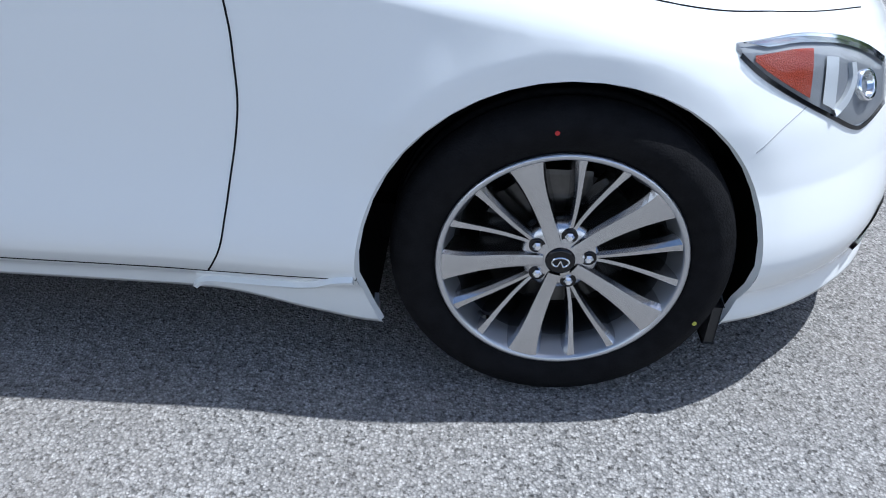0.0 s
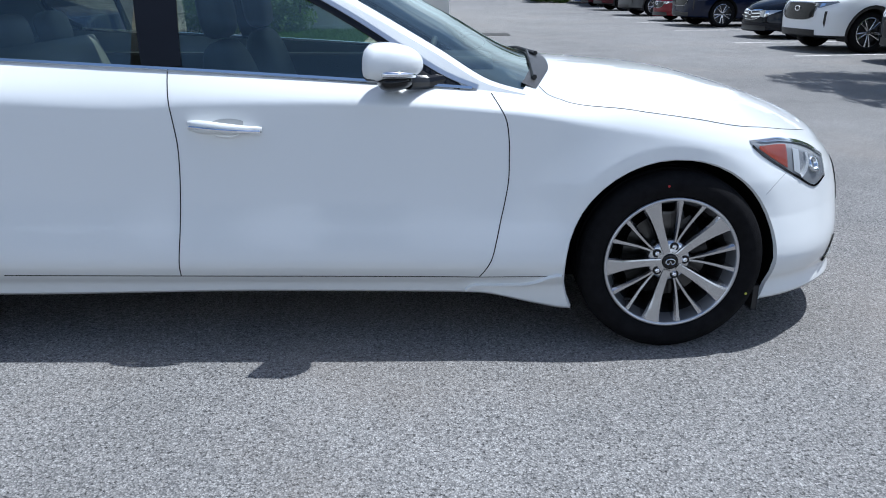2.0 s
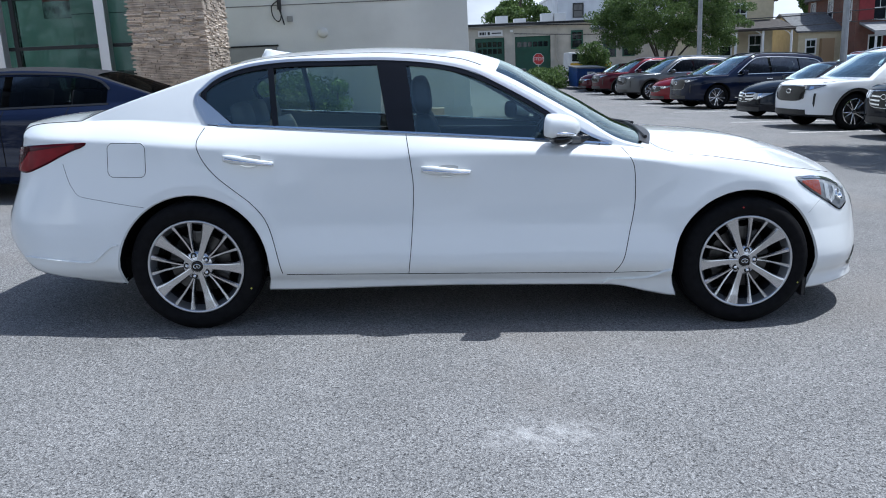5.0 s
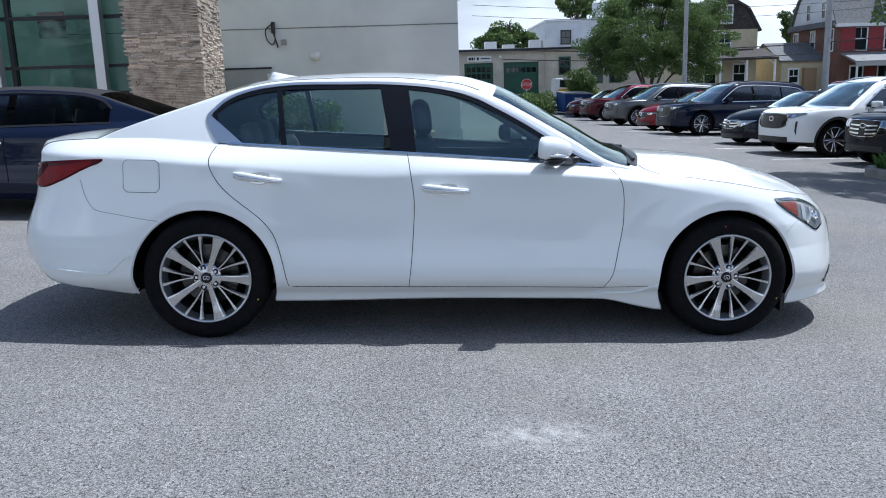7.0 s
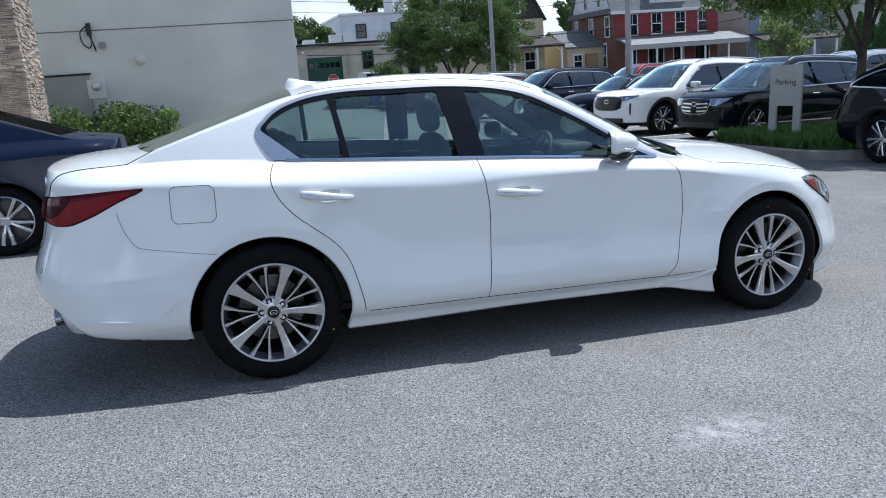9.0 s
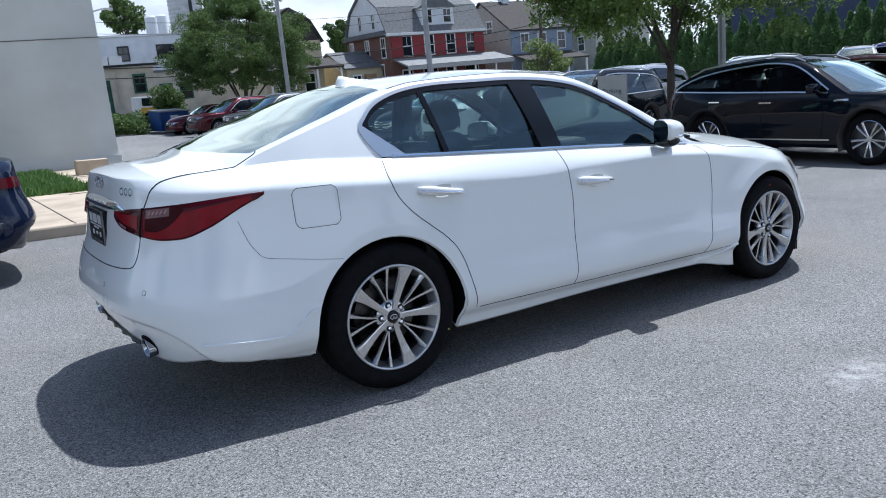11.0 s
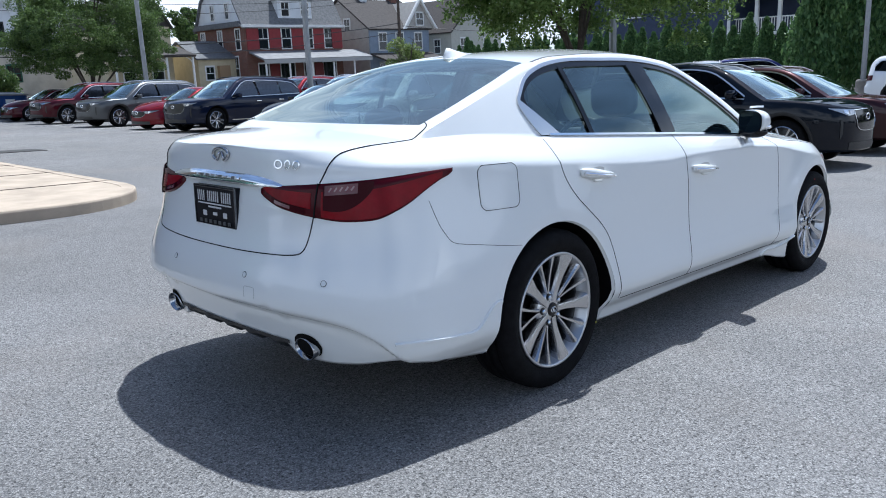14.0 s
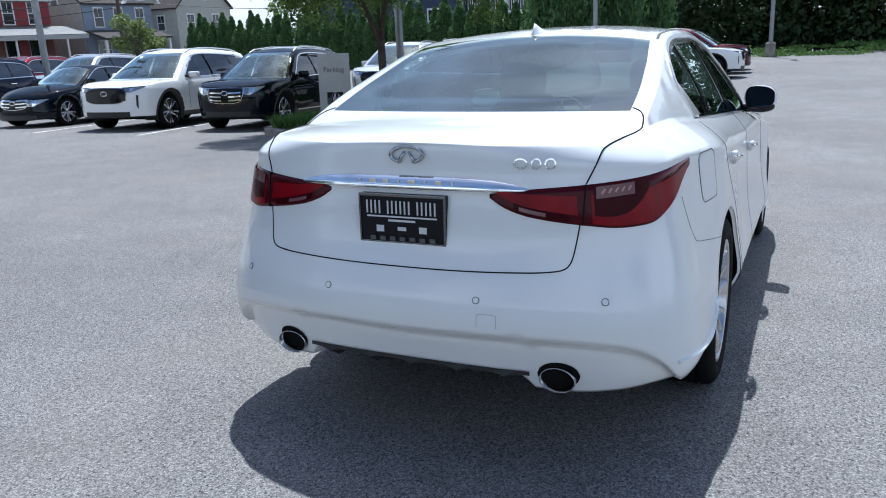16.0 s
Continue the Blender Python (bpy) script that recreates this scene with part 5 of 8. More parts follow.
    for lo, hi in (((-0.010, -0.16, 0.894), (0, 0.16, 0.903)), ((-0.010, -0.16, 0.738), (0, 0.16, 0.743)), ((-0.010, -0.16, 0.743), (0, -0.154, 0.894)), ((-0.010, 0.154, 0.743), (0, 0.16, 0.894))):
        box(bm, lo, hi, 0.002, plate_m)
    part("plate_frame", bm, mat("dull_chrome_frame", (0.16, 0.165, 0.175), rough=0.22, metal=1.0), plate)
    bm = bmesh.new()
    bars = [(-0.132 + 0.0158 * i, 0.836, 0.005, 0.044) for i in range(17) if i not in (4, 11)]
    for y, z, wd, hh in bars:
        box(bm, (-0.0085, -y - wd, z), (-0.006, -y, z + hh), 0, plate_m)
    box(bm, (-0.0085, -0.13, 0.824), (-0.006, 0.13, 0.829), 0, plate_m)
    box(bm, (-0.0085, -0.05, 0.810), (-0.006, 0.05, 0.817), 0, plate_m)
    for y in (-0.10, 0.06):
        box(bm, (-0.0085, y + 0.008, 0.774), (-0.006, y + 0.036, 0.796), 0.001, plate_m)
    box(bm, (-0.0085, -0.016, 0.780), (-0.006, 0.016, 0.793), 0.001, plate_m)
    part("plate_print", bm, M_PLATEINK, plate)
    bm = bmesh.new()
    for i in range(7):
        box(bm, (-0.0125, 0.118 - i * 0.037 - 0.020, 0.746), (-0.0095, 0.118 - i * 0.037, 0.760), 0, plate_m)
    part("frame_print", bm, mat("dim_frame_print", (0.10, 0.105, 0.11), rough=0.4, metal=0.5), plate)
    # emblem: a chrome oval with an open wedge, and a model badge of plain bars
    bm = bmesh.new()
    ez = 1.012
    on_tail = lambda y, z: Vector((s.tail(0, z).x - 0.006, y, z))  # noqa: E731
    tube(bm, [on_tail(0.055 * math.sin(radians(-152 + 9.5 * i)), ez + 0.025 * math.cos(radians(-152 + 9.5 * i))) for i in range(33)], [0.0045 + 0.0022 * abs(math.sin(radians(-152 + 9.5 * i))) for i in range(33)], 8)
    for sg in (1, -1):
        tube(bm, [on_tail(sg * y, ez + z) for y, z in ((0.026, -0.023), (0.017, -0.006), (0.007, 0.010))], [0.0062, 0.0056, 0.0038], 8)
    part("emblem", bm, M_DARKCHROME, car, "oval chrome emblem", smooth=True)
    # model badge: three plain outlined marks
    for y0, y1 in ((-0.345, -0.388), (-0.398, -0.428), (-0.437, -0.470)):
        c_ = 0.5 * (y0 + y1)
        h_ = 0.5 * (y0 - y1)
        loop = [(c_ + h_ * 0.9 * math.cos(radians(d)), 0.992 + 0.014 * math.sin(radians(d))) for d in range(0, 360, 45)]
        ribbon(tl_, loop, 0.0045, 0.004, M_CHROME, car, "model_badge", back, closed=True, n=4)
    # tow-eye cover and lower valance
    ribbon(tl_, [(-0.325, 0.512), (-0.325, 0.545), (-0.318, 0.552), (-0.272, 0.552), (-0.265, 0.545), (-0.265, 0.512)], 0.0018, 0.0006, M_SHADEGREY, car, "tow_eye_cover", back, n=4)
    bm = bmesh.new()
    vs, fs = [], []
    for i in range(21):
        y = -0.40 + 0.8 * i / 20
        fin = 0.022 if i % 4 == 2 else 0.0
        x = s.tail(y, 0.36).x
        vs += [(x - 0.003, y, 0.352), (x - 0.002 - fin * 0.3, y, 0.338 - fin * 0.3), (x + 0.05, y, 0.318 - fin), (x + 0.22, y, 0.29)]
    fs = [(4 * i + k, 4 * i + 4 + k, 4 * i + 5 + k, 4 * i + 1 + k) for i in range(20) for k in range(3)]
    bm.free()
    mesh_ob("rear_diffuser", vs, fs, M_BLACKTRIM, car, "black finned diffuser under the rear bumper", smooth=False)
    # under-body
    bm = one_box((-1.0, -0.76, 0.19), (1.0, 0.76, 0.27), 0.03)
    box(bm, (1.0, -0.55, 0.17), (1.95, 0.55, 0.27), 0.02)
    box(bm, (-1.9, -0.60, 0.21), (-1.0, 0.60, 0.30), 0.02)
    part("underbody", bm, M_LINER, car)
    bm = one_box((-2.26, -0.42, 0.26), (-1.85, 0.42, 0.36), 0.02)
    box(bm, (-2.05, -0.72, 0.25), (-1.80, 0.72, 0.36), 0.02)
    part("underbody", bm, M_LINER, car)
    # closed floor pan, so that no light comes through the shell
    vs, fs = [], []
    for i in range(61):
        x = -2.24 + 4.40 * i / 60
        y = 0.96 * min(s.side(x, 0.42).y, s.side(x, 0.36).y)
        if any(abs(x - ax) < r + 0.03 for ax, az, r in s.arches):
            y = min(y, 0.52)
        vs += [(x, -y, 0.385), (x, y, 0.385), (x, y, 0.405), (x, -y, 0.405)]
    fs = [(4 * i + k, 4 * i + (k + 1) % 4, 4 * i + 4 + (k + 1) % 4, 4 * i + 4 + k) for i in range(60) for k in range(4)]
    mesh_ob("floor_pan", vs, fs, M_LINER, car, smooth=False)
    # roof aerial fin
    bm = bmesh.new()
    rows_ = []
    zr = s.zc(-1.12)
    for i in range(9):
        t = i / 8
        x = -0.99 - 0.20 * t
        h_ = 0.062 * (t ** 1.5) * (1 if t < 0.86 else (1 - t) / 0.14 * 0.92 + 0.08)
        wd = 0.030 * math.sin(math.pi * min(0.08 + t * 0.86, 1)) ** 0.6 + 0.004
        z = s.zc(x) - 0.004
        rows_.append([bm.verts.new((x, -wd, z)), bm.verts.new((x, -wd * 0.35, z + h_ * 0.7)), bm.verts.new((x - 0.012 * t, 0, z + h_ + 0.004)), bm.verts.new((x, wd * 0.35, z + h_ * 0.7)), bm.verts.new((x, wd, z))])
    for a_, b_ in zip(rows_, rows_[1:]):
        for k in range(4):
            bm.faces.new((a_[k], a_[k + 1], b_[k + 1], b_[k]))
    bm.faces.new(rows_[-1])
    bmesh.ops.recalc_face_normals(bm, faces=bm.faces)
    part("aerial_fin", bm, M_WHITE, car, "white shark-fin aerial", smooth=True)
    # grille and lower intake at the nose
    ns = lambda y, z: s.nose(y, z)  # noqa: E731
    ahead = Vector((1, 0, 0))
    patch(ns, -0.42, 0.42, lambda y: 0.36 + 0.10 * (abs(y) / 0.42) ** 2, lambda y: 0.655 - 0.05 * (abs(y) / 0.42) ** 2, 20, 8, 0.004, M_GLOSSBLACK, car, "grille", ahead, "black mesh grille")
    for sg in (1, -1):
        patch(ns, sg * 0.40, sg * 0.60, lambda y: 0.27, lambda y: 0.31 + 0.05 * (abs(y) - 0.40) / 0.20, 10, 4, 0.004, M_BLACKTRIM, car, "bumper_intake", ahead)
        ribbon(ns, [(sg * 0.40, 0.262), (sg * 0.52, 0.26), (sg * 0.62, 0.27)], 0.018, 0.010, M_SATIN, car, "intake_trim", ahead)
    # cabin
    def squircle(size, m_):
        b_ = bmesh.new()
        bmesh.ops.create_uvsphere(b_, u_segments=24, v_segments=14, radius=1.0)
        for v in b_.verts:
            v.co = Vector([math.copysign(abs(c) ** 0.62, c) * k for c, k in zip(v.co, size)])
        bmesh.ops.transform(b_, matrix=m_, verts=b_.verts)
        return b_

    for yy in (-0.37, 0.37):
        seat_m = pose(0.18, yy, 0.30)
        bm = one_box((-0.27, -0.26, 0.0), (0.27, 0.26, 0.22), 0.06, seat_m)
        part("seat", bm, M_SEAT, car, "dark leather front seat", smooth=True)
        bm = squircle((0.075, 0.25, 0.33), seat_m @ pose(-0.26, 0, 0.16, 0, -16, 0) @ pose(0, 0, 0.31))
        part("backrest", bm, M_SEAT, car, smooth=True)
        bm = squircle((0.055, 0.135, 0.10), seat_m @ pose(-0.44, 0, 0.88, 0, -8, 0))
        part("headrest", bm, M_SEAT, car, smooth=True)
    bm = one_box((-0.95, -0.66, 0.30), (-0.45, 0.66, 0.52), 0.06)
    part("rear_bench", bm, M_SEATLIGHT, car, "stone leather rear bench", smooth=True)
    bm = one_box((-0.06, -0.64, 0.0), (0.08, 0.64, 0.62), 0.06, pose(-0.98, 0, 0.44, 0, -22, 0))
    part("rear_backrest", bm, M_SEATLIGHT, car, smooth=True)
    for yy in (-0.40, 0.0, 0.40):
        bm = squircle((0.05, 0.125, 0.08), pose(-1.24, yy, 1.07, 0, -14, 0))
        part("headrest", bm, M_SEATLIGHT, car, smooth=True)
    bm = one_box((-1.85, -0.62, 0.985), (-1.22, 0.62, 1.01), 0.01)
    part("parcel_shelf", bm, M_DASH, car)
    bm = one_box((0.62, -0.68, 0.60), (1.10, 0.68, 0.905), 0.09)
    part("dashboard", bm, M_DASH, car, "dark dashboard with a hooded instrument panel", smooth=True)
    bm = one_box((0.58, 0.20, 0.86), (0.85, 0.58, 0.965), 0.05)
    part("instrument_hood", bm, M_DASH, car, smooth=True)
    bm = one_box((-0.35, -0.13, 0.3), (0.66, 0.13, 0.56), 0.04)
    part("centre_console", bm, M_DASH, car, smooth=True)
    bm = bmesh.new()
    tube(bm, [(0.185 * math.cos(t), 0.185 * math.sin(t), 0) for t in [i * math.pi / 14 for i in range(29)]], 0.016, 8, caps=False)
    box(bm, (-0.07, -0.05, -0.03), (0.07, 0.05, 0.02), 0.02)
    for a in (0, 180, 270):
        tube(bm, [(0.05 * math.cos(radians(a)), 0.05 * math.sin(radians(a)), 0), (0.18 * math.cos(radians(a)), 0.18 * math.sin(radians(a)), 0)], 0.014, 6)
    bmesh.ops.transform(bm, matrix=pose(0.50, 0.38, 0.86, 0, -66, 0) @ pose(0, 0, 0, 0, 0, 90), verts=bm.verts)
    part("steering_wheel", bm, M_DASH, car, "black steering wheel", smooth=True)
    bm = one_box((-1.2, -0.74, 0.28), (0.9, 0.74, 0.31))
    part("cabin_floor", bm, M_DASH, car)
    for sg in (1, -1):
        bm = one_box((-1.15, sg * 0.705 - 0.02, 0.31), (0.66, sg * 0.705 + 0.02, 0.935), 0.015)
        part("door_lining", bm, M_DASH, car)
    bm = one_box((-0.02, -0.115, -0.03), (0.015, 0.115, 0.035), 0.012, pose(0.34, 0, 1.285))
    part("rear_view_mirror", bm, M_DASH, car)
    return car


build_hero()

# ---- parked cars ----
SUV_FORM = dict(
    zbot=[(-2.6, 0.42), (-2.1, 0.30), (-1.0, 0.25), (1.0, 0.25), (2.0, 0.27), (2.5, 0.28)],
    ztop=[(-2.6, 1.17), (-2.0, 1.16), (-1.0, 1.12), (0.3, 1.085), (0.9, 1.06), (1.3, 1.05), (1.8, 1.02), (2.15, 0.97), (2.4, 0.90)],
    sect=[(0.2, 0.90), (0.4, 0.935), (0.62, 0.965), (0.80, 0.975), (0.95, 0.96), (1.08, 0.925), (1.2, 0.885)],
    plan=[(-2.6, 0.95), (-1.8, 0.99), (-1.0, 1.0), (0.9, 1.0), (1.8, 0.975), (2.5, 0.93)],
    xr=[(0.25, -2.45), (0.45, -2.56), (0.65, -2.57), (0.75, -2.53), (1.0, -2.52), (1.2, -2.48)],
    xf=[(0.2, 2.36), (0.35, 2.42), (0.7, 2.42), (0.90, 2.36), (1.0, 2.26)],
    ends=((0.50, 3.2), (0.62, 2.7)),
    arches=[(-1.45, 0.385, 0.44), (1.45, 0.385, 0.44)],
    rail=[(-2.47, 1.17), (-2.40, 1.30), (-2.28, 1.52), (-2.12, 1.62), (-1.7, 1.67), (-0.7, 1.705), (0.0, 1.68), (0.30, 1.60), (0.60, 1.41), (0.90, 1.20), (1.10, 1.055)],
    xc=[(-2.55, -2.55), (-2.40, -2.50), (-2.12, -2.25), (-1.2, -1.2), (0.0, 0.10), (0.5, 0.66), (1.08, 1.30), (1.5, 1.56), (2.0, 2.1), (2.4, 2.4)],
    zc=[(-2.55, 1.18), (-2.50, 1.28), (-2.25, 1.66), (-1.9, 1.715), (-0.9, 1.755), (-0.2, 1.74), (0.10, 1.69), (0.66, 1.39), (1.30, 1.08), (1.56, 1.07), (1.9, 1.045), (2.2, 0.985), (2.4, 0.91)],
    dlo=[(-2.22, 1.30), (-2.12, 1.46), (-1.9, 1.54), (-1.4, 1.585), (-0.5, 1.61), (0.0, 1.585), (0.28, 1.49), (0.55, 1.32), (0.82, 1.10)],
    cabin=(-2.46, 1.09), lean=(0.42, 0.22), flare=0.015)
SUV = CarShape(**SUV_FORM)
# the coupe-roofed kind: the roof falls away behind the front seats
COUPE = CarShape(**{**SUV_FORM,
    "rail": [(-2.47, 1.17), (-2.38, 1.20), (-2.2, 1.28), (-1.95, 1.40), (-1.6, 1.51), (-0.9, 1.60), (-0.3, 1.62), (0.05, 1.585), (0.32, 1.50), (0.60, 1.35), (0.90, 1.17), (1.10, 1.055)],
    "zc": [(-2.55, 1.18), (-2.45, 1.24), (-2.25, 1.36), (-1.9, 1.50), (-1.4, 1.60), (-0.8, 1.655), (-0.2, 1.66), (0.12, 1.61), (0.66, 1.35), (1.30, 1.08), (1.56, 1.075), (1.9, 1.05), (2.2, 0.985), (2.4, 0.91)],
    "dlo": [(-2.2, 1.18), (-2.05, 1.27), (-1.8, 1.37), (-1.4, 1.46), (-0.7, 1.535), (-0.2, 1.545), (0.1, 1.49), (0.3, 1.41), (0.55, 1.26), (0.82, 1.09)]})


def parked_car(name, shape, colour, label, m, group="", wheel_r=0.38, dark_glass=True, kind="suv", rails=True, cladding=None, grille="mesh", top=None):
    """A parked car: shell, panes, lamps, grille, mirrors, wheels."""
    s = shape
    car = thing(name, label, "car", m, group)
    d0, d1 = (-2.20, 0.80) if kind == "suv" else (-1.40, 0.68)
    gx = (-2.44, -2.16, 0.22, 1.05) if kind == "suv" else (-1.90, -1.235, 0.125, 0.865)
    g = M_GLASSDARK if dark_glass else M_GLASS

    def sort(x, y, z, u):
        if z > s.ztop(x) + 0.004 and s.g0 < x < s.g1:
            return "open" if d0 < x < d1 and z < s.dlo(x) else "body"
        if cladding and z < s.zbot(x) + (0.10 if x < 1.9 else 0.055):
            return "cladding"
        return "body"
    mats = {"body": colour, "rear_window": g, "windshield": M_SCREEN, "hood": colour, "roof_panel": top or colour, "trunk_lid": colour, "cladding": cladding or colour}
    car_shell(s, (12, 64, 12), 16, 7, 9, sort, mats, car, gx)
    for f, sg in ((mirror_y(s.side), -1), (s.side, 1)):
        out = Vector((0, sg, 0))
        low = lambda a: s.ztop(a) + 0.008  # noqa: E731
        hi = lambda a: max(s.dlo(a), low(a) + 0.002)  # noqa: E731
        mid = (-1.35, -0.35) if kind == "suv" else (-1.03, -0.38)
        for a0, a1 in ((d0, mid[0] - 0.02), (mid[0] + 0.02, mid[1] - 0.04), (mid[1] + 0.04, d1)):
            patch(f, a0, a1, low, hi, 8, 4, -0.004, g, car, "side_window", out)
        ribbon(f, [(a, s.ztop(a) + 0.004) for a in (d0, -1.2, -0.4, 0.3, d1)], 0.022, 0.008, M_BLACKTRIM if top else M_SATIN, car, "belt_trim", out, n=4)
        ribbon(f, [(d0 + (d1 - d0) * t, s.dlo(d0 + (d1 - d0) * t) + 0.006) for t in (0.0, 0.05, 0.15, 0.3, 0.5, 0.65, 0.8, 1.0)], 0.024, 0.008, M_BLACKTRIM if top else M_SATIN, car, "window_trim", out, n=4)
        for x in (mid[1], 0.74 if kind == "suv" else 0.77):
            ribbon(f, [(x, s.ztop(x) - 0.02), (x + 0.02, 0.75), (x - 0.03, s.zbot(x) + 0.12)], 0.010, 0.001, M_GAP, car, "shut_line", out, n=4)
        if kind == "suv":
            ribbon(f, [(a, s.zbot(a) + 0.115) for a in (-0.85, -0.3, 0.3, 0.85)], 0.020, 0.010, M_SATIN, car, "sill_trim", out, n=4)
        for hx in (-1.25, -0.25):
            p = f(hx, s.ztop(hx) - 0.16)
            bm = one_box((-0.11, -0.02, -0.014), (0.11, 0.02, 0.014), 0.010, pose(p.x, p.y + sg * 0.022, p.z))
            part("door_handle", bm, M_CHROME if kind == "suv" or top else colour, car)
        mx = 0.62 if kind == "suv" else 0.52
        p = f(mx, s.ztop(mx) + 0.06)
        bm = one_box((-0.06, -0.12, -0.07), (0.07, 0.12, 0.07), 0.05, pose(p.x, p.y + sg * 0.14, p.z + 0.01))
        mir = part("door_mirror", bm, colour, car, smooth=True)
        part("mirror_foot", tube(bmesh.new(), [(p.x + 0.05, p.y - sg * 0.03, p.z - 0.05), (p.x, p.y + sg * 0.08, p.z - 0.05)], 0.022, 6), M_BLACKTRIM, mir)
        # lamps round the corners
        q = s.pt if sg > 0 else mirror_y(s.pt)
        zt = s.ztop(2.1)
        clear = mat("clear_lamp_bezel", (0.48, 0.50, 0.52), rough=0.15, metal=0.5, coat=1.0) if grille in ("bright", "rimmed") else mat("parked_lamp_bezel", (0.26, 0.27, 0.29), rough=0.12, metal=0.4, coat=1.0)
        deep = 0.165 if grille == "bright" else 0.105
        head_lo = lambda u: zt - 0.060 - deep * min(1, ((u - 2.34) / 0.30)) + 0.03 * max(u - 2.64, 0) / 0.16  # noqa: E731
        head_hi = lambda u: zt - 0.050 - 0.05 * (u - 2.34)  # noqa: E731
        head = patch(q, 2.34, 2.78, head_lo, head_hi, 14, 4, 0.006, clear, car, "head_lamp", Vector((1, sg, 0)))
        patch(q, 2.56, 2.64, lambda u: head_lo(u) + 0.015, lambda u: head_hi(u) - 0.015, 5, 3, 0.011, M_CHROME, head, "lamp_projector", Vector((1, sg, 0)))
        patch(q, 2.67, 2.74, lambda u: head_lo(u) + 0.015, lambda u: head_hi(u) - 0.015, 5, 3, 0.011, M_DARKCHROME, head, "lamp_projector", Vector((1, sg, 0)))
        ribbon(q, [(2.36, head_hi(2.36) + 0.004), (2.56, head_hi(2.56) + 0.004), (2.78, head_hi(2.78) + 0.004)], 0.010, 0.010, M_GLOSSBLACK, head, "lamp_seal", Vector((1, sg, 0)), n=4)
        # bonnet's edge and the rear door's cut
        edge = [s.over(x, 0.955) for x in (1.18, 1.4, 1.65, 1.9, 2.1)] if kind == "suv" else [s.over(x, 0.955) for x in (0.95, 1.2, 1.5, 1.8, 2.0)]
        part("shut_line", tube(bmesh.new(), [(p.x, sg * p.y, p.z + 0.001) for p in edge], 0.004, 5), M_GAP, car)
        rx = -1.36 if kind == "suv" else -1.02
        ribbon(f, [(rx, s.ztop(rx) - 0.01), (rx + 0.04, 0.86), (rx + 0.22, 0.66), (rx + 0.34, s.zbot(rx) + 0.14)], 0.008, 0.001, M_GAP, car, "shut_line", out, n=4)
        zb = s.ztop(-2.3)
        patch(q, 0.34, 0.86, lambda u: zb - (0.30 if kind == "suv" else 0.22), lambda u: zb - 0.13, 10, 3, 0.010, M_REDDARK, car, "tail_lamp", Vector((-1, sg, 0)))
        if kind == "suv":
            patch(q, 2.47, 2.515, lambda u: 0.46 + (u - 2.47) * 2.0, lambda u: 0.76, 4, 4, 0.006, M_BLACKTRIM, car, "bumper_intake", Vector((1, sg, 0)))
        if rails and kind == "suv":
            pts = [s.over(x, 0.93) + Vector((0, 0, 0.012 + 0.028 * h)) for x, h in ((-1.95, 0), (-1.7, 1), (-1.0, 1.1), (-0.4, 1.1), (0.0, 0.9), (0.2, 0))]
            part("roof_rail", tube(bmesh.new(), [(p.x, sg * p.y, p.z) for p in pts], 0.016, 6), M_SATIN if cladding else M_BLACKTRIM, car)
        for ax, az, r in s.arches:
            n = 16
            vs, fs = [], []
            for i in range(n + 1):
                a = radians(-24) + radians(228) * i / n
                c_, s_ = math.cos(a), math.sin(a)
                yo = abs(f(ax + r * c_, max(az + r * s_, 0.28)).y) + 0.004
                vs += [(ax + (r + (0.055 if cladding else 0.004)) * c_, sg * (yo - 0.003), az + (r + (0.055 if cladding else 0.004)) * s_), (ax + (r - 0.004) * c_, sg * yo, az + (r - 0.004) * s_), (ax + (r + 0.01) * c_, sg * 0.55, az + (r + 0.01) * s_), (ax, sg * 0.55, az)]
            fs = [(4 * i + k, 4 * i + k + 1, 4 * i + 5 + k, 4 * i + 4 + k) for i in range(n) for k in range(3)]
            mesh_ob("arch_liner", vs, fs, M_LINER if not cladding else M_BLACKTRIM, car)
        for ax, az, r in s.arches:
            plain_wheel(car, pose(ax, sg * (s.w(0, 0.5) - 0.135), wheel_r, 0, 0, 0 if sg < 0 else 180), wheel_r, 0.23, wheel_r * 0.73, 10)
        if grille == "rimmed":
            ribbon(f, [(0.92, 0.945), (1.03, 0.955), (1.15, 0.958)], 0.030, 0.010, M_CHROME, car, "fender_vent", out, "chrome fender vent strip", n=4)
    if grille == "rimmed":
        part("roof_spoiler", one_box((-2.12, -0.56, 1.47), (-1.72, 0.56, 1.50), 0.012, pose(0, 0, 0.03)), colour, car)
    ns = lambda y, z: s.nose(y, z)  # noqa: E731
    zt = s.ztop(2.25)
    gw = (0.50 if grille == "mesh" else 0.42) if kind == "suv" else 0.38
    rim_m = M_CHROME if grille in ("bright", "rimmed") else M_DARKCHROME
    patch(ns, -gw, gw, lambda y: zt - (0.36 if kind == "suv" else 0.24) + 0.07 * (abs(y) / gw) ** 3, lambda y: zt - 0.045 - 0.02 * (y / gw) ** 2, 12, 5, 0.008, M_GLOSSBLACK, car, "grille", Vector((1, 0, 0)), "black grille with a chrome rim")
    ribbon(ns, [(-gw, zt - 0.05), (-gw * 0.5, zt - 0.043), (0, zt - 0.04), (gw * 0.5, zt - 0.043), (gw, zt - 0.05)], 0.010, 0.012, rim_m, car, "grille_rim", Vector((1, 0, 0)), n=4)
    zl = zt - (0.36 if kind == "suv" else 0.24)
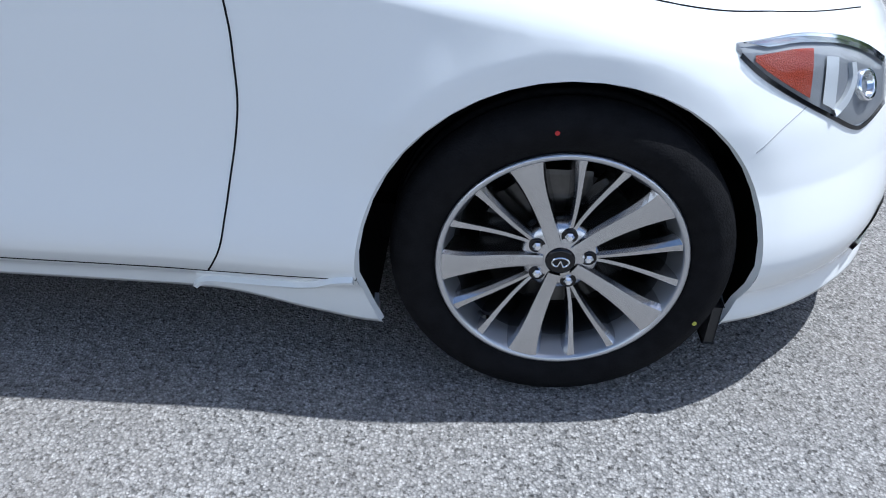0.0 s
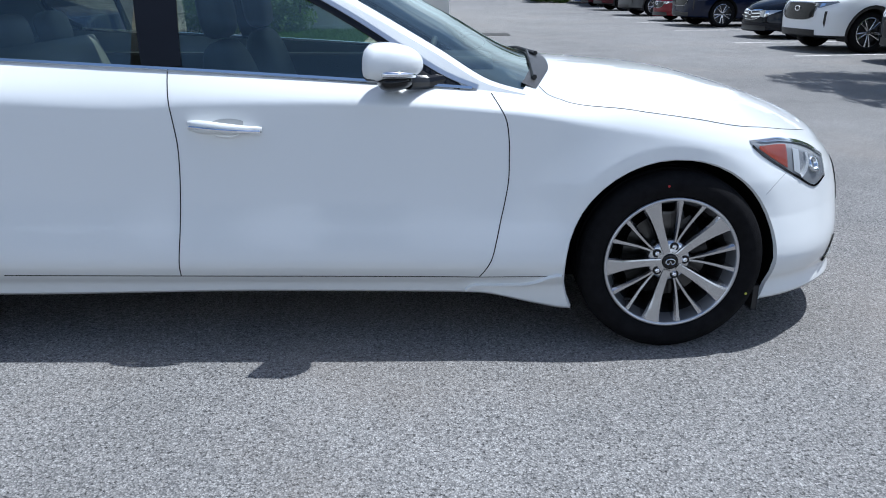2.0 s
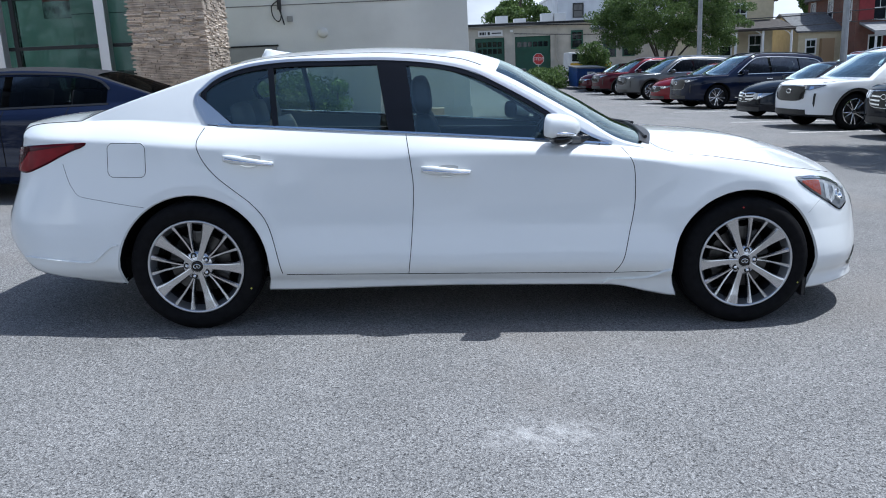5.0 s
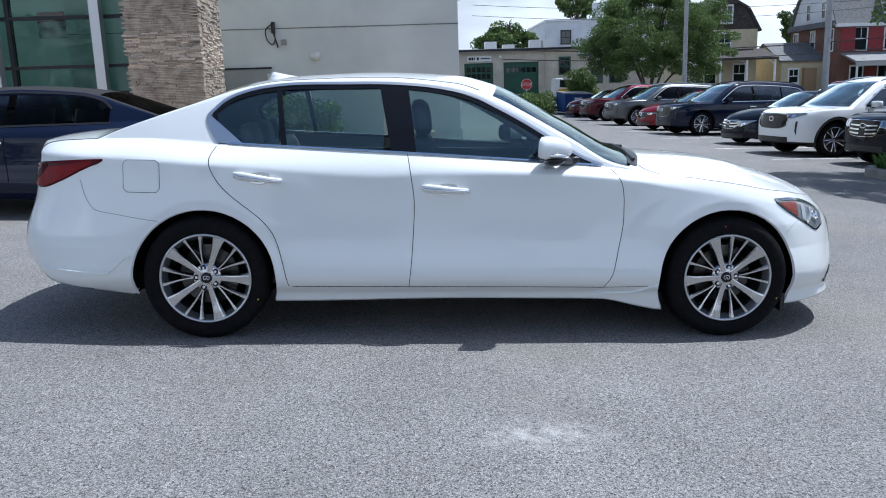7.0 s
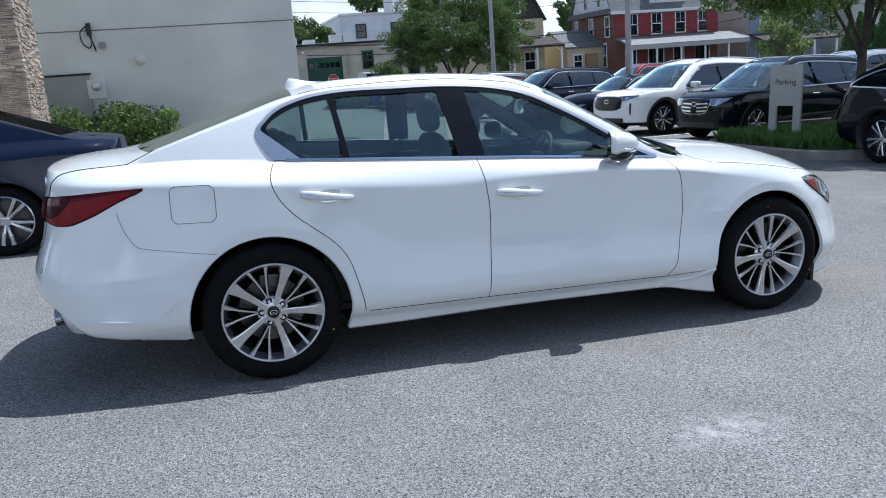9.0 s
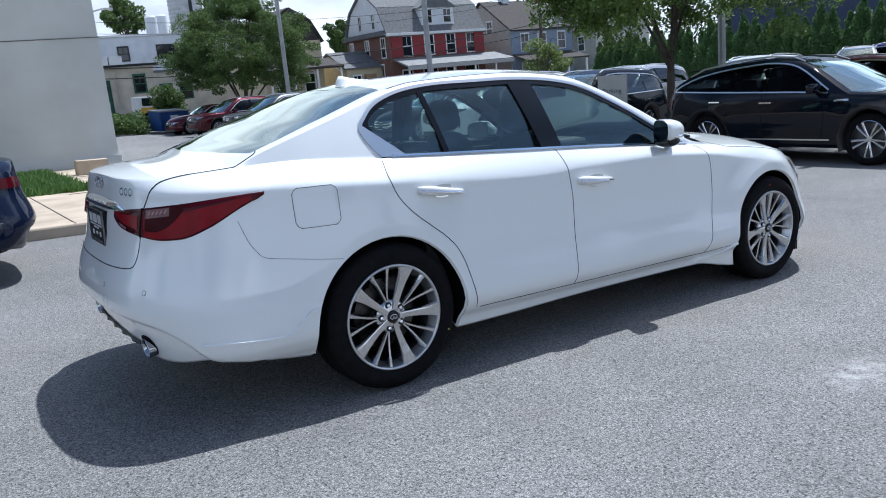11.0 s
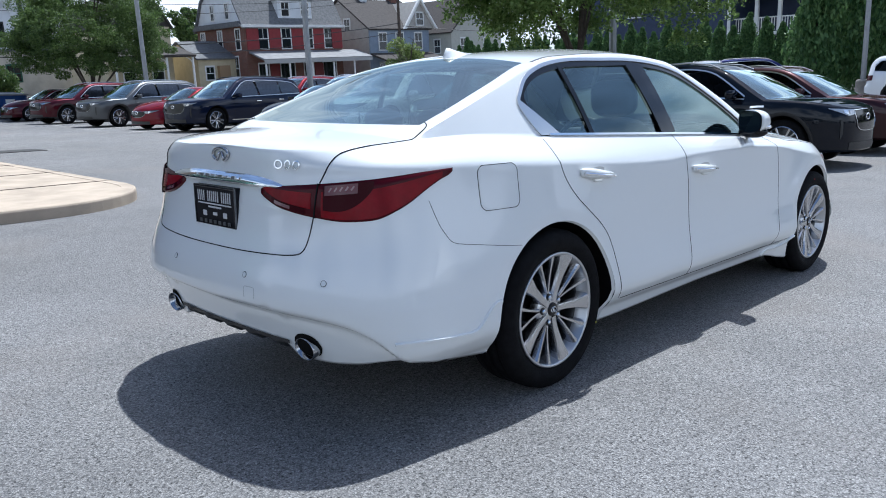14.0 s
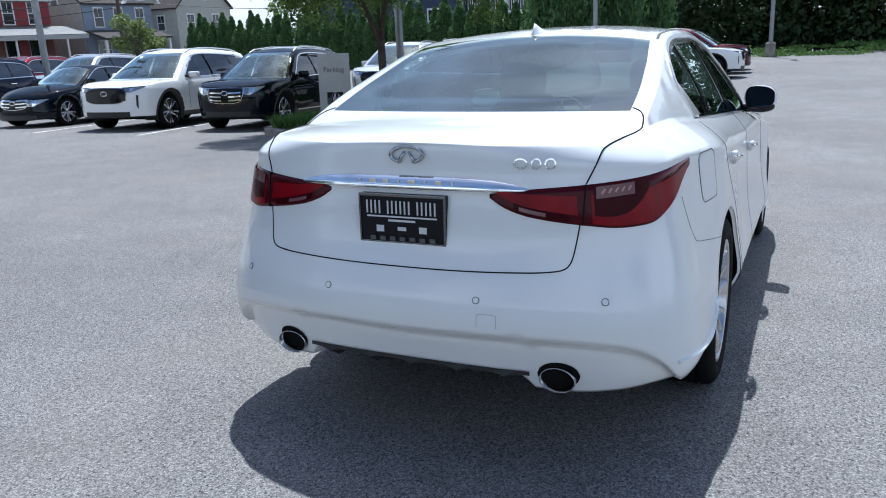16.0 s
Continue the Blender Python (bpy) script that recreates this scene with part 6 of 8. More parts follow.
    ribbon(ns, [(-gw, zt - 0.07), (-gw * 1.02, 0.5 * (zt + zl)), (-gw * 0.8, zl + 0.03), (0, zl), (gw * 0.8, zl + 0.03), (gw * 1.02, 0.5 * (zt + zl)), (gw, zt - 0.07)], 0.008, 0.012, rim_m, car, "grille_rim", Vector((1, 0, 0)), n=5)
    if grille == "bright":
        for sg in (1, -1):
            for k in range(3):
                ribbon(ns, [(sg * 0.09, zl + 0.06 + 0.075 * k), (sg * 0.24, zl + 0.065 + 0.075 * k), (sg * 0.38, zl + 0.08 + 0.07 * k)], 0.030, 0.014, M_CHROME, car, "grille_bar", Vector((1, 0, 0)), n=4)
    bm = bmesh.new()
    pz = 0.5 * (zt + zl) + 0.03
    px = s.nose(0, pz).x + 0.014
    tube(bm, [(px, 0.075 * math.cos(t), pz + 0.045 * math.sin(t)) for t in [i * math.pi / 8 for i in range(17)]], 0.010, 6, caps=False)
    part("emblem", bm, M_CHROME, car)
    patch(ns, -0.55, 0.55, lambda y: s.zbot(2.3) + 0.03, lambda y: s.zbot(2.3) + 0.14, 10, 2, 0.006, M_BLACKTRIM, car, "lower_intake", Vector((1, 0, 0)))
    bm = one_box((-1.95, -0.72, 0.22), (1.85, 0.72, 0.34), 0.03)
    part("underbody", bm, M_LINER, car)
    # dark cabin
    zb = s.ztop(0.0)
    bm = one_box((gx[0] + 0.5, -0.74, 0.4), (0.95, 0.74, zb - 0.12), 0.05)
    part("cabin_tub", bm, M_DASH, car)
    for x in (-0.15, -1.0):
        for y in (-0.38, 0.38):
            bm = one_box((-0.07, -0.24, 0.0), (0.07, 0.24, 0.36), 0.05, pose(x, y, zb - 0.14, 0, -12, 0))
            box(bm, (-0.05, -0.12, 0.38), (0.05, 0.12, 0.54), 0.04, pose(x, y, zb - 0.14, 0, -12, 0))
            part("seat", bm, M_SEAT, car)
    return car


C_WHITE = paint("white_suv", (0.78, 0.79, 0.80))
C_BLACK = paint("black", (0.003, 0.005, 0.010))
C_NAVY = paint("navy", (0.006, 0.010, 0.028))
C_GREY = paint("graphite", (0.09, 0.095, 0.10), 0.6, 0.35)
C_DKRED = paint("dark_red", (0.055, 0.004, 0.010), 0.3)
C_RED = paint("bright_red", (0.15, 0.006, 0.013), 0.2)
C_SILVER = paint("silver", (0.42, 0.43, 0.44), 0.7, 0.35)
C_MAROON = paint("maroon_brown", (0.030, 0.008, 0.010), 0.3)
C_BLUE = paint("deep_blue", (0.010, 0.014, 0.07), 0.2)
C_LTGREY = paint("light_grey", (0.55, 0.56, 0.57), 0.3)


def spot(x, y, yaw, sc=(1, 1, 1)):
    return pose(x, y, ground_z(x, y), 0, 0, yaw) @ Matrix.Diagonal((*sc, 1))


ROW = "cars nosed into the lot's west-facing row"
parked_car("sport_utility_car", SUV, C_BLACK, "black compact crossover with a bright barred grille", spot(10.45, 10.0, 188, (0.93, 0.93, 0.96)), ROW, cladding=M_BLACKTRIM, grille="bright")
parked_car("sport_utility_car", SUV, C_WHITE, "white three-row crossover with black grille", spot(10.15, 12.85, 188), ROW, cladding=M_BLACKTRIM)
parked_car("saloon_car", HERO, C_BLACK, "black saloon with a silver grille and wide lamps", spot(10.4, 16.3, 188, (0.98, 0.98, 1.0)), ROW, 0.335, kind="sedan", grille="bright")
parked_car("sport_utility_car", SUV, C_NAVY, "dark navy blue three-row crossover", spot(10.35, 21.3, 188), ROW)
parked_car("saloon_car", HERO, C_RED, "bright red sporty parked saloon", spot(10.4, 24.3, 188), ROW, 0.335, kind="sedan")
parked_car("sport_utility_car", SUV, C_GREY, "graphite grey metallic three-row crossover", spot(10.3, 28.4, 188), ROW, cladding=M_BLACKTRIM)
parked_car("sport_utility_car", SUV, C_DKRED, "dark red crossover with a bright hood", spot(10.4, 33.8, 188), ROW, cladding=M_BLACKTRIM)
parked_car("saloon_car", HERO, C_DKRED, "dark red saloon beside the blue dumpster", spot(10.6, 39.0, 188, (1, 1, 1.04)), ROW, 0.335, kind="sedan")
EAST = "cars parked along the planted island"
parked_car("sport_utility_car", COUPE, C_BLACK, "glossy black coupe-roofed crossover with bright window trim", spot(8.70, 3.22, -90, (0.915, 0.96, 0.95)), EAST, cladding=C_BLACK, grille="rimmed")
parked_car("sport_utility_car", COUPE, C_MAROON, "dark maroon crossover with bright window trim", spot(11.75, 3.35, -90, (0.915, 0.96, 0.94)), EAST, cladding=C_MAROON, grille="rimmed")
parked_car("sport_utility_car", SUV, C_WHITE, "white three-row crossover at the lot's far side", spot(26.1, 3.6, -90), EAST, cladding=M_BLACKTRIM)
parked_car("sport_utility_car", SUV, C_DKRED, "dark red crossover at the lot's far side", spot(29.0, 3.6, -90), EAST, cladding=M_BLACKTRIM)
parked_car("sport_utility_car", SUV, C_MAROON, "maroon crossover at the lot's far side", spot(31.4, 3.8, -90), EAST)
BACK = "cars in the second row"
for nm, sh, c, lb, x, y, yaw, kd in (
        ("sport_utility_car", SUV, C_LTGREY, "light grey crossover in the second row", 17.2, 10.2, 188, "suv"),
        ("sport_utility_car", SUV, C_SILVER, "silver crossover in the second row", 17.0, 14.6, 188, "suv"),
        ("saloon_car", HERO, C_WHITE, "white saloon in the second row", 17.2, 18.6, 188, "sedan"),
        ("sport_utility_car", SUV, C_SILVER, "silver crossover beside the light pole", 17.2, 23.5, 188, "suv"),
        ("sport_utility_car", SUV, C_RED, "red crossover in the second row", 18.2, 28.5, 188, "suv"),
        ("saloon_car", HERO, C_LTGREY, "pale saloon in the second row", 17.2, 33.0, 188, "sedan"),
        ("sport_utility_car", SUV, C_SILVER, "silver pickup-height car by the hedge", 31.0, 14.6, 200, "suv"),
        ("sport_utility_car", SUV, C_BLUE, "deep blue crossover by the hedge", 33.6, 13.0, -60, "suv"),
        ("sport_utility_car", SUV, C_BLACK, "black crossover at the far kerb", 40.5, -8.6, 180, "suv")):
    parked_car(nm, sh, c, lb, spot(x, y, yaw), BACK, 0.38 if kd == "suv" else 0.335, kind=kd, cladding=M_BLACKTRIM if kd == "suv" else None)
parked_car("convertible_car", HERO, C_NAVY, "dark navy two-door car with a black soft top", spot(-4.82, 4.06, 180, (1.0, 1.0, 0.935)), "", 0.335, kind="sedan", top=mat("black_canvas_top", (0.012, 0.012, 0.013), rough=0.9, bump=0.5, bump_scale=300))

# ---- stall lines ----
M_LINE = mat("worn_white_line_paint", (0.62, 0.61, 0.58), rough=0.75, vary=0.35, scale=6, second=(0.28, 0.27, 0.26), bump=0.3, bump_scale=120)
for y0 in (11.1, 14.2, 18.6, 22.7, 26.3, 31.0, 36.5):
    d = Vector((0.97, 0.22, 0))
    n_ = Vector((-0.22, 0.97, 0)) * 0.05
    vs, fs = [], []
    for i in range(9):
        p = Vector((7.2, y0, 0)) + d * (5.0 * i / 8)
        z = ground_z(p.x, p.y)
        for o in (-1, 1):
            q = p + n_ * o
            vs += [(q.x, q.y, z + 0.004), (q.x, q.y, z - 0.01)]
    for i in range(8):
        a = 4 * i
        fs += [(a, a + 4, a + 6, a + 2), (a, a + 1, a + 5, a + 4), (a + 2, a + 6, a + 7, a + 3)]
    tagged(mesh_ob("parking_line", vs, fs, M_LINE, smooth=False), "worn white stall line painted on asphalt", "road marking", "stall lines", "structure")

# ---- raised pads and island ----
M_CONC = mat("tan_concrete", (0.50, 0.41, 0.31), rough=0.85, vary=0.22, scale=2.5, bump=0.35, bump_scale=90, fine=0.25)
M_CONCGREY = mat("grey_concrete", (0.30, 0.28, 0.25), rough=0.88, vary=0.3, scale=3, bump=0.4, bump_scale=80, fine=0.3)


def slab(name, outline, z0, z1, material, label, kerb=0.0, kerb_mat=None):
    """A raised slab over an outline, rounded at its upper edge."""
    n = len(outline)
    c = Vector((sum(p[0] for p in outline) / n, sum(p[1] for p in outline) / n, 0))
    rings = []
    for ins, z in ((0, z0 - 0.1), (0, z1 - 0.025), (0.008, z1 - 0.008), (0.025, z1)):
        ring = []
        for i, p in enumerate(outline):
            a, b = Vector(outline[i - 1]), Vector(outline[(i + 1) % n])
            t = (b - a).normalized()
            ring.append((p[0] - t.y * ins, p[1] + t.x * ins, z))
        rings.append(ring)
    vs = [v for r in rings for v in r]
    fs = [(k * n + i, k * n + (i + 1) % n, (k + 1) * n + (i + 1) % n, (k + 1) * n + i) for k in range(3) for i in range(n)]
    if kerb:
        base = len(vs)
        for i, p in enumerate(outline):
            a, b = Vector(outline[i - 1]), Vector(outline[(i + 1) % n])
            t = (b - a).normalized()
            vs.append((p[0] - t.y * kerb, p[1] + t.x * kerb, z1))
        fs += [(3 * n + i, 3 * n + (i + 1) % n, base + (i + 1) % n, base + i) for i in range(n)]
        ob = mesh_ob(name, vs, fs, kerb_mat or material, smooth=False)
        return ob, [vs[base + i] for i in range(n)]
    fs.append(tuple(3 * n + i for i in range(n)))
    return mesh_ob(name, vs, fs, material, smooth=False), None


def arc(cx, cy, r, a0, a1, n=8):
    return [(cx + r * math.cos(radians(a0 + (a1 - a0) * i / n)), cy + r * math.sin(radians(a0 + (a1 - a0) * i / n))) for i in range(n + 1)]


pad = [(-14.0, 5.70)] + arc(-1.22, 7.2, 1.5, -90, 0, 14) + [(0.29, 9.0), (0.30, 12.0), (0.30, 15.9), (-14.0, 15.9)]
kob, inner = slab("pavement_kerb", pad, 0, 0.135, M_CONC, "", 0.17, M_CONC)
tagged(kob, "tan concrete kerb with a rounded corner", "kerb", kind="structure")
ob = mesh_ob("pavement", [(x, y, 0.131) for x, y, z in inner] + [(x, y, 0.0) for x, y, z in inner], [tuple(range(len(inner)))] + [(i, (i + 1) % len(inner), len(inner) + (i + 1) % len(inner), len(inner) + i) for i in range(len(inner))], M_CONC, smooth=False)
tagged(ob, "sunlit tan concrete walk beside the building", "pavement", kind="structure")
M_JOINT = mat("joint_dirt", (0.10, 0.085, 0.07), rough=0.95)
bm = bmesh.new()
for x in (-1.7, -3.6, -5.5, -7.4):
    box(bm, (x, 5.72, 0.1), (x + 0.012, 9.6, 0.1385))
for y in (7.6, 9.4, 11.2, 13.0):
    box(bm, (-1.17, y, 0.1), (0.28, y + 0.012, 0.1385))
tagged(part("pavement_joints", bm, M_JOINT), "dark expansion joints in the concrete walk", "pavement", kind="structure")
isl = arc(12.4, 6.75, 1.75, -90, 90, 10) + arc(8.2, 7.55, 0.95, 90, 180, 8) + arc(8.2, 5.95, 0.95, 180, 270, 8)
kob, inner = slab("island_kerb", isl, 0, 0.15, M_CONCGREY, "", 0.16, M_CONCGREY)
tagged(kob, "grey concrete kerb of a planted island", "kerb", kind="structure")
M_SOIL = mat("island_soil", (0.06, 0.075, 0.03), rough=0.95, vary=0.4, scale=6)
ob = mesh_ob("island_bed", [(x, y, 0.16) for x, y, z in inner], [tuple(range(len(inner)))], M_SOIL, smooth=False)
tagged(ob, "planted bed of the island", "ground", kind="structure")

# ---- foliage ----


def leaf_mat(name, c1, c2, trans=0.35):
    if name in MATS:
        return MATS[name]
    m = bpy.data.materials.new(name)
    m.use_nodes = True
    nt = m.node_tree
    b = nt.nodes["Principled BSDF"]
    b.inputs["Roughness"].default_value = 0.55
    b.inputs["Specular IOR Level"].default_value = 0.3
    ge = nt.nodes.new("ShaderNodeNewGeometry")
    rp = nt.nodes.new("ShaderNodeValToRGB")
    rp.color_ramp.elements[0].color, rp.color_ramp.elements[1].color = (*c1, 1), (*c2, 1)
    nt.links.new(ge.outputs["Random Per Island"], rp.inputs["Fac"])
    nt.links.new(rp.outputs["Color"], b.inputs["Base Color"])
    tr = nt.nodes.new("ShaderNodeBsdfTranslucent")
    nt.links.new(rp.outputs["Color"], tr.inputs["Color"])
    mx = nt.nodes.new("ShaderNodeMixShader")
    mx.inputs["Fac"].default_value = trans
    out = nt.nodes["Material Output"]
    nt.links.new(b.outputs["BSDF"], mx.inputs[1])
    nt.links.new(tr.outputs["BSDF"], mx.inputs[2])
    nt.links.new(mx.outputs["Shader"], out.inputs["Surface"])
    MATS[name] = m
    return m


M_LEAF = leaf_mat("tree_leaves", (0.038, 0.074, 0.020), (0.145, 0.215, 0.062), 0.35)
M_LEAFLIGHT = leaf_mat("locust_leaflets", (0.085, 0.155, 0.035), (0.25, 0.35, 0.11), 0.45)
M_LEAFDARK = leaf_mat("evergreen_leaves", (0.040, 0.100, 0.034), (0.145, 0.245, 0.085), 0.35)
# woods' leaf colour darkened for the self-shadow that the clumps lack
M_LEAFWOODSHADE = leaf_mat("wood_leaves", (0.010, 0.024, 0.008), (0.045, 0.080, 0.025), 0.2)
M_GRASS = leaf_mat("grass_blades", (0.045, 0.11, 0.02), (0.13, 0.22, 0.06), 0.3)
M_BARK = mat("grey_brown_bark", (0.075, 0.060, 0.048), rough=0.95, vary=0.4, scale=14, bump=0.8, bump_scale=40)


def leaves(name, clumps, per, size, material, parent=None, seed=1, drop=0.0, aspect=0.5, kind="", flat=0.0, squash=0.75):
    """Many small leaves round clump centres (x, y, z, radius): real quads, each folded into the crown at its own angle."""
    rg = np.random.default_rng(seed)
    pos = []
    for cx, cy, cz, r in clumps:
        v = rg.normal(size=(per, 3))
        v /= np.linalg.norm(v, axis=1)[:, None]
        rad = r * rg.uniform(0.35, 1.0, per) ** 0.6
        p = v * rad[:, None]
        p[:, 2] *= squash
        if drop:
            p[:, 2] -= drop * (np.linalg.norm(p[:, :2], axis=1) / r) ** 2
        pos.append(p + np.array([cx, cy, cz]))
    pos = np.concatenate(pos)
    n = len(pos)
    a = rg.normal(size=(n, 3))
    a[:, 2] -= flat
    a /= np.linalg.norm(a, axis=1)[:, None]
    b = np.cross(a, rg.normal(size=(n, 3)))
    b /= np.linalg.norm(b, axis=1)[:, None]
    sz = size * rg.uniform(0.55, 1.3, n)[:, None]
    h, w_ = a * sz, b * sz * aspect
    vs = np.stack([pos - h * 0.5, pos + w_ * 0.5, pos + h * 0.5, pos - w_ * 0.5], axis=1).reshape(-1, 3)
    me = bpy.data.meshes.new(name)
    me.vertices.add(4 * n)
    me.vertices.foreach_set("co", vs.ravel())
    me.loops.add(4 * n)
    me.loops.foreach_set("vertex_index", np.arange(4 * n))
    me.polygons.add(n)
    me.polygons.foreach_set("loop_start", np.arange(0, 4 * n, 4))
    me.update(calc_edges=True)
    me.materials.append(material)
    ob = new(name, me)
    ob.parent = parent
    if kind:
        tagged(ob, kind=kind)
    return ob


def far_ground(x, y):
    return ground_z(min(x, 50), min(y, 56))


def tree(label, x, y, height, spread, base, trunk_r, seed, clumps=26, per=420, leaf=0.14, material=None, droop=0.0, squash=0.7, name="tree", clump_r=(0.20, 0.36), taper=0.0):
    """A tapered trunk that forks into limbs, with leafy clumps at and round the limbs' ends."""
    rg = random.Random(seed)
    t = thing(name, label, "tree", pose(x, y, far_ground(x, y) - 0.05))
    bm = bmesh.new()
    fork = base * 0.95
    lean = (rg.uniform(-0.1, 0.1), rg.uniform(-0.1, 0.1))
    tube(bm, [(0, 0, 0), (lean[0] * 0.5, lean[1] * 0.5, fork * 0.5), (lean[0], lean[1], fork)], [trunk_r * 1.25, trunk_r, trunk_r * 0.85], 10)
    part("trunk", bm, M_BARK, t, smooth=True)
    ends = []
    for i in range(9):
        a = i * 2 * math.pi / 9 + rg.uniform(-0.3, 0.3)
        out = spread * rg.uniform(0.45, 0.8)
        top = base + (height - base) * rg.uniform(0.35, 0.85)
        if i >= 7:
            out, top = spread * 0.2, height * 0.9
        p0 = Vector((lean[0], lean[1], fork * rg.uniform(0.8, 1.0)))
        p2 = Vector((out * math.cos(a), out * math.sin(a), top))
        p1 = p0.lerp(p2, 0.45) + Vector((0, 0, (top - fork) * 0.18))
        pts = smooth_line([p0, p1, p2], 5)
        limbs = bmesh.new()
        tube(limbs, pts, [trunk_r * 0.45 * (1 - 0.8 * k / (len(pts) - 1)) for k in range(len(pts))], 6)
        ends += [p1, p1.lerp(p2, 0.6), p2]
        for k in range(3):
            q = p1.lerp(p2, rg.uniform(0.2, 0.9))
            e = q + Vector((rg.uniform(-1, 1), rg.uniform(-1, 1), rg.uniform(-0.3, 0.6))) * spread * 0.28
            tube(limbs, [q, q.lerp(e, 0.5) + Vector((0, 0, 0.1)), e], [trunk_r * 0.22, trunk_r * 0.15, trunk_r * 0.06], 5)
            ends.append(e)
        part("limb", limbs, M_BARK, t, smooth=True)
    cl = []
    mid_z, half = 0.5 * (base + height), 0.5 * (height - base)
    for i in range(clumps):
        if i < len(ends):
            e = ends[i]
        else:
            # mostly towards the outside of the crown, in lobes of their own
            a = rg.uniform(0, 2 * math.pi)
            el = math.asin(rg.uniform(-0.75, 1.0))
            lobe = 0.90 + 0.11 * math.sin(3 * a + seed) + 0.09 * math.sin(5 * a + 2 * el + 1.7 * seed)
            lobe *= 1 - taper * max(math.sin(el), 0)
            rr = lobe * rg.uniform(0.45, 1.0) ** 0.5
            e = Vector((spread * rr * math.cos(a) * math.cos(el), spread * rr * math.sin(a) * math.cos(el), mid_z + half * min(rr / (1 - taper * max(math.sin(el), 0)), 1.05) * math.sin(el)))
        cl.append((e.x, e.y, e.z, spread * rg.uniform(*clump_r)))
    leaves("crown", cl, per, leaf, material or M_LEAF, t, seed, droop, squash=squash)
    return t


tree("honey locust with a broad feathery crown on the island", 9.6, 6.75, 6.0, 3.1, 1.9, 0.085, 5, clumps=240, per=430, leaf=0.085, material=M_LEAFLIGHT, droop=0.45, squash=0.45, clump_r=(0.10, 0.18))
tree("round leafy street tree behind the parked cars", 13.6, 40.8, 8.0, 4.6, 1.0, 0.16, 8, clumps=330, per=380, leaf=0.115, squash=0.6, clump_r=(0.08, 0.15), taper=0.35)
tree("young light green tree before the grey houses", 36.0, 40.0, 4.6, 2.3, 1.2, 0.08, 9, clumps=22, per=170, leaf=0.22, material=leaf_mat("young_leaves", (0.12, 0.17, 0.05), (0.24, 0.30, 0.10)))
tree("leafy tree beyond the white building", 19.6, 92.0, 14.8, 2.9, 8.5, 0.25, 12, clumps=40, per=160, leaf=0.35)
tree("dark tree between the houses", 46.7, 92.0, 11.0, 2.5, 4.5, 0.25, 13, clumps=44, per=170, leaf=0.4)
tree("dark tree behind the garage", 9.0, 74.0, 8.0, 3.0, 3.5, 0.25, 14, clumps=40, per=200, leaf=0.35)


def arborvitae(label, x, y, h, r, seed):
    t = thing("arborvitae", label, "tree", pose(x, y, ground_z(x, y) - 0.05), "arborvitae hedge")
    part("trunk", tube(bmesh.new(), [(0, 0, 0), (0, 0, h * 0.5)], [0.08, 0.04], 6), M_BARK, t)
    rg = random.Random(seed)
    cl = []
    for k in range(16):
        f_ = k / 15
        rr = r * (1.0 - f_) ** 0.55 * (0.85 + 0.25 * rg.random())
        a = rg.uniform(0, 6.28)
        cl.append((rr * 0.25 * math.cos(a), rr * 0.25 * math.sin(a), 0.3 + (h - 0.5) * f_, max(rr, 0.12)))
    leaves("crown", cl, 620, 0.14, M_LEAFDARK, t, seed, aspect=0.55, flat=-1.5, squash=1.1)
    return t


proto = [arborvitae("tall dark green arborvitae in a hedge row", 38.0 + 0.16 * i, 11.5 + 0.92 * i, 3.65 + 0.32 * (i % 3), 0.86, 20 + i) for i in range(3)]
rgx = random.Random(4)
for i in range(3, 34):
    x, y = 38.0 + 0.16 * i + rgx.uniform(-0.2, 0.2), 11.5 + 0.92 * i + rgx.uniform(-0.12, 0.12)
    copy_thing(proto[i % 3], pose(x, y, ground_z(x, y) - 0.05, 0, 0, rgx.uniform(0, 360)))
for x, y, sc in ((34.4, 11.0, 2.2), (35.6, 9.4, 2.2), (37.0, 8.0, 2.4), (38.8, 6.8, 2.1)):
    copy_thing(proto[(int(x)) % 3], pose(x, y, ground_z(x, y) - 0.05, 0, 0, x * 40)).scale = (1.5, 1.5, sc)

# far woods: nobody could count them
rgw = random.Random(11)
cl = []
for i in range(150):
    a = rgw.uniform(0, 1)
    if i < 80:
        x, y = 56 + rgw.uniform(-4, 8), -34 + 58 * a
        hgt = rgw.uniform(4, 11)
    elif i < 110:
        x, y = 50 + rgw.uniform(0, 8), 24 + 14 * a
        hgt = rgw.uniform(3, 6)
    else:
        x, y = -60 + 130 * a, -58 + rgw.uniform(-5, 5)
        hgt = rgw.uniform(3, 9)
    for k in range(3):
        cl.append((x + rgw.uniform(-1, 1), y + rgw.uniform(-1, 1), ground_z(min(x, 60), max(y, 0)) + hgt * (0.15 + 0.36 * k), rgw.uniform(1.8, 3.0)))
for i in range(40):
    x, y = -62 + rgw.uniform(-4, 4), -56 + 2.6 * i
    for k in range(3):
        cl.append((x + rgw.uniform(-1, 1), y + rgw.uniform(-1, 1), 1.2 + 3.2 * k, rgw.uniform(2.4, 3.4)))
tagged(leaves("woods", cl, 440, 0.48, M_LEAFWOODSHADE, None, 31), "dark leafy woods beyond the lot", "woods", kind="stuff")
cl = []
for i in range(150):
    gx_ = rgw.uniform(-0.5, 6)
    cl.append((44.5 + gx_, -26 + 0.24 * i, ground_z(45, 0) + 0.02 + 0.11 * max(gx_, 0), 0.8))
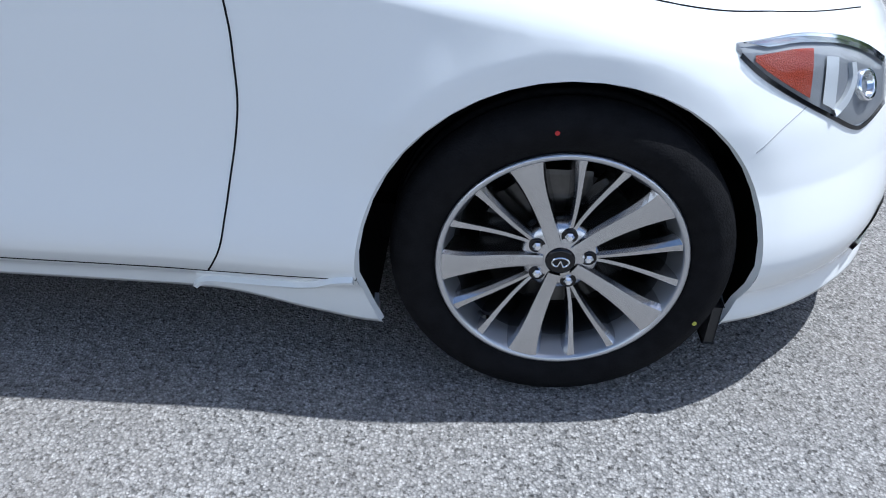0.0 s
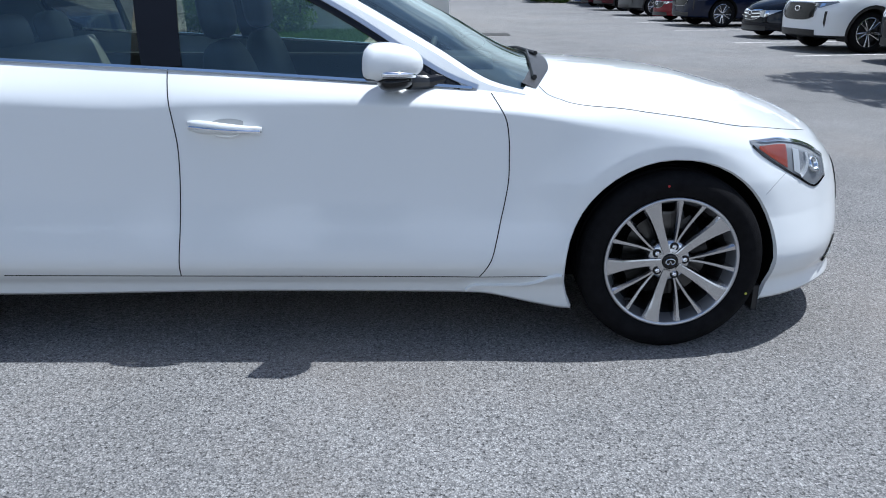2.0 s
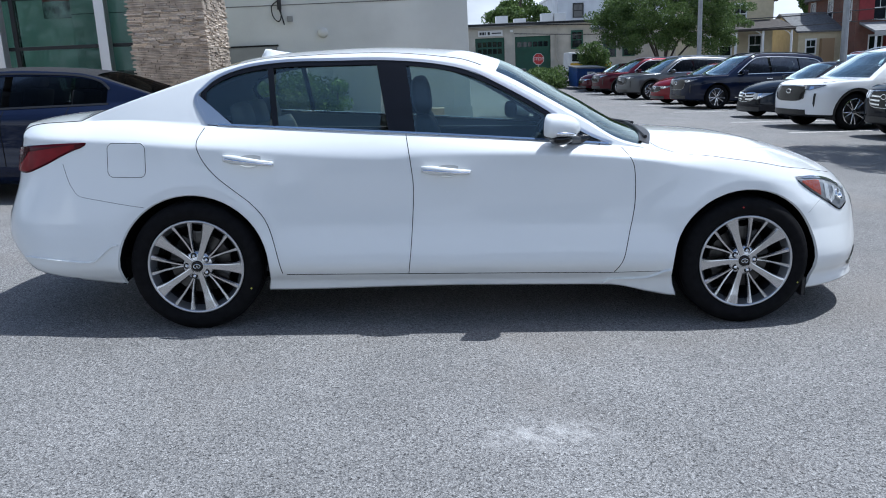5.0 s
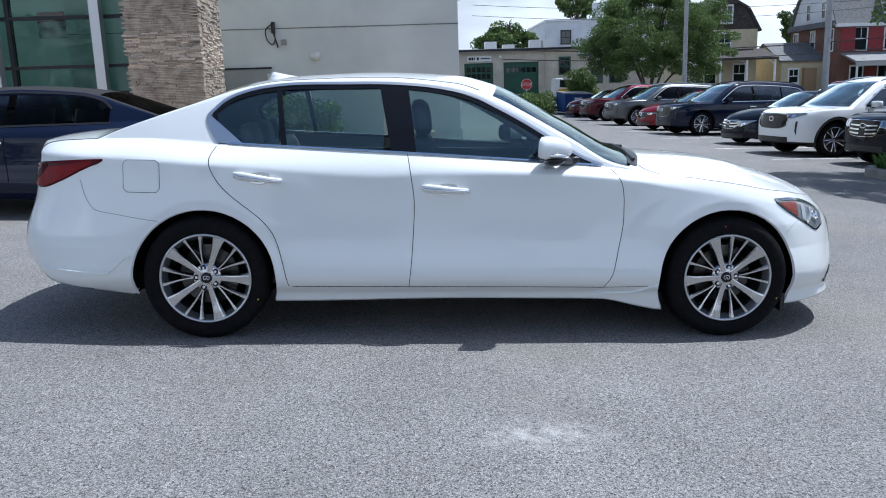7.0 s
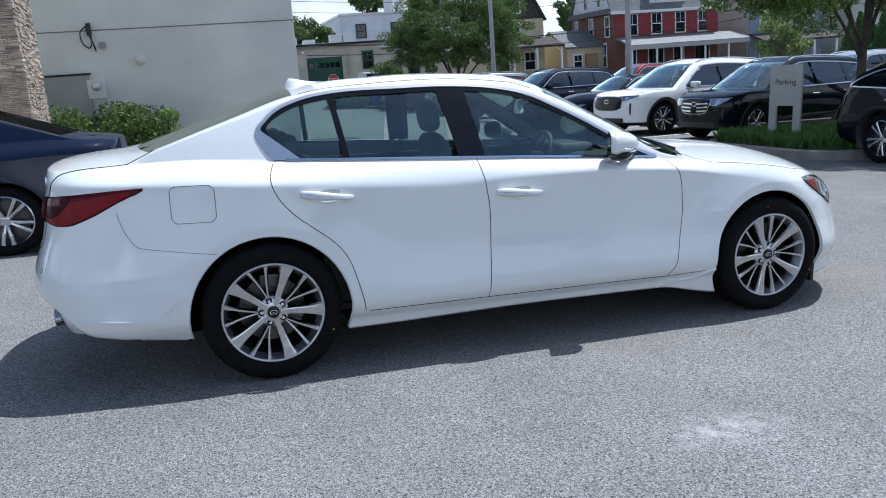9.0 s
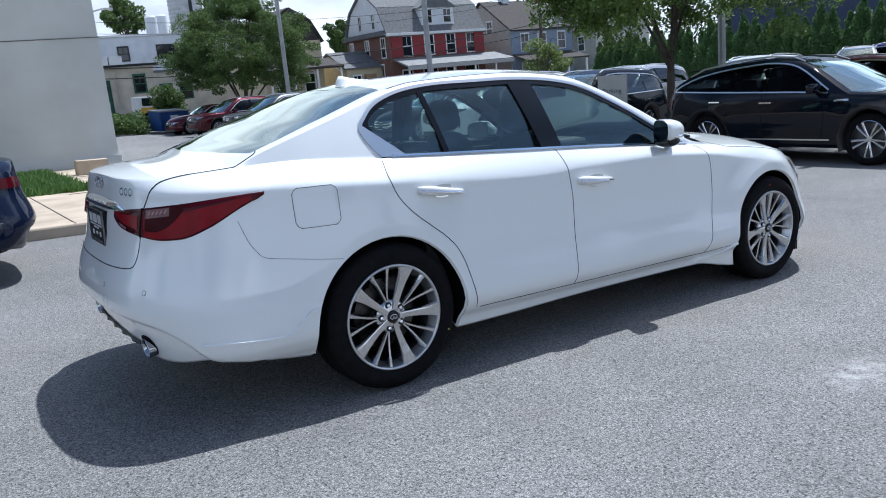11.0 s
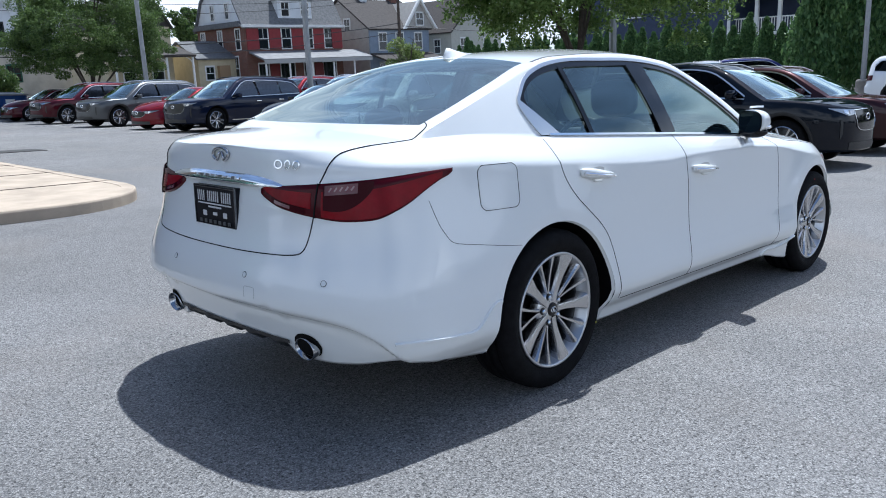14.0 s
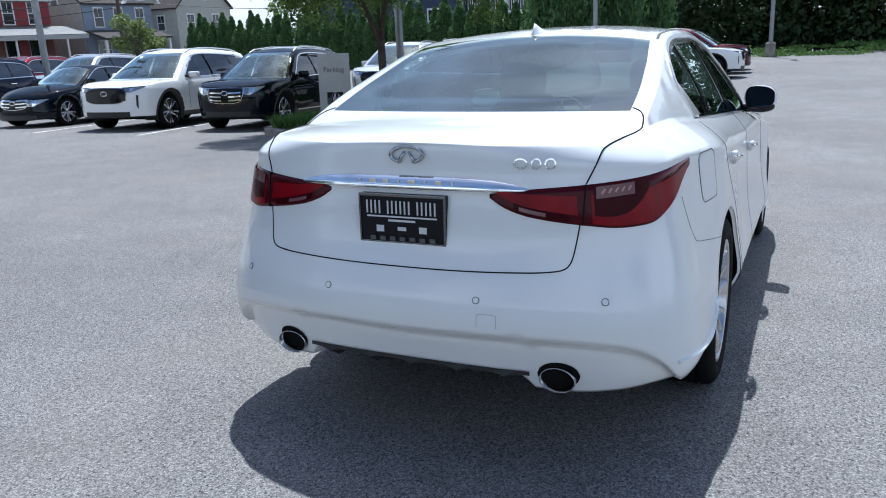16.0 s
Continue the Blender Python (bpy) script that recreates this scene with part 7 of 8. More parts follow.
tagged(leaves("grass_verge", cl, 120, 0.16, M_GRASS, None, 32, squash=0.12), "grass verge at the far edge of the lot", "grass", kind="stuff")


def grass_bed(name, x0, x1, y0, y1, z, n, h, seed, label, inside=None):
    rg = np.random.default_rng(seed)
    p = np.stack([rg.uniform(x0, x1, n), rg.uniform(y0, y1, n), np.full(n, z)], axis=1)
    if inside is not None:
        p = p[[inside(a, b) for a, b, _ in p]]
    n = len(p)
    t = rg.normal(scale=0.45, size=(n, 3))
    t[:, 2] = 1.0
    hh = h * rg.uniform(0.5, 1.25, n)[:, None]
    s_ = rg.normal(size=(n, 3))
    s_[:, 2] = 0
    s_ /= np.linalg.norm(s_, axis=1)[:, None]
    wd = h * 0.16
    vs = np.stack([p - s_ * wd, p + s_ * wd, p + t * hh], axis=1).reshape(-1, 3)
    me = bpy.data.meshes.new(name)
    me.vertices.add(3 * n)
    me.vertices.foreach_set("co", vs.ravel())
    me.loops.add(3 * n)
    me.loops.foreach_set("vertex_index", np.arange(3 * n))
    me.polygons.add(n)
    me.polygons.foreach_set("loop_start", np.arange(0, 3 * n, 3))
    me.update(calc_edges=True)
    me.materials.append(M_GRASS)
    tagged(new(name, me), label, "grass", kind="stuff")


grass_bed("island_grass", 7.45, 13.6, 5.2, 8.35, 0.155, 26000, 0.20, 3, "thick green liriope grass on the island", lambda a, b: (a > 8.1 or (8.2 - a) ** 2 + (max(abs(b - 6.75) - 0.8, 0)) ** 2 < 0.62) and a < 13.4)
grass_bed("walk_grass", -2.6, -0.75, 9.7, 14.8, 0.13, 9000, 0.13, 4, "patch of green grass in the concrete walk")
cl = [(rgw.uniform(-4.9, -2.5), rgw.uniform(14.2, 15.2), rgw.uniform(0.35, 0.95), rgw.uniform(0.35, 0.55)) for _ in range(20)]
sh = thing("shrub", "dark green shrubs at the foot of the grey wall", "shrub")
leaves("foliage", cl, 420, 0.10, M_LEAF, sh, 41)
part("stems", tube(bmesh.new(), [(-3.0, 14.8, 0.1), (-3.0, 14.8, 0.6)], 0.03, 6), M_BARK, sh)
sh = thing("shrub", "light green shrub with upright shoots by the grey wall", "shrub")
leaves("foliage", [(-2.25, 14.2, 0.5, 0.35), (-2.2, 14.2, 0.9, 0.22), (-2.4, 14.1, 0.35, 0.3)], 330, 0.09, M_LEAFLIGHT, sh, 42)
part("stems", tube(bmesh.new(), [(-2.25, 14.2, 0.1), (-2.25, 14.2, 0.8)], 0.02, 6), M_BARK, sh)
cl = [(rgw.uniform(6.3, 8.0), rgw.uniform(41.6, 45.5), ground_z(7, 43) + rgw.uniform(0.2, 0.85), rgw.uniform(0.45, 0.75)) for _ in range(26)]
sh = thing("shrub", "green hedge bank by the garage drive", "shrub")
leaves("foliage", cl, 420, 0.16, M_LEAF, sh, 43)
part("stems", tube(bmesh.new(), [(7, 45, ground_z(7, 45)), (7, 45, ground_z(7, 45) + 0.7)], 0.05, 6), M_BARK, sh)

cl = [(rgw.uniform(10.2, 11.6), rgw.uniform(46.5, 48.0), ground_z(11, 47) + rgw.uniform(0.4, 2.3), rgw.uniform(0.4, 0.65)) for _ in range(22)]
sh = thing("shrub", "tall loose green shrub beside the garage drive", "shrub")
leaves("foliage", cl, 260, 0.16, M_LEAF, sh, 44)
part("stems", tube(bmesh.new(), [(11, 47, ground_z(11, 47)), (11, 47, ground_z(11, 47) + 1.6)], 0.05, 6), M_BARK, sh)

# ---- buildings ----
M_STUCCO = mat("grey_stucco", (0.66, 0.67, 0.64), rough=0.92, vary=0.10, scale=0.8, bump=0.4, bump_scale=60, fine=0.15)
M_SEAM = mat("stucco_joint", (0.16, 0.155, 0.15), rough=0.95)
M_STONE = mat("ledgestone", (0.56, 0.48, 0.40), rough=0.9, vary=0.40, scale=5, bump=0.7, bump_scale=30, rnd=0.34, fine=0.25)
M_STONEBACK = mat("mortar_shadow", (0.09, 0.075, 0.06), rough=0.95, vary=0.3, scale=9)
M_FRAME = mat("dark_anodised_frame", (0.02, 0.022, 0.024), rough=0.4, metal=0.5)
M_ALU = mat("silver_mullion", (0.55, 0.56, 0.58), rough=0.35, metal=0.6)
M_SHOPGLASS = glass_mat("showroom_glass", (0.60, 0.74, 0.70), 0.62)
M_INWALL = mat("showroom_wall", (0.72, 0.75, 0.69), rough=0.8, vary=0.1, scale=1)
M_INFLOOR = mat("showroom_floor", (0.16, 0.15, 0.14), rough=0.3, vary=0.2, scale=2)

wall = thing("showroom_building", "grey stucco showroom with glass front and stone pier", "building")
part("wall", one_box((-9.0, 15.95, -0.2), (0.94, 16.35, 7.0), 0.02), M_STUCCO, wall, "plain grey stucco wall")
part("wall", one_box((0.54, 16.35, -0.2), (0.94, 34.0, 7.0), 0.02), M_STUCCO, wall)
part("wall_joint", one_box((-9.0, 15.935, 2.965), (0.945, 15.951, 2.985)), M_SEAM, wall)
part("wall_base", one_box((-4.3, 15.90, -0.1), (0.98, 15.951, 0.28), 0.01), M_STUCCO, wall)
part("roof", one_box((-16.0, 15.9, 7.0), (1.1, 34.0, 7.35), 0.04), M_STUCCO, wall)
part("roof", one_box((-16.0, 12.2, 7.0), (-5.9, 15.895, 7.35), 0.04), M_STUCCO, wall)
part("service_door", one_box((-5.6, 15.88, 0.1), (-3.95, 15.951, 1.98), 0.015), mat("grey_service_panel", (0.30, 0.30, 0.285), rough=0.7, vary=0.08, scale=2), wall, "flat grey service door")
part("door_edge", one_box((-5.6, 15.86, 1.98), (-3.90, 15.951, 2.02)), M_FRAME, wall)
lamp = lathe([(0.0, -0.16), (0.06, -0.155), (0.105, -0.12), (0.125, -0.06), (0.13, 0.0)], 24)
bmesh.ops.translate(lamp, verts=lamp.verts, vec=(-2.75, 15.95, 2.26))
part("wall_lamp", lamp, mat("frosted_lamp_globe", (0.62, 0.62, 0.58), rough=0.35), wall, "round frosted wall lamp", smooth=True)
part("junction_box", one_box((-3.62, 15.87, 2.56), (-3.48, 15.951, 2.70), 0.02), mat("weathered_box", (0.26, 0.26, 0.25), rough=0.7), wall)
bm = bmesh.new()
tube(bm, smooth_line([(-3.80, 15.92, 3.10), (-3.98, 15.90, 2.95), (-3.96, 15.90, 2.70), (-3.83, 15.90, 2.58), (-3.76, 15.91, 2.75), (-3.80, 15.92, 3.05)], 6), 0.014, 6)
box(bm, (-3.84, 15.86, 2.86), (-3.74, 15.95, 3.14), 0.02)
tube(bm, [(-3.79, 15.90, 2.86), (-3.72, 15.85, 2.62), (-3.70, 15.90, 2.5)], 0.018, 6)
part("cable_coil", bm, M_BLACKTRIM, wall, "looped black cable on a bracket")
part("meter_box", one_box((-4.02, 15.86, 1.42), (-3.62, 15.951, 1.86), 0.02), M_STUCCO, wall)
bm = lathe([(0.0, -0.12), (0.08, -0.11), (0.10, -0.05), (0.10, 0.0)], 20)
bmesh.ops.translate(bm, verts=bm.verts, vec=(-3.82, 15.87, 1.70))
part("meter_dial", bm, M_ALU, wall, smooth=True)
part("security_camera", tube(bmesh.new(), [(0.94, 16.0, 3.55), (1.18, 15.95, 3.60), (1.32, 15.8, 3.56)], [0.02, 0.02, 0.04], 8), M_ALU, wall)
# glass front, left of the stone pier
GX0, GX1, GY = -14.0, -5.9, 12.3
part("interior_wall", one_box((-14.5, 16.6, 0), (-5.0, 16.8, 6.8)), M_INWALL, wall)
part("interior_wall", one_box((-5.95, 12.6, 0), (-5.75, 16.6, 6.8)), M_INWALL, wall)
part("interior_floor", one_box((-14.5, 12.3, 0.0), (-5.8, 16.6, 0.14)), M_INFLOOR, wall)
part("interior_ceiling", one_box((-14.5, 12.3, 6.7), (-5.8, 16.6, 6.9)), M_INWALL, wall)
# unseen west side: sill and glazing added so daylight brightens the interior
part("interior_wall", one_box((-14.7, 12.3, 0), (-14.5, 16.8, 0.6)), M_INWALL, wall)
part("pane", one_box((-14.62, 12.4, 0.6), (-14.60, 16.6, 6.7)), M_SHOPGLASS, wall)
for i, x in enumerate((-13.4, -11.0, -8.65, -6.12)):
    part("mullion", one_box((x - 0.045, GY - 0.06, 0.13), (x + 0.045, GY + 0.10, 6.9), 0.008), M_FRAME, wall)
for z in (0.18, 2.03, 3.03, 4.4, 5.7):
    part("transom", one_box((GX0, GY - 0.055, z - 0.035), (GX1, GY + 0.095, z + 0.035), 0.006), M_FRAME, wall)
for x0, x1 in ((-13.35, -11.05), (-10.95, -8.70), (-8.60, -6.17)):
    for z0, z1 in ((0.22, 1.99), (2.07, 2.99), (3.07, 4.36), (4.44, 5.66)):
        pn = part("pane", one_box((x0, GY, z0), (x1, GY + 0.012, z1)), M_SHOPGLASS, wall)
part("glass_pier", one_box((-6.86, GY - 0.34, 0.13), (-6.66, GY - 0.10, 6.9), 0.012), M_ALU, wall, "silver metal fin before the glass")
part("glass_pier", one_box((-9.0, GY - 0.34, 0.13), (-8.80, GY - 0.10, 6.9), 0.012), M_ALU, wall)
picture = part("wall_picture", one_box((-9.95, 16.53, 2.94), (-9.21, 16.59, 3.61), 0.01), mat("abstract_picture", (0.50, 0.48, 0.48), rough=0.6, vary=0.5, second=(0.14, 0.12, 0.13), scale=5), wall, "red and grey picture hung in the showroom")
part("red_field", one_box((-9.93, 16.522, 3.36), (-9.23, 16.531, 3.59), 0.002), mat("picture_red", (0.38, 0.035, 0.03), rough=0.6, vary=0.3, scale=6), picture)
desk = thing("desk", "dark desk inside the showroom", "desk")
part("desktop", one_box((-10.2, 13.6, 0.80), (-7.6, 14.3, 0.86), 0.01), M_DASH, desk)
part("desk_front", one_box((-10.1, 13.7, 0.14), (-7.7, 13.75, 0.80), 0.005), M_DASH, desk)
for x, y in ((-9.6, 14.7), (-8.2, 14.7), (-7.0, 13.6)):
    ch = thing("office_chair", "dark office chair in the showroom", "chair", pose(x, y, 0.14), "showroom chairs")
    part("seat", one_box((-0.25, -0.25, 0.42), (0.25, 0.25, 0.50), 0.03), M_SEAT, ch)
    part("backrest", one_box((-0.24, 0.20, 0.5), (0.24, 0.27, 1.15), 0.03), M_SEAT, ch)
    part("column", tube(bmesh.new(), [(0, 0, 0), (0, 0, 0.42)], 0.04, 8), M_FRAME, ch)
# drain cover beside the walk
part_ob = part("drain_cover", one_box((1.3, 16.3, 0.0), (2.5, 17.1, 0.012 + ground_z(2, 16.7)), 0.004), mat("cast_iron", (0.05, 0.048, 0.045), rough=0.7, metal=0.5, bump=0.5, bump_scale=60))
tagged(part_ob, "dark iron drain cover set in the asphalt", "drain cover")
bl = part("concrete_block", one_box((-0.35, 13.4, 0.13), (0.25, 13.75, 0.42), 0.02), M_CONC)
tagged(bl, "low tan concrete block at the wall's corner", "block")

# garage with green doors
M_GARWALL = mat("cream_render", (0.48, 0.45, 0.38), rough=0.9, vary=0.18, scale=1.2, bump=0.3, bump_scale=40)
M_GREEN = mat("dark_green_door", (0.012, 0.075, 0.045), rough=0.5, vary=0.25, scale=1.5)
M_DARKPANE = mat("dark_window_pane", (0.012, 0.016, 0.018), rough=0.08, coat=0.5)
M_WHITEWOOD = mat("white_painted_trim", (0.72, 0.72, 0.70), rough=0.6, vary=0.08, scale=3)
M_SHINGLE = mat("grey_slate_shingle", (0.16, 0.165, 0.17), rough=0.85, vary=0.3, scale=5, bump=0.5, bump_scale=20, fine=0.3)
M_DKSHINGLE = mat("brown_black_shingle", (0.055, 0.048, 0.044), rough=0.9, vary=0.35, scale=5, bump=0.5, bump_scale=20)


def brick_mat(name, c1, c2, mortar, scale=1.0):
    m = bpy.data.materials.new(name)
    m.use_nodes = True
    nt = m.node_tree
    b = nt.nodes["Principled BSDF"]
    b.inputs["Roughness"].default_value = 0.9
    tc = nt.nodes.new("ShaderNodeTexCoord")
    sp = nt.nodes.new("ShaderNodeSeparateXYZ")
    cb = nt.nodes.new("ShaderNodeCombineXYZ")
    ad = nt.nodes.new("ShaderNodeMath")
    nt.links.new(tc.outputs["Object"], sp.inputs["Vector"])
    nt.links.new(sp.outputs["X"], ad.inputs[0])
    nt.links.new(sp.outputs["Y"], ad.inputs[1])
    nt.links.new(ad.outputs["Value"], cb.inputs["X"])
    nt.links.new(sp.outputs["Z"], cb.inputs["Y"])
    bt = nt.nodes.new("ShaderNodeTexBrick")
    bt.inputs["Scale"].default_value = 1.0
    bt.inputs["Brick Width"].default_value = 0.22 * scale
    bt.inputs["Row Height"].default_value = 0.075 * scale
    bt.inputs["Mortar Size"].default_value = 0.010
    bt.inputs["Color1"].default_value, bt.inputs["Color2"].default_value, bt.inputs["Mortar"].default_value = (*c1, 1), (*c2, 1), (*mortar, 1)
    nt.links.new(cb.outputs["Vector"], bt.inputs["Vector"])
    no = nt.nodes.new("ShaderNodeTexNoise")
    no.inputs["Scale"].default_value = 1.1
    nt.links.new(tc.outputs["Object"], no.inputs["Vector"])
    mx = nt.nodes.new("ShaderNodeMixRGB")
    mx.blend_type = "MULTIPLY"
    mx.inputs["Fac"].default_value = 0.45
    nt.links.new(bt.outputs["Color"], mx.inputs["Color1"])
    nt.links.new(no.outputs["Fac"], mx.inputs["Color2"])
    nt.links.new(mx.outputs["Color"], b.inputs["Base Color"])
    return m


M_BRICK = brick_mat("red_brown_brick", (0.24, 0.095, 0.065), (0.18, 0.07, 0.05), (0.20, 0.15, 0.12))


def window(parent, x, y, z, w_, h_, face, frame_mat=None, cross=True, name="window"):
    """A sash window: casing proud of the wall, panes set back. face: s, w, n or e."""
    rot = {"s": 0, "e": 90, "n": 180, "w": -90}[face]
    m = pose(x, y, z, 0, 0, rot)
    bm = bmesh.new()
    t = 0.10
    for lo, hi in (((-w_ / 2 - t, -0.06, -h_ / 2 - t), (w_ / 2 + t, 0.05, -h_ / 2)), ((-w_ / 2 - t, -0.06, h_ / 2), (w_ / 2 + t, 0.05, h_ / 2 + t * 1.4)), ((-w_ / 2 - t, -0.06, -h_ / 2), (-w_ / 2, 0.05, h_ / 2)), ((w_ / 2, -0.06, -h_ / 2), (w_ / 2 + t, 0.05, h_ / 2))):
        box(bm, lo, hi, 0, m)
    if cross:
        box(bm, (-w_ / 2, -0.035, -0.035), (w_ / 2, 0.03, 0.035), 0, m)
        box(bm, (-0.02, -0.03, 0.035), (0.02, 0.03, h_ / 2), 0, m)
    wn = part(name, bm, frame_mat or M_WHITEWOOD, parent)
    part("pane", one_box((-w_ / 2, -0.012, -h_ / 2), (w_ / 2, 0.04, h_ / 2), 0, m), M_DARKPANE, wn)
    return wn


def prism(bm, profile, a0, a1, axis="x"):
    """Sweeps a profile of (b, z) pairs along an axis from a0 to a1, with closed ends."""
    r = []
    for a in (a0, a1):
        r.append([bm.verts.new((a, b, z) if axis == "x" else (b, a, z)) for b, z in profile])
    n = len(profile)
    for i in range(n):
        bm.faces.new((r[0][i], r[0][(i + 1) % n], r[1][(i + 1) % n], r[1][i]))
    bm.faces.new(r[0][::-1])
    bm.faces.new(r[1])
    bmesh.ops.recalc_face_normals(bm, faces=bm.faces)
    return bm


G = 1.05
gar = thing("garage_building", "low cream garage with two dark green overhead doors", "building")
for x0, x1 in ((-12.0, 3.72), (5.88, 6.66), (9.30, 12.3)):
    part("wall", one_box((x0, 55.0, G - 1.2), (x1, 55.4, 4.25), 0.02), M_GARWALL, gar)
for x0, x1 in ((3.72, 5.88), (6.66, 9.30)):
    part("wall", one_box((x0, 55.0, 3.5), (x1, 55.4, 4.25)), M_GARWALL, gar)
    door = part("garage_door", one_box((x0, 55.15, G - 0.3), (x1, 55.25, 3.5)), M_GREEN, gar, "dark green panelled overhead door")
    for k in range(1, 4):
        part("door_rail", one_box((x0, 55.13, G + 0.62 * k - 0.02), (x1, 55.15, G + 0.62 * k + 0.02)), M_GREEN, door)
    nlite = 5 if x0 < 4 else 6
    for k in range(nlite):
        for zz in (2.35, 2.85) if x0 < 4 else (2.75,):
            xa = x0 + 0.15 + (x1 - x0 - 0.3) * k / nlite
            part("door_light", one_box((xa + 0.03, 55.125, zz), (xa + (x1 - x0 - 0.3) / nlite - 0.05, 55.15, zz + 0.36)), M_DARKPANE, door)
part("wall", one_box((12.0, 55.4, G - 1.2), (12.3, 66.0, 4.25)), M_GARWALL, gar)
part("roof", one_box((-12.3, 54.6, 4.25), (12.6, 66.0, 4.50), 0.03), mat("pale_flat_roof", (0.34, 0.34, 0.33), rough=0.85, vary=0.2, scale=1), gar)
part("roof_edge", one_box((-12.3, 54.52, 4.32), (12.6, 54.6, 4.46)), M_FRAME, gar)
window(gar, 11.25, 55.0, 3.1, 0.7, 1.1, "s", M_GREEN)
part("downpipe", tube(bmesh.new(), [(9.75, 54.93, 4.2), (9.75, 54.93, 1.8), (9.9, 54.9, 1.6)], 0.05, 6), M_GARWALL, gar)
part("floodlight", one_box((6.3, 54.75, 3.85), (6.5, 55.0, 4.0), 0.03), M_WHITEWOOD, gar)
for x, h_ in ((5.6, 0.7), (7.0, 0.45), (9.1, 0.75), (10.1, 0.75)):
    part("roof_unit", one_box((x, 58.0, 4.5), (x + 0.9, 58.9, 4.5 + h_), 0.03), M_ALU, gar)
sg_ = part("sign_board", one_box((3.95, 54.93, 3.62), (5.75, 54.99, 4.02), 0.01), M_WHITEWOOD, gar, "white sign board with worn dark lettering")
bm = bmesh.new()
for k, wd in enumerate((0.16, 0.16, 0.06, 0.16)):
    part("sign_bar", one_box((4.05 + 0.2 * k, 54.915, 3.72), (4.05 + 0.2 * k + wd, 54.932, 3.92)), M_FRAME, sg_)
box(bm, (4.95, 54.915, 3.78), (5.65, 54.932, 3.86))
part("sign_print", bm, M_FRAME, sg_)
stp = thing("stop_sign", "red octagonal stop sign on a post", "sign", pose(7.75, 50.5, ground_z(7.75, 50.5)))
oct_ = [(0.375 / math.cos(radians(22.5)) * math.cos(radians(22.5 + 45 * i)), 0.375 / math.cos(radians(22.5)) * math.sin(radians(22.5 + 45 * i))) for i in range(8)]
zc_ = 1.85 - ground_z(7.75, 50.5)
part("sign_rim", prism(bmesh.new(), [(a, b + zc_) for a, b in oct_], -0.004, 0.006, "y"), M_WHITEWOOD, stp)
part("sign_face", prism(bmesh.new(), [(a * 0.93, b * 0.93 + zc_) for a, b in oct_], -0.008, 0.0, "y"), mat("sign_red", (0.45, 0.02, 0.02), rough=0.4), stp)
plane_text("STOP", 0.30, M_WHITEWOOD, pose(0, -0.010, zc_, 90, 0, 0), stp)
part("post", tube(bmesh.new(), [(0, 0.02, -0.3), (0, 0.02, zc_ + 0.3)], 0.03, 6), M_ALU, stp)
dump = thing("dumpster", "blue steel dumpster with a grey lid", "dumpster", pose(9.3, 41.7, ground_z(9.3, 41.7), 0, 0, 6) @ Matrix.Diagonal((0.88, 0.9, 1.0, 1)))
M_DUMP = mat("blue_dumpster_paint", (0.012, 0.055, 0.22), rough=0.5, vary=0.25, scale=2)
part("bin", prism(bmesh.new(), [(-0.7, 0.12), (0.75, 0.12), (0.95, 1.25), (-0.9, 1.15)], -0.95, 0.95, "x"), M_DUMP, dump)
for x in (-0.9, -0.3, 0.3, 0.9):
    part("rib", one_box((x - 0.04, -0.93, 0.15), (x + 0.04, -0.72, 1.12)), M_DUMP, dump)
part("lid", one_box((-1.0, -1.0, 1.17), (1.0, 1.0, 1.24), 0.02, pose(0, 0, 0.02, 3, 0, 0)), mat("grey_bin_lid", (0.2, 0.2, 0.2), rough=0.6), dump)
part("notice", one_box((-0.3, -0.90, 0.65), (0.35, -0.86, 0.95)), M_WHITEWOOD, dump)
trk = thing("utility_vehicle", "yellow and white work vehicle beside the garage", "vehicle", pose(11.2, 51.0, ground_z(11.2, 51.0)))
part("body", one_box((-1.3, -0.9, 0.4), (1.5, 0.9, 1.0), 0.08), mat("work_yellow", (0.55, 0.32, 0.02), rough=0.5), trk)
part("cab", one_box((-1.5, -0.85, 0.4), (-0.3, 0.85, 1.7), 0.12), M_WHITEWOOD, trk)
part("windscreen", one_box((-1.2, -0.87, 1.1), (-0.45, 0.87, 1.6), 0.03), M_DARKPANE, trk)
for x in (-0.9, 1.0):
    for y in (-0.85, 0.85):
        bm = lathe([(0.0, -0.1), (0.30, -0.1), (0.34, -0.06), (0.34, 0.06), (0.30, 0.1), (0.0, 0.1)], 20)
        bmesh.ops.translate(bm, verts=bm.verts, vec=(x, y, 0.34))
        part("wheel", bm, M_RUBBER, trk)

# white works and silos far off
wk = thing("white_works", "white boxy works building behind the garage", "building")
M_WHITEWALL = mat("white_render", (0.66, 0.68, 0.70), rough=0.85, vary=0.1, scale=1)
part("wall", one_box((13.7, 78.0, 0), (21.8, 90.0, 8.6), 0.03), M_WHITEWALL, wk)
part("roof_edge", one_box((13.6, 77.9, 8.6), (21.9, 90.1, 8.8)), M_ALU, wk)
part("annexe", one_box((14.0, 71.0, 0), (24.5, 77.9, 4.8), 0.03), M_GARWALL, wk)
part("annexe_roof", one_box((13.8, 70.8, 4.8), (24.7, 77.9, 5.0)), M_SHINGLE, wk)
for x in (15.8, 19.5, 20.6):
    window(wk, x, 78.0, 7.0, 0.9, 1.2, "s", M_FRAME, name="window")
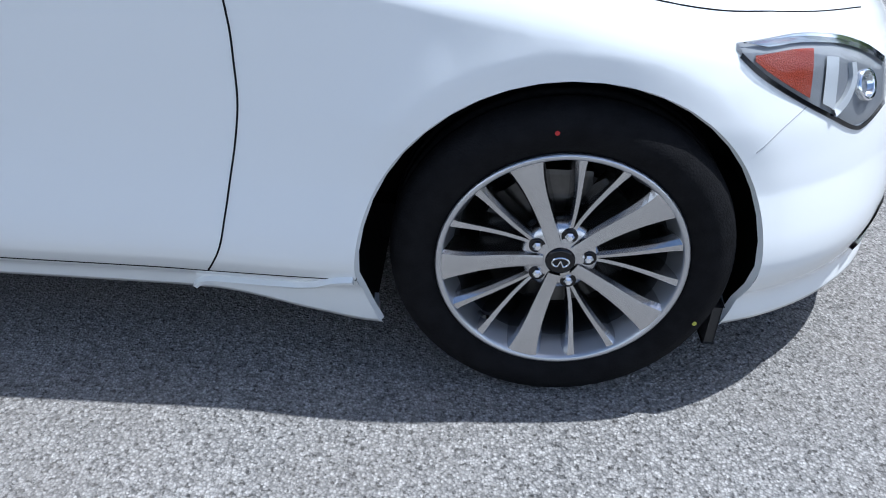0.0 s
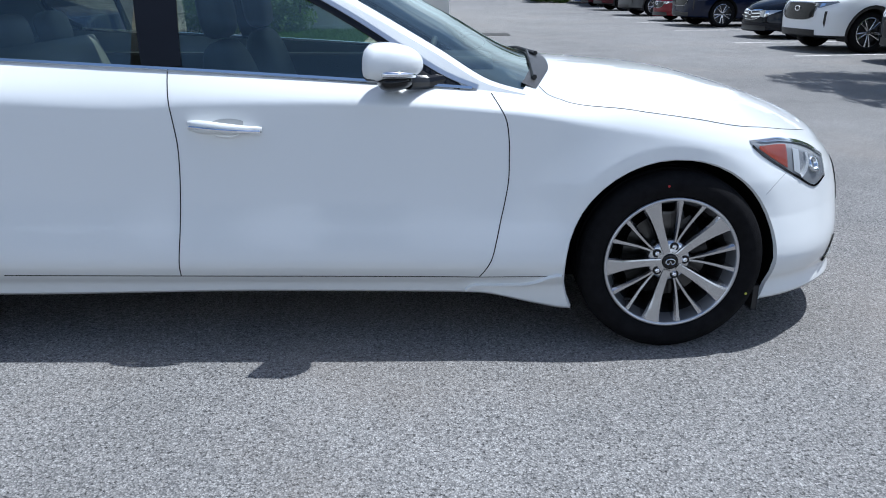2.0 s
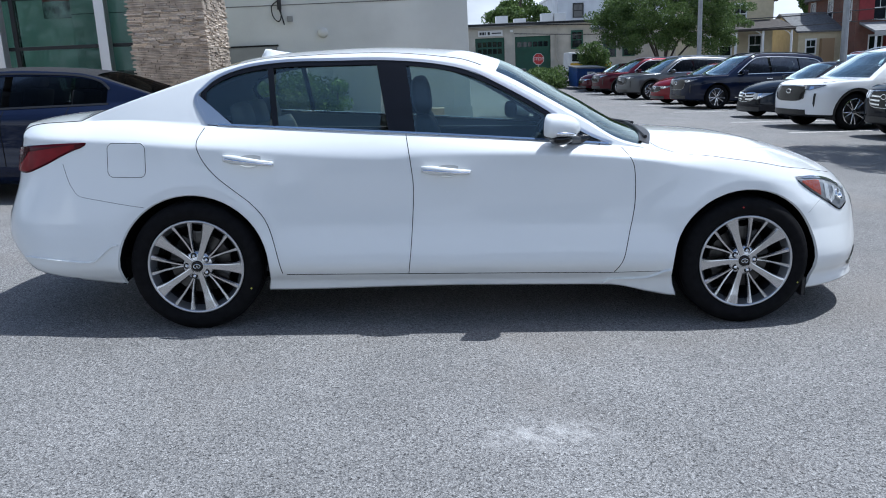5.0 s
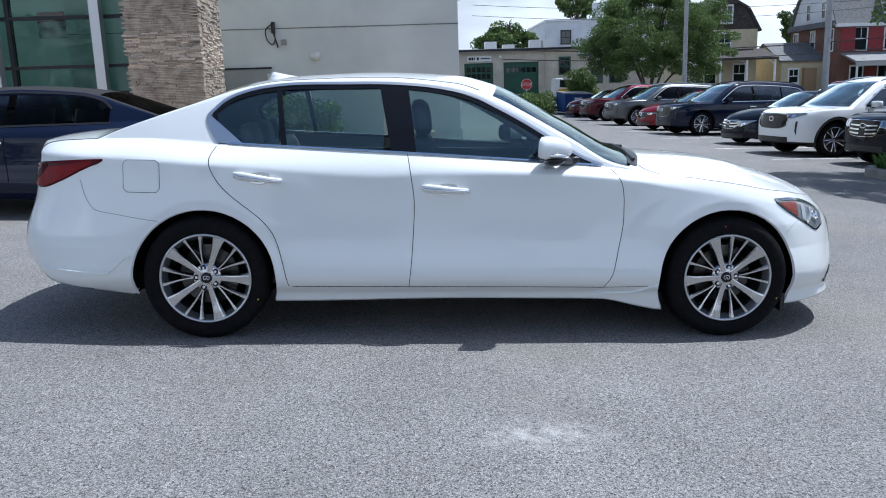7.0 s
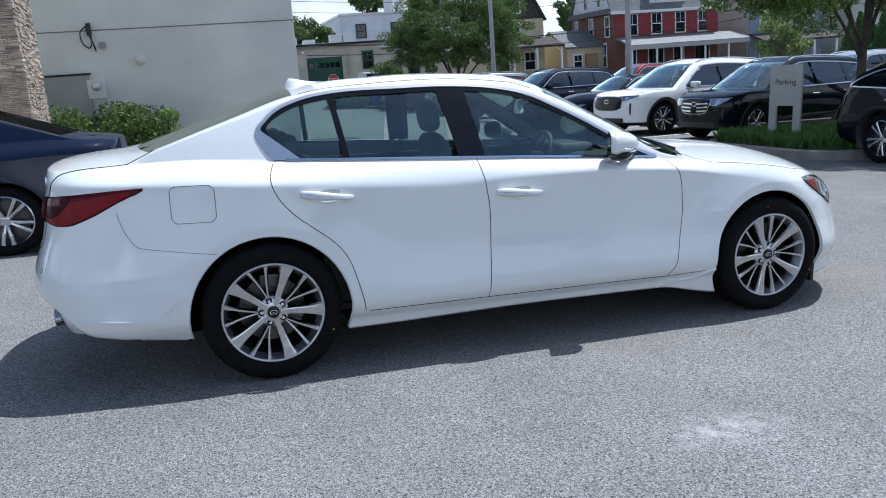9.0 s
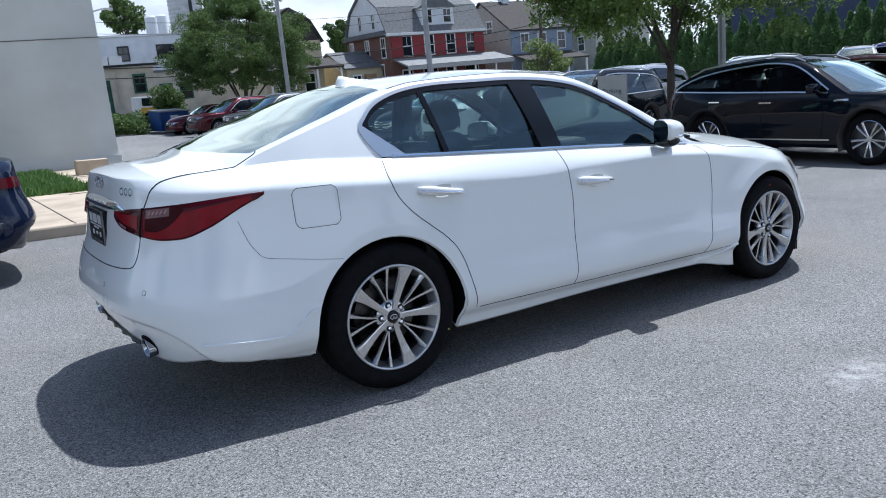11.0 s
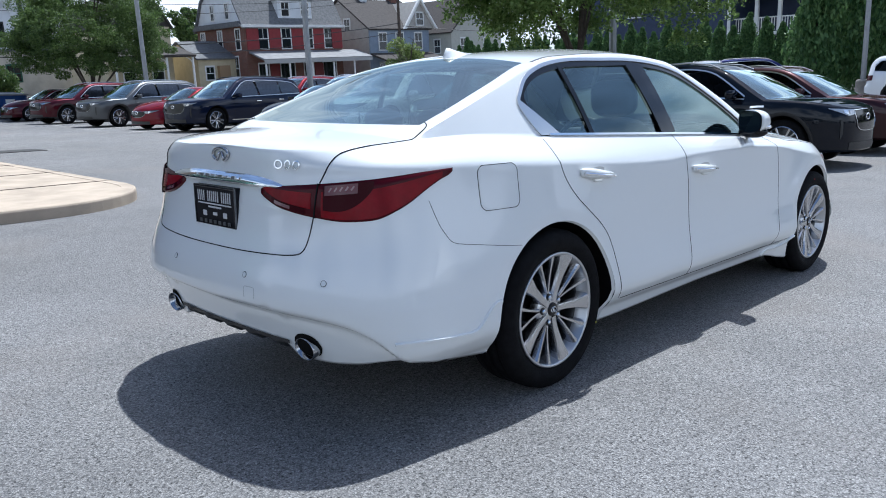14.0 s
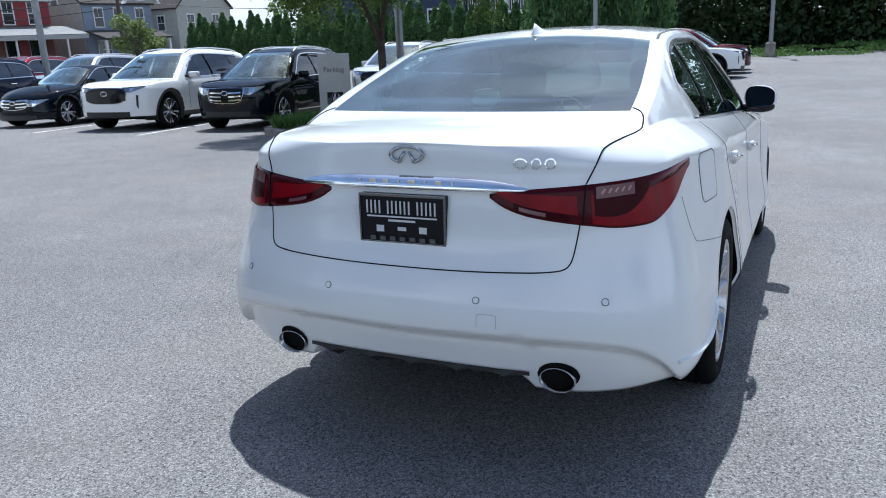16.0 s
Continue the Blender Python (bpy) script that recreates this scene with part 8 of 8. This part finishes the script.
for x in (17.4, 19.2):
    window(wk, x, 71.0, 3.0, 1.0, 1.3, "s", M_GREEN)
M_SILO = mat("galvanised_silo", (0.50, 0.51, 0.52), rough=0.5, metal=0.3, vary=0.15, scale=1.5)
for x, r_, h_ in ((28.1, 2.0, 17.5), (32.6, 2.1, 17.0)):
    si = thing("silo", "tall pale ribbed silo", "silo", pose(x, 96.0, 0), "silos")
    prof = []
    for k in range(36):
        prof += [(r_, h_ * k / 36), (r_ + 0.05, h_ * (k + 0.5) / 36)]
    part("shell", lathe([(0, 0)] + prof + [(r_, h_), (0.3, h_ + 1.2), (0, h_ + 1.3)], 40, "z"), M_SILO, si, smooth=False)
    part("ladder", one_box((-0.2, -r_ - 0.15, 0), (0.2, -r_ - 0.1, h_)), M_FRAME, si)
tk = thing("storage_tank", "small white roof tanks", "tank")
bm = lathe([(0, 8.75), (0.6, 8.75), (0.6, 11.0), (0.4, 11.2), (0, 11.25)], 24, "z")
bmesh.ops.translate(bm, verts=bm.verts, vec=(20.5, 84.0, 0))
part("shell", bm, M_WHITEWALL, tk)
bm = lathe([(0, 8.75), (0.62, 8.75), (0.62, 11.3), (0.4, 11.5), (0, 11.55)], 24, "z")
bmesh.ops.translate(bm, verts=bm.verts, vec=(22.1, 86.0, 0))
part("shell", bm, M_WHITEWALL, tk)


def gable_house(label, x0, x1, y0, y1, g, eave, ridge, wall_mat, roof_mat, along, rows, steps, gable_mat=None, break_h=None, brk=0.28, group="houses along the street"):
    """A house with its ridge along x or y; with break_h its roof is a gambrel. rows: heights of window rows; steps: window places."""
    h = thing("house", label, "house", group=group)
    part("wall", one_box((x0, y0, g - 1.0), (x1, y1, eave), 0.02), wall_mat, h)
    if along == "x":
        c, b0, b1, a0, a1 = (y0 + y1) / 2, y0, y1, x0, x1
    else:
        c, b0, b1, a0, a1 = (x0 + x1) / 2, x0, x1, y0, y1
    d = (b1 - b0) / 2
    if break_h:
        prof = [(b0, eave), (b0 + d * brk, break_h), (c, ridge), (b1 - d * brk, break_h), (b1, eave)]
    else:
        prof = [(b0, eave), (c, ridge), (b1, eave)]
    part("gable", prism(bmesh.new(), prof, a0 + 0.02, a1 - 0.02, along), gable_mat or wall_mat, h)
    for (p, q) in zip(prof, prof[1:]):
        dx, dz = q[0] - p[0], q[1] - p[1]
        ln_ = math.hypot(dx, dz)
        nx, nz = -dz / ln_, dx / ln_
        if nz < 0:
            nx, nz = -nx, -nz
        k = 0.14
        ex = 0.25 if p in (prof[0],) else 0.0
        ex2 = 0.25 if q in (prof[-1],) else 0.0
        P = (p[0] - dx / ln_ * ex, p[1] - dz / ln_ * ex)
        Q = (q[0] + dx / ln_ * ex2, q[1] + dz / ln_ * ex2)
        part("roof", prism(bmesh.new(), [P, Q, (Q[0] + nx * k, Q[1] + nz * k), (P[0] + nx * k, P[1] + nz * k)], a0 - 0.25, a1 + 0.25, along), roof_mat, h)
    for z, face, places, w_, hh in steps:
        for a in places:
            if face in "sn":
                window(h, a, y0 if face == "s" else y1, z, w_, hh, face)
            else:
                window(h, x0 if face == "w" else x1, a, z, w_, hh, face)
    return h


G2 = 1.6
# brick house with a grey gambrel roof
bh = gable_house("three-storey red brick house with grey gambrel roof and porch", 33.5, 44.4, 56.2, 66.5, G2, 7.1, 11.4, M_BRICK, M_SHINGLE, "x", None, [
    (3.45, "w", (58.4, 62.8), 1.0, 2.0), (6.0, "w", (57.6, 61.4, 65.2), 0.9, 1.7), (6.0, "s", (35.4, 37.9, 40.4, 42.8), 0.95, 1.75)], M_WHITEWALL, 9.6, 0.34)
for x in (34.3, 36.65, 39.15, 41.6, 43.8):
    part("red_panel", one_box((x - 0.62, 56.12, 5.05), (x + 0.62, 56.21, 6.95), 0.01), mat("red_siding", (0.22, 0.018, 0.022), rough=0.6, vary=0.15, scale=4), bh)
part("cornice", one_box((33.2, 55.8, 6.98), (44.7, 56.2, 7.22), 0.03), M_WHITEWOOD, bh)
part("gable_skirt", prism(bmesh.new(), [(56.0, 7.1), (66.7, 7.1), (66.0, 7.55), (56.8, 7.55)], 33.1, 33.5, "x"), M_SHINGLE, bh)
part("porch_roof", prism(bmesh.new(), [(53.3, 4.0), (56.2, 4.75), (56.2, 4.9), (53.2, 4.15)], 33.8, 46.2, "x"), mat("pale_porch_roof", (0.20, 0.205, 0.21), rough=0.7, vary=0.2, scale=2), bh)
part("porch_fascia", one_box((33.8, 53.2, 3.75), (46.2, 53.3, 4.1)), mat("grey_porch_fascia", (0.36, 0.36, 0.35), rough=0.7), bh)
for x in (34.0, 36.5, 39.0, 41.5, 44.0):
    part("porch_post", one_box((x - 0.07, 53.35, G2), (x + 0.07, 53.49, 3.9)), M_WHITEWOOD, bh)
for x, w_ in ((35.2, 1.0), (37.8, 1.5), (40.2, 1.0), (42.7, 1.5)):
    window(bh, x, 56.2, 2.9, w_, 1.7, "s", cross=False)
for x in (36.4, 41.4):
    part("front_door", one_box((x - 0.5, 56.1, G2), (x + 0.5, 56.21, 3.7), 0.01), mat("dark_red_door", (0.16, 0.015, 0.015), rough=0.5), bh)
part("dormer", one_box((37.4, 56.55, 7.75), (41.2, 58.6, 9.45)), M_WHITEWALL, bh)
part("dormer_roof", prism(bmesh.new(), [(37.1, 9.45), (39.3, 10.75), (41.5, 9.45)], 56.35, 60.5, "y"), M_SHINGLE, bh)
for x in (38.2, 40.4):
    window(bh, x, 56.55, 8.65, 0.8, 1.2, "s")
for y in (59.4, 62.6):
    window(bh, 33.5, y, 8.55, 0.7, 1.3, "w")
# row of annexes behind
part("rear_wing", one_box((33.0, 66.5, 0.8), (36.0, 74.0, 5.6)), M_BRICK, bh)
bh.matrix_basis = pose(32.7, 56.2, G2) @ Matrix.Diagonal((0.935, 0.75, 0.93, 1)) @ pose(-33.5, -56.2, -G2)
# blue-grey house
b2 = gable_house("pale blue and grey double house with brown gables", 45.6, 53.4, 55.4, 64.0, G2, 7.0, 9.9, mat("blue_grey_siding", (0.22, 0.27, 0.34), rough=0.7, vary=0.1, scale=3), M_DKSHINGLE, "x", None, [
    (5.8, "s", (47.2, 49.4, 51.9), 0.9, 1.5), (3.1, "s", (47.4, 50.8), 1.3, 1.4), (7.4, "w", (58.6,), 0.8, 1.2), (5.6, "w", (58.0,), 0.8, 1.3)], mat("grey_siding", (0.36, 0.34, 0.31), rough=0.7, vary=0.1, scale=3))
part("wall_facing", one_box((45.5, 55.5, G2 - 0.5), (45.6, 63.9, 7.0)), mat("grey_siding", (0.36, 0.34, 0.31)), b2)
part("front_gable", prism(bmesh.new(), [(50.0, 7.0), (52.0, 9.6), (54.0, 7.0)], 55.2, 59.5, "y"), mat("grey_siding", (0.36, 0.34, 0.31)), b2)
part("gable_trim", prism(bmesh.new(), [(49.7, 6.95), (52.0, 9.95), (54.3, 6.95), (54.0, 6.95), (52.0, 9.62), (50.0, 6.95)], 54.9, 55.2, "y"), M_WHITEWOOD, b2)
window(b2, 52.0, 55.2, 7.9, 0.9, 1.1, "s")
part("porch_roof", prism(bmesh.new(), [(53.2, 3.9), (55.4, 4.6), (55.4, 4.75), (53.1, 4.05)], 45.6, 53.4, "x"), M_DKSHINGLE, b2)
for x in (45.8, 48.3, 50.8, 53.2):
    part("porch_post", one_box((x - 0.09, 53.3, G2), (x + 0.09, 53.48, 3.95)), M_WHITEWOOD, b2)
for x in (48.0, 52.0):
    part("chimney", one_box((x, 59.2, 9.2), (x + 0.8, 60.0, 11.0), 0.02), M_BRICK if x > 50 else M_WHITEWALL, b2)
gable_house("pale grey house with a brown pitched roof", 55.2, 63.0, 54.0, 62.0, G2, 7.0, 10.4, mat("pale_siding", (0.42, 0.42, 0.37), rough=0.7, vary=0.1, scale=3), M_DKSHINGLE, "y", None, [
    (5.6, "s", (57.0, 60.6), 0.9, 1.4), (2.9, "s", (57.0, 60.6), 0.9, 1.5), (5.6, "w", (56.0, 59.5), 0.8, 1.3), (8.3, "s", (59.1,), 0.8, 1.1)])
# cream house with dark gambrel
ch_ = gable_house("cream house with a dark brown gambrel roof and porch", 22.4, 27.8, 59.5, 67.0, 1.4, 6.4, 9.0, mat("cream_siding", (0.52, 0.45, 0.30), rough=0.7, vary=0.1, scale=3), M_DKSHINGLE, "y", None, [
    (5.35, "s", (25.1,), 0.9, 1.4), (2.9, "s", (24.0, 26.4), 0.9, 1.4)], M_DKSHINGLE, 8.0, 0.34)
part("dormer", one_box((24.4, 59.2, 6.75), (25.8, 61.0, 8.35)), M_DKSHINGLE, ch_)
part("dormer_roof", prism(bmesh.new(), [(24.2, 8.35), (25.1, 8.95), (26.0, 8.35)], 59.0, 61.5, "y"), M_DKSHINGLE, ch_)
window(ch_, 25.1, 59.2, 7.55, 0.8, 1.25, "s")
part("porch_roof", prism(bmesh.new(), [(56.6, 3.9), (59.5, 4.7), (59.5, 4.85), (56.5, 4.05)], 21.6, 28.3, "x"), M_DKSHINGLE, ch_)
for x in (21.8, 23.8, 25.9, 28.1):
    part("porch_post", tube(bmesh.new(), [(x, 56.8, 1.4), (x, 56.8, 3.95)], 0.09, 8), M_WHITEWOOD, ch_)
    part("porch_bracket", tube(bmesh.new(), smooth_line([(x - 0.55, 56.8, 3.9), (x - 0.15, 56.8, 3.65), (x, 56.8, 3.2)], 4), 0.04, 5), M_WHITEWOOD, ch_)
an = gable_house("low cream outbuilding with a grey hipped roof", 29.2, 33.2, 58.0, 64.0, 1.4, 4.0, 5.4, mat("cream_siding", (0.52, 0.45, 0.30)), M_SHINGLE, "x", None, [(2.8, "s", (30.2,), 0.7, 1.0)])
part("porch_bay", one_box((30.9, 57.6, 1.4), (31.9, 58.0, 3.4)), mat("tan_panel", (0.30, 0.20, 0.11), rough=0.7), an)
# dark blue house behind the hedge
M_NAVYSIDE = mat("navy_siding", (0.035, 0.05, 0.10), rough=0.65, vary=0.12, scale=3)
nh = thing("house", "navy blue house with a white porch above the hedge", "house", group="houses along the street")
part("wall", one_box((48.0, 21.5, 0.5), (56.0, 33.2, 9.5)), M_NAVYSIDE, nh)
part("roof", prism(bmesh.new(), [(21.0, 9.5), (27.3, 13.0), (33.7, 9.5)], 47.5, 56.5, "x"), M_DKSHINGLE, nh)
for y, z in ((23.6, 6.9), (23.6, 4.1), (28.6, 4.1), (28.6, 6.9)):
    window(nh, 48.0, y, z, 1.1, 1.5, "w")
part("corner_board", one_box((47.93, 21.45, 0.5), (48.02, 21.65, 9.5)), M_WHITEWOOD, nh)
part("porch_deck", one_box((48.6, 16.9, 4.4), (55.0, 21.5, 4.6)), M_WHITEWOOD, nh)
part("porch_roof", one_box((48.0, 16.5, 7.0), (55.5, 21.5, 7.25)), M_WHITEWOOD, nh)
part("porch_wall", one_box((52.0, 17.1, 4.6), (52.3, 21.5, 7.0)), M_NAVYSIDE, nh)
for y in (17.0, 18.5, 20.0):
    part("porch_post", one_box((48.6, y - 0.11, 4.6), (48.82, y + 0.11, 7.0)), M_WHITEWOOD, nh)
for k in range(26):
    part("baluster", one_box((48.68, 17.1 + 0.17 * k, 4.65), (48.74, 17.15 + 0.17 * k, 5.45)), M_WHITEWOOD, nh)
part("rail", one_box((48.64, 16.9, 5.45), (48.78, 21.5, 5.53)), M_WHITEWOOD, nh)
part("gate_house", one_box((60.0, 9.5, 0.5), (66.0, 12.5, 6.0)), mat("pale_siding", (0.42, 0.42, 0.37)), nh)

# ---- poles, sign, wires ----
M_POLE = mat("grey_galvanised_pole", (0.30, 0.31, 0.32), rough=0.5, metal=0.5, vary=0.15, scale=4)
for x, y, h_, r_ in ((12.6, 32.6, 10.5, 0.11), (13.4, 21.2, 9.5, 0.11), (13.2, 8.3, 9.0, 0.095), (43.7, 1.2, 9.5, 0.12), (30.0, 7.6, 9.0, 0.10)):
    lp = thing("light_pole", "grey metal parking-lot light pole on a concrete base", "light pole", pose(x, y, ground_z(x, y)), "light poles")
    part("base", lathe([(0, -0.2), (0.26, -0.2), (0.26, 0.72), (0.22, 0.78), (0, 0.78)], 20, "z"), M_CONCGREY, lp)
    part("pole", tube(bmesh.new(), [(0, 0, 0.78), (0, 0, h_)], [r_, r_ * 0.75], 10), M_POLE, lp)
    part("lamp_arm", tube(bmesh.new(), [(0, 0, h_ - 0.15), (-0.7, 0, h_)], 0.04, 6), M_POLE, lp)
    part("lamp_head", one_box((-1.3, -0.18, h_ - 0.08), (-0.6, 0.18, h_ + 0.06), 0.03), M_POLE, lp)
up_ = thing("utility_pole", "weathered wooden utility pole with crossarm", "utility pole", pose(46.6, 52.4, ground_z(46.6, 52.4)))
M_POLEWOOD = mat("weathered_pole_wood", (0.09, 0.07, 0.055), rough=0.95, vary=0.3, scale=6)
part("pole", tube(bmesh.new(), [(0, 0, -0.3), (0, 0, 8.6)], [0.17, 0.12], 8), M_POLEWOOD, up_)
part("crossarm", one_box((-0.9, -0.07, 7.9), (0.9, 0.07, 8.05)), M_POLEWOOD, up_)
for x in (-0.8, -0.3, 0.3, 0.8):
    part("insulator", tube(bmesh.new(), [(x, 0, 8.05), (x, 0, 8.25)], 0.05, 6), M_WHITEWOOD, up_)
M_WIRE = mat("black_cable", (0.01, 0.01, 0.011), rough=0.6)
for a, b, sag, r_ in (((46.6, 52.2, 9.6), (4.0, 50.0, 8.6), 1.0, 0.016), ((46.9, 52.2, 9.4), (4.0, 51.0, 8.0), 1.2, 0.016), ((46.5, 52.3, 7.0), (6.0, 50.0, 5.6), 0.9, 0.035), ((46.5, 52.3, 6.2), (6.0, 50.5, 5.0), 0.9, 0.03), ((46.6, 52.4, 9.5), (80.0, 40.0, 9.8), 1.0, 0.016), ((46.6, 52.4, 6.8), (80.0, 40.0, 7.0), 1.0, 0.03)):
    A, B = Vector(a), Vector(b)
    pts = [A.lerp(B, i / 16) - Vector((0, 0, sag * 4 * (i / 16) * (1 - i / 16))) for i in range(17)]
    part("wire", tube(bmesh.new(), [p - Vector((46.6, 52.4, ground_z(46.6, 52.4))) for p in pts], r_, 5), M_WIRE, up_)
ps = thing("parking_sign", "grey metal parking sign standing in the island grass", "sign", pose(8.30, 7.10, 0.15, 0, 0, -72))
M_SIGN = mat("sign_grey_metal", (0.40, 0.41, 0.40), rough=0.5, metal=0.2, vary=0.08, scale=3)
part("panel", one_box((-0.30, -0.025, 0.62), (0.30, 0.025, 1.33), 0.006), M_SIGN, ps)
part("leg", one_box((-0.30, -0.025, -0.1), (-0.16, 0.025, 0.62), 0.006), M_SIGN, ps)
part("leg", one_box((0.16, -0.025, -0.1), (0.30, 0.025, 0.62), 0.006), M_SIGN, ps)
plane_text("Parking", 0.135, mat("sign_dark_ink", (0.03, 0.03, 0.03), rough=0.6), pose(0, -0.028, 1.03, 90, 0, 0), ps, depth=0.001)

# ---- the stone pier, stone by stone ----
pier = thing("stone_pier", "tall pier faced with stacked brown ledgestone", "pier")
PX0, PX1, PY0, PY1 = -5.95, -4.52, 11.4, 13.2
# the core's dark colour stands in for shade between the stones
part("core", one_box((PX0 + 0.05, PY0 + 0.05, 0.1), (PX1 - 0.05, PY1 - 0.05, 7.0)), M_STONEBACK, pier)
stone_meshes = []
rgs = random.Random(77)
for k in range(5):
    bm = one_box((-0.5, -0.5, -0.5), (0.5, 0.5, 0.5))
    for v in bm.verts:
        v.co += Vector((rgs.uniform(-0.03, 0.03), rgs.uniform(-0.12, 0.12), rgs.uniform(-0.10, 0.10)))
    me = bpy.data.meshes.new("stone")
    bm.to_mesh(me)
    bm.free()
    me.materials.append(M_STONE)
    stone_meshes.append(me)
rest = bmesh.new()
count = 0
z = 0.14
while z < 6.9:
    hh = rgs.uniform(0.022, 0.044)
    for face in ("s", "e"):
        a0, a1 = (PX0, PX1) if face == "s" else (PY0, PY1)
        a = a0 - rgs.uniform(0, 0.1)
        while a < a1 - 0.04:
            ln_ = min(rgs.uniform(0.11, 0.36), a1 + 0.02 - a)
            proud = rgs.uniform(0.0, 0.034)
            dep = 0.12
            if face == "s":
                m_ = Matrix.Translation((a + ln_ / 2, PY0 - proud + dep / 2, z + hh / 2)) @ Matrix.Diagonal((ln_ - 0.006, dep, hh - 0.005, 1))
            else:
                m_ = Matrix.Translation((PX1 + proud - dep / 2, a + ln_ / 2, z + hh / 2)) @ Matrix.Rotation(radians(90), 4, "Z") @ Matrix.Diagonal((ln_ - 0.006, dep, hh - 0.005, 1))
            if 1.9 < z < 3.1 and count < 300:
                ob = new("stone", stone_meshes[count % 5])
                ob.parent = pier
                ob.matrix_basis = m_
                count += 1
            else:
                box(rest, (-0.5, -0.5, -0.5), (0.5, 0.5, 0.5), 0, m_)
            a += ln_
    z += hh
tagged(part("stonework", rest, M_STONE, pier), "stacked ledgestone", kind="stuff")

# The lot falls gently to the west, so what is built plumb leans a little against it.
for ob in list(scene.objects):
    root = ob.name.split(".")[0]
    if ob.parent is None and root in ("showroom_building", "stone_pier", "garage_building", "white_works", "house", "silo", "storage_tank", "light_pole", "utility_pole"):
        xs_ = [v for c in ob.children if c.type == "MESH" for v in (c.matrix_basis @ Vector(c.bound_box[0]), c.matrix_basis @ Vector(c.bound_box[6]))]
        mid = sum((v.x for v in xs_)) / len(xs_)
        px_, pz_ = {"showroom_building": (-1.1, 2.0), "stone_pier": (-1.1, 2.0), "garage_building": (7.0, 2.5)}.get(root, (mid, 3.5))
        ob.matrix_basis = ob.matrix_basis @ pose(px_, 0, pz_) @ Matrix.Rotation(radians(-2.3), 4, "Y") @ pose(-px_, 0, -pz_)
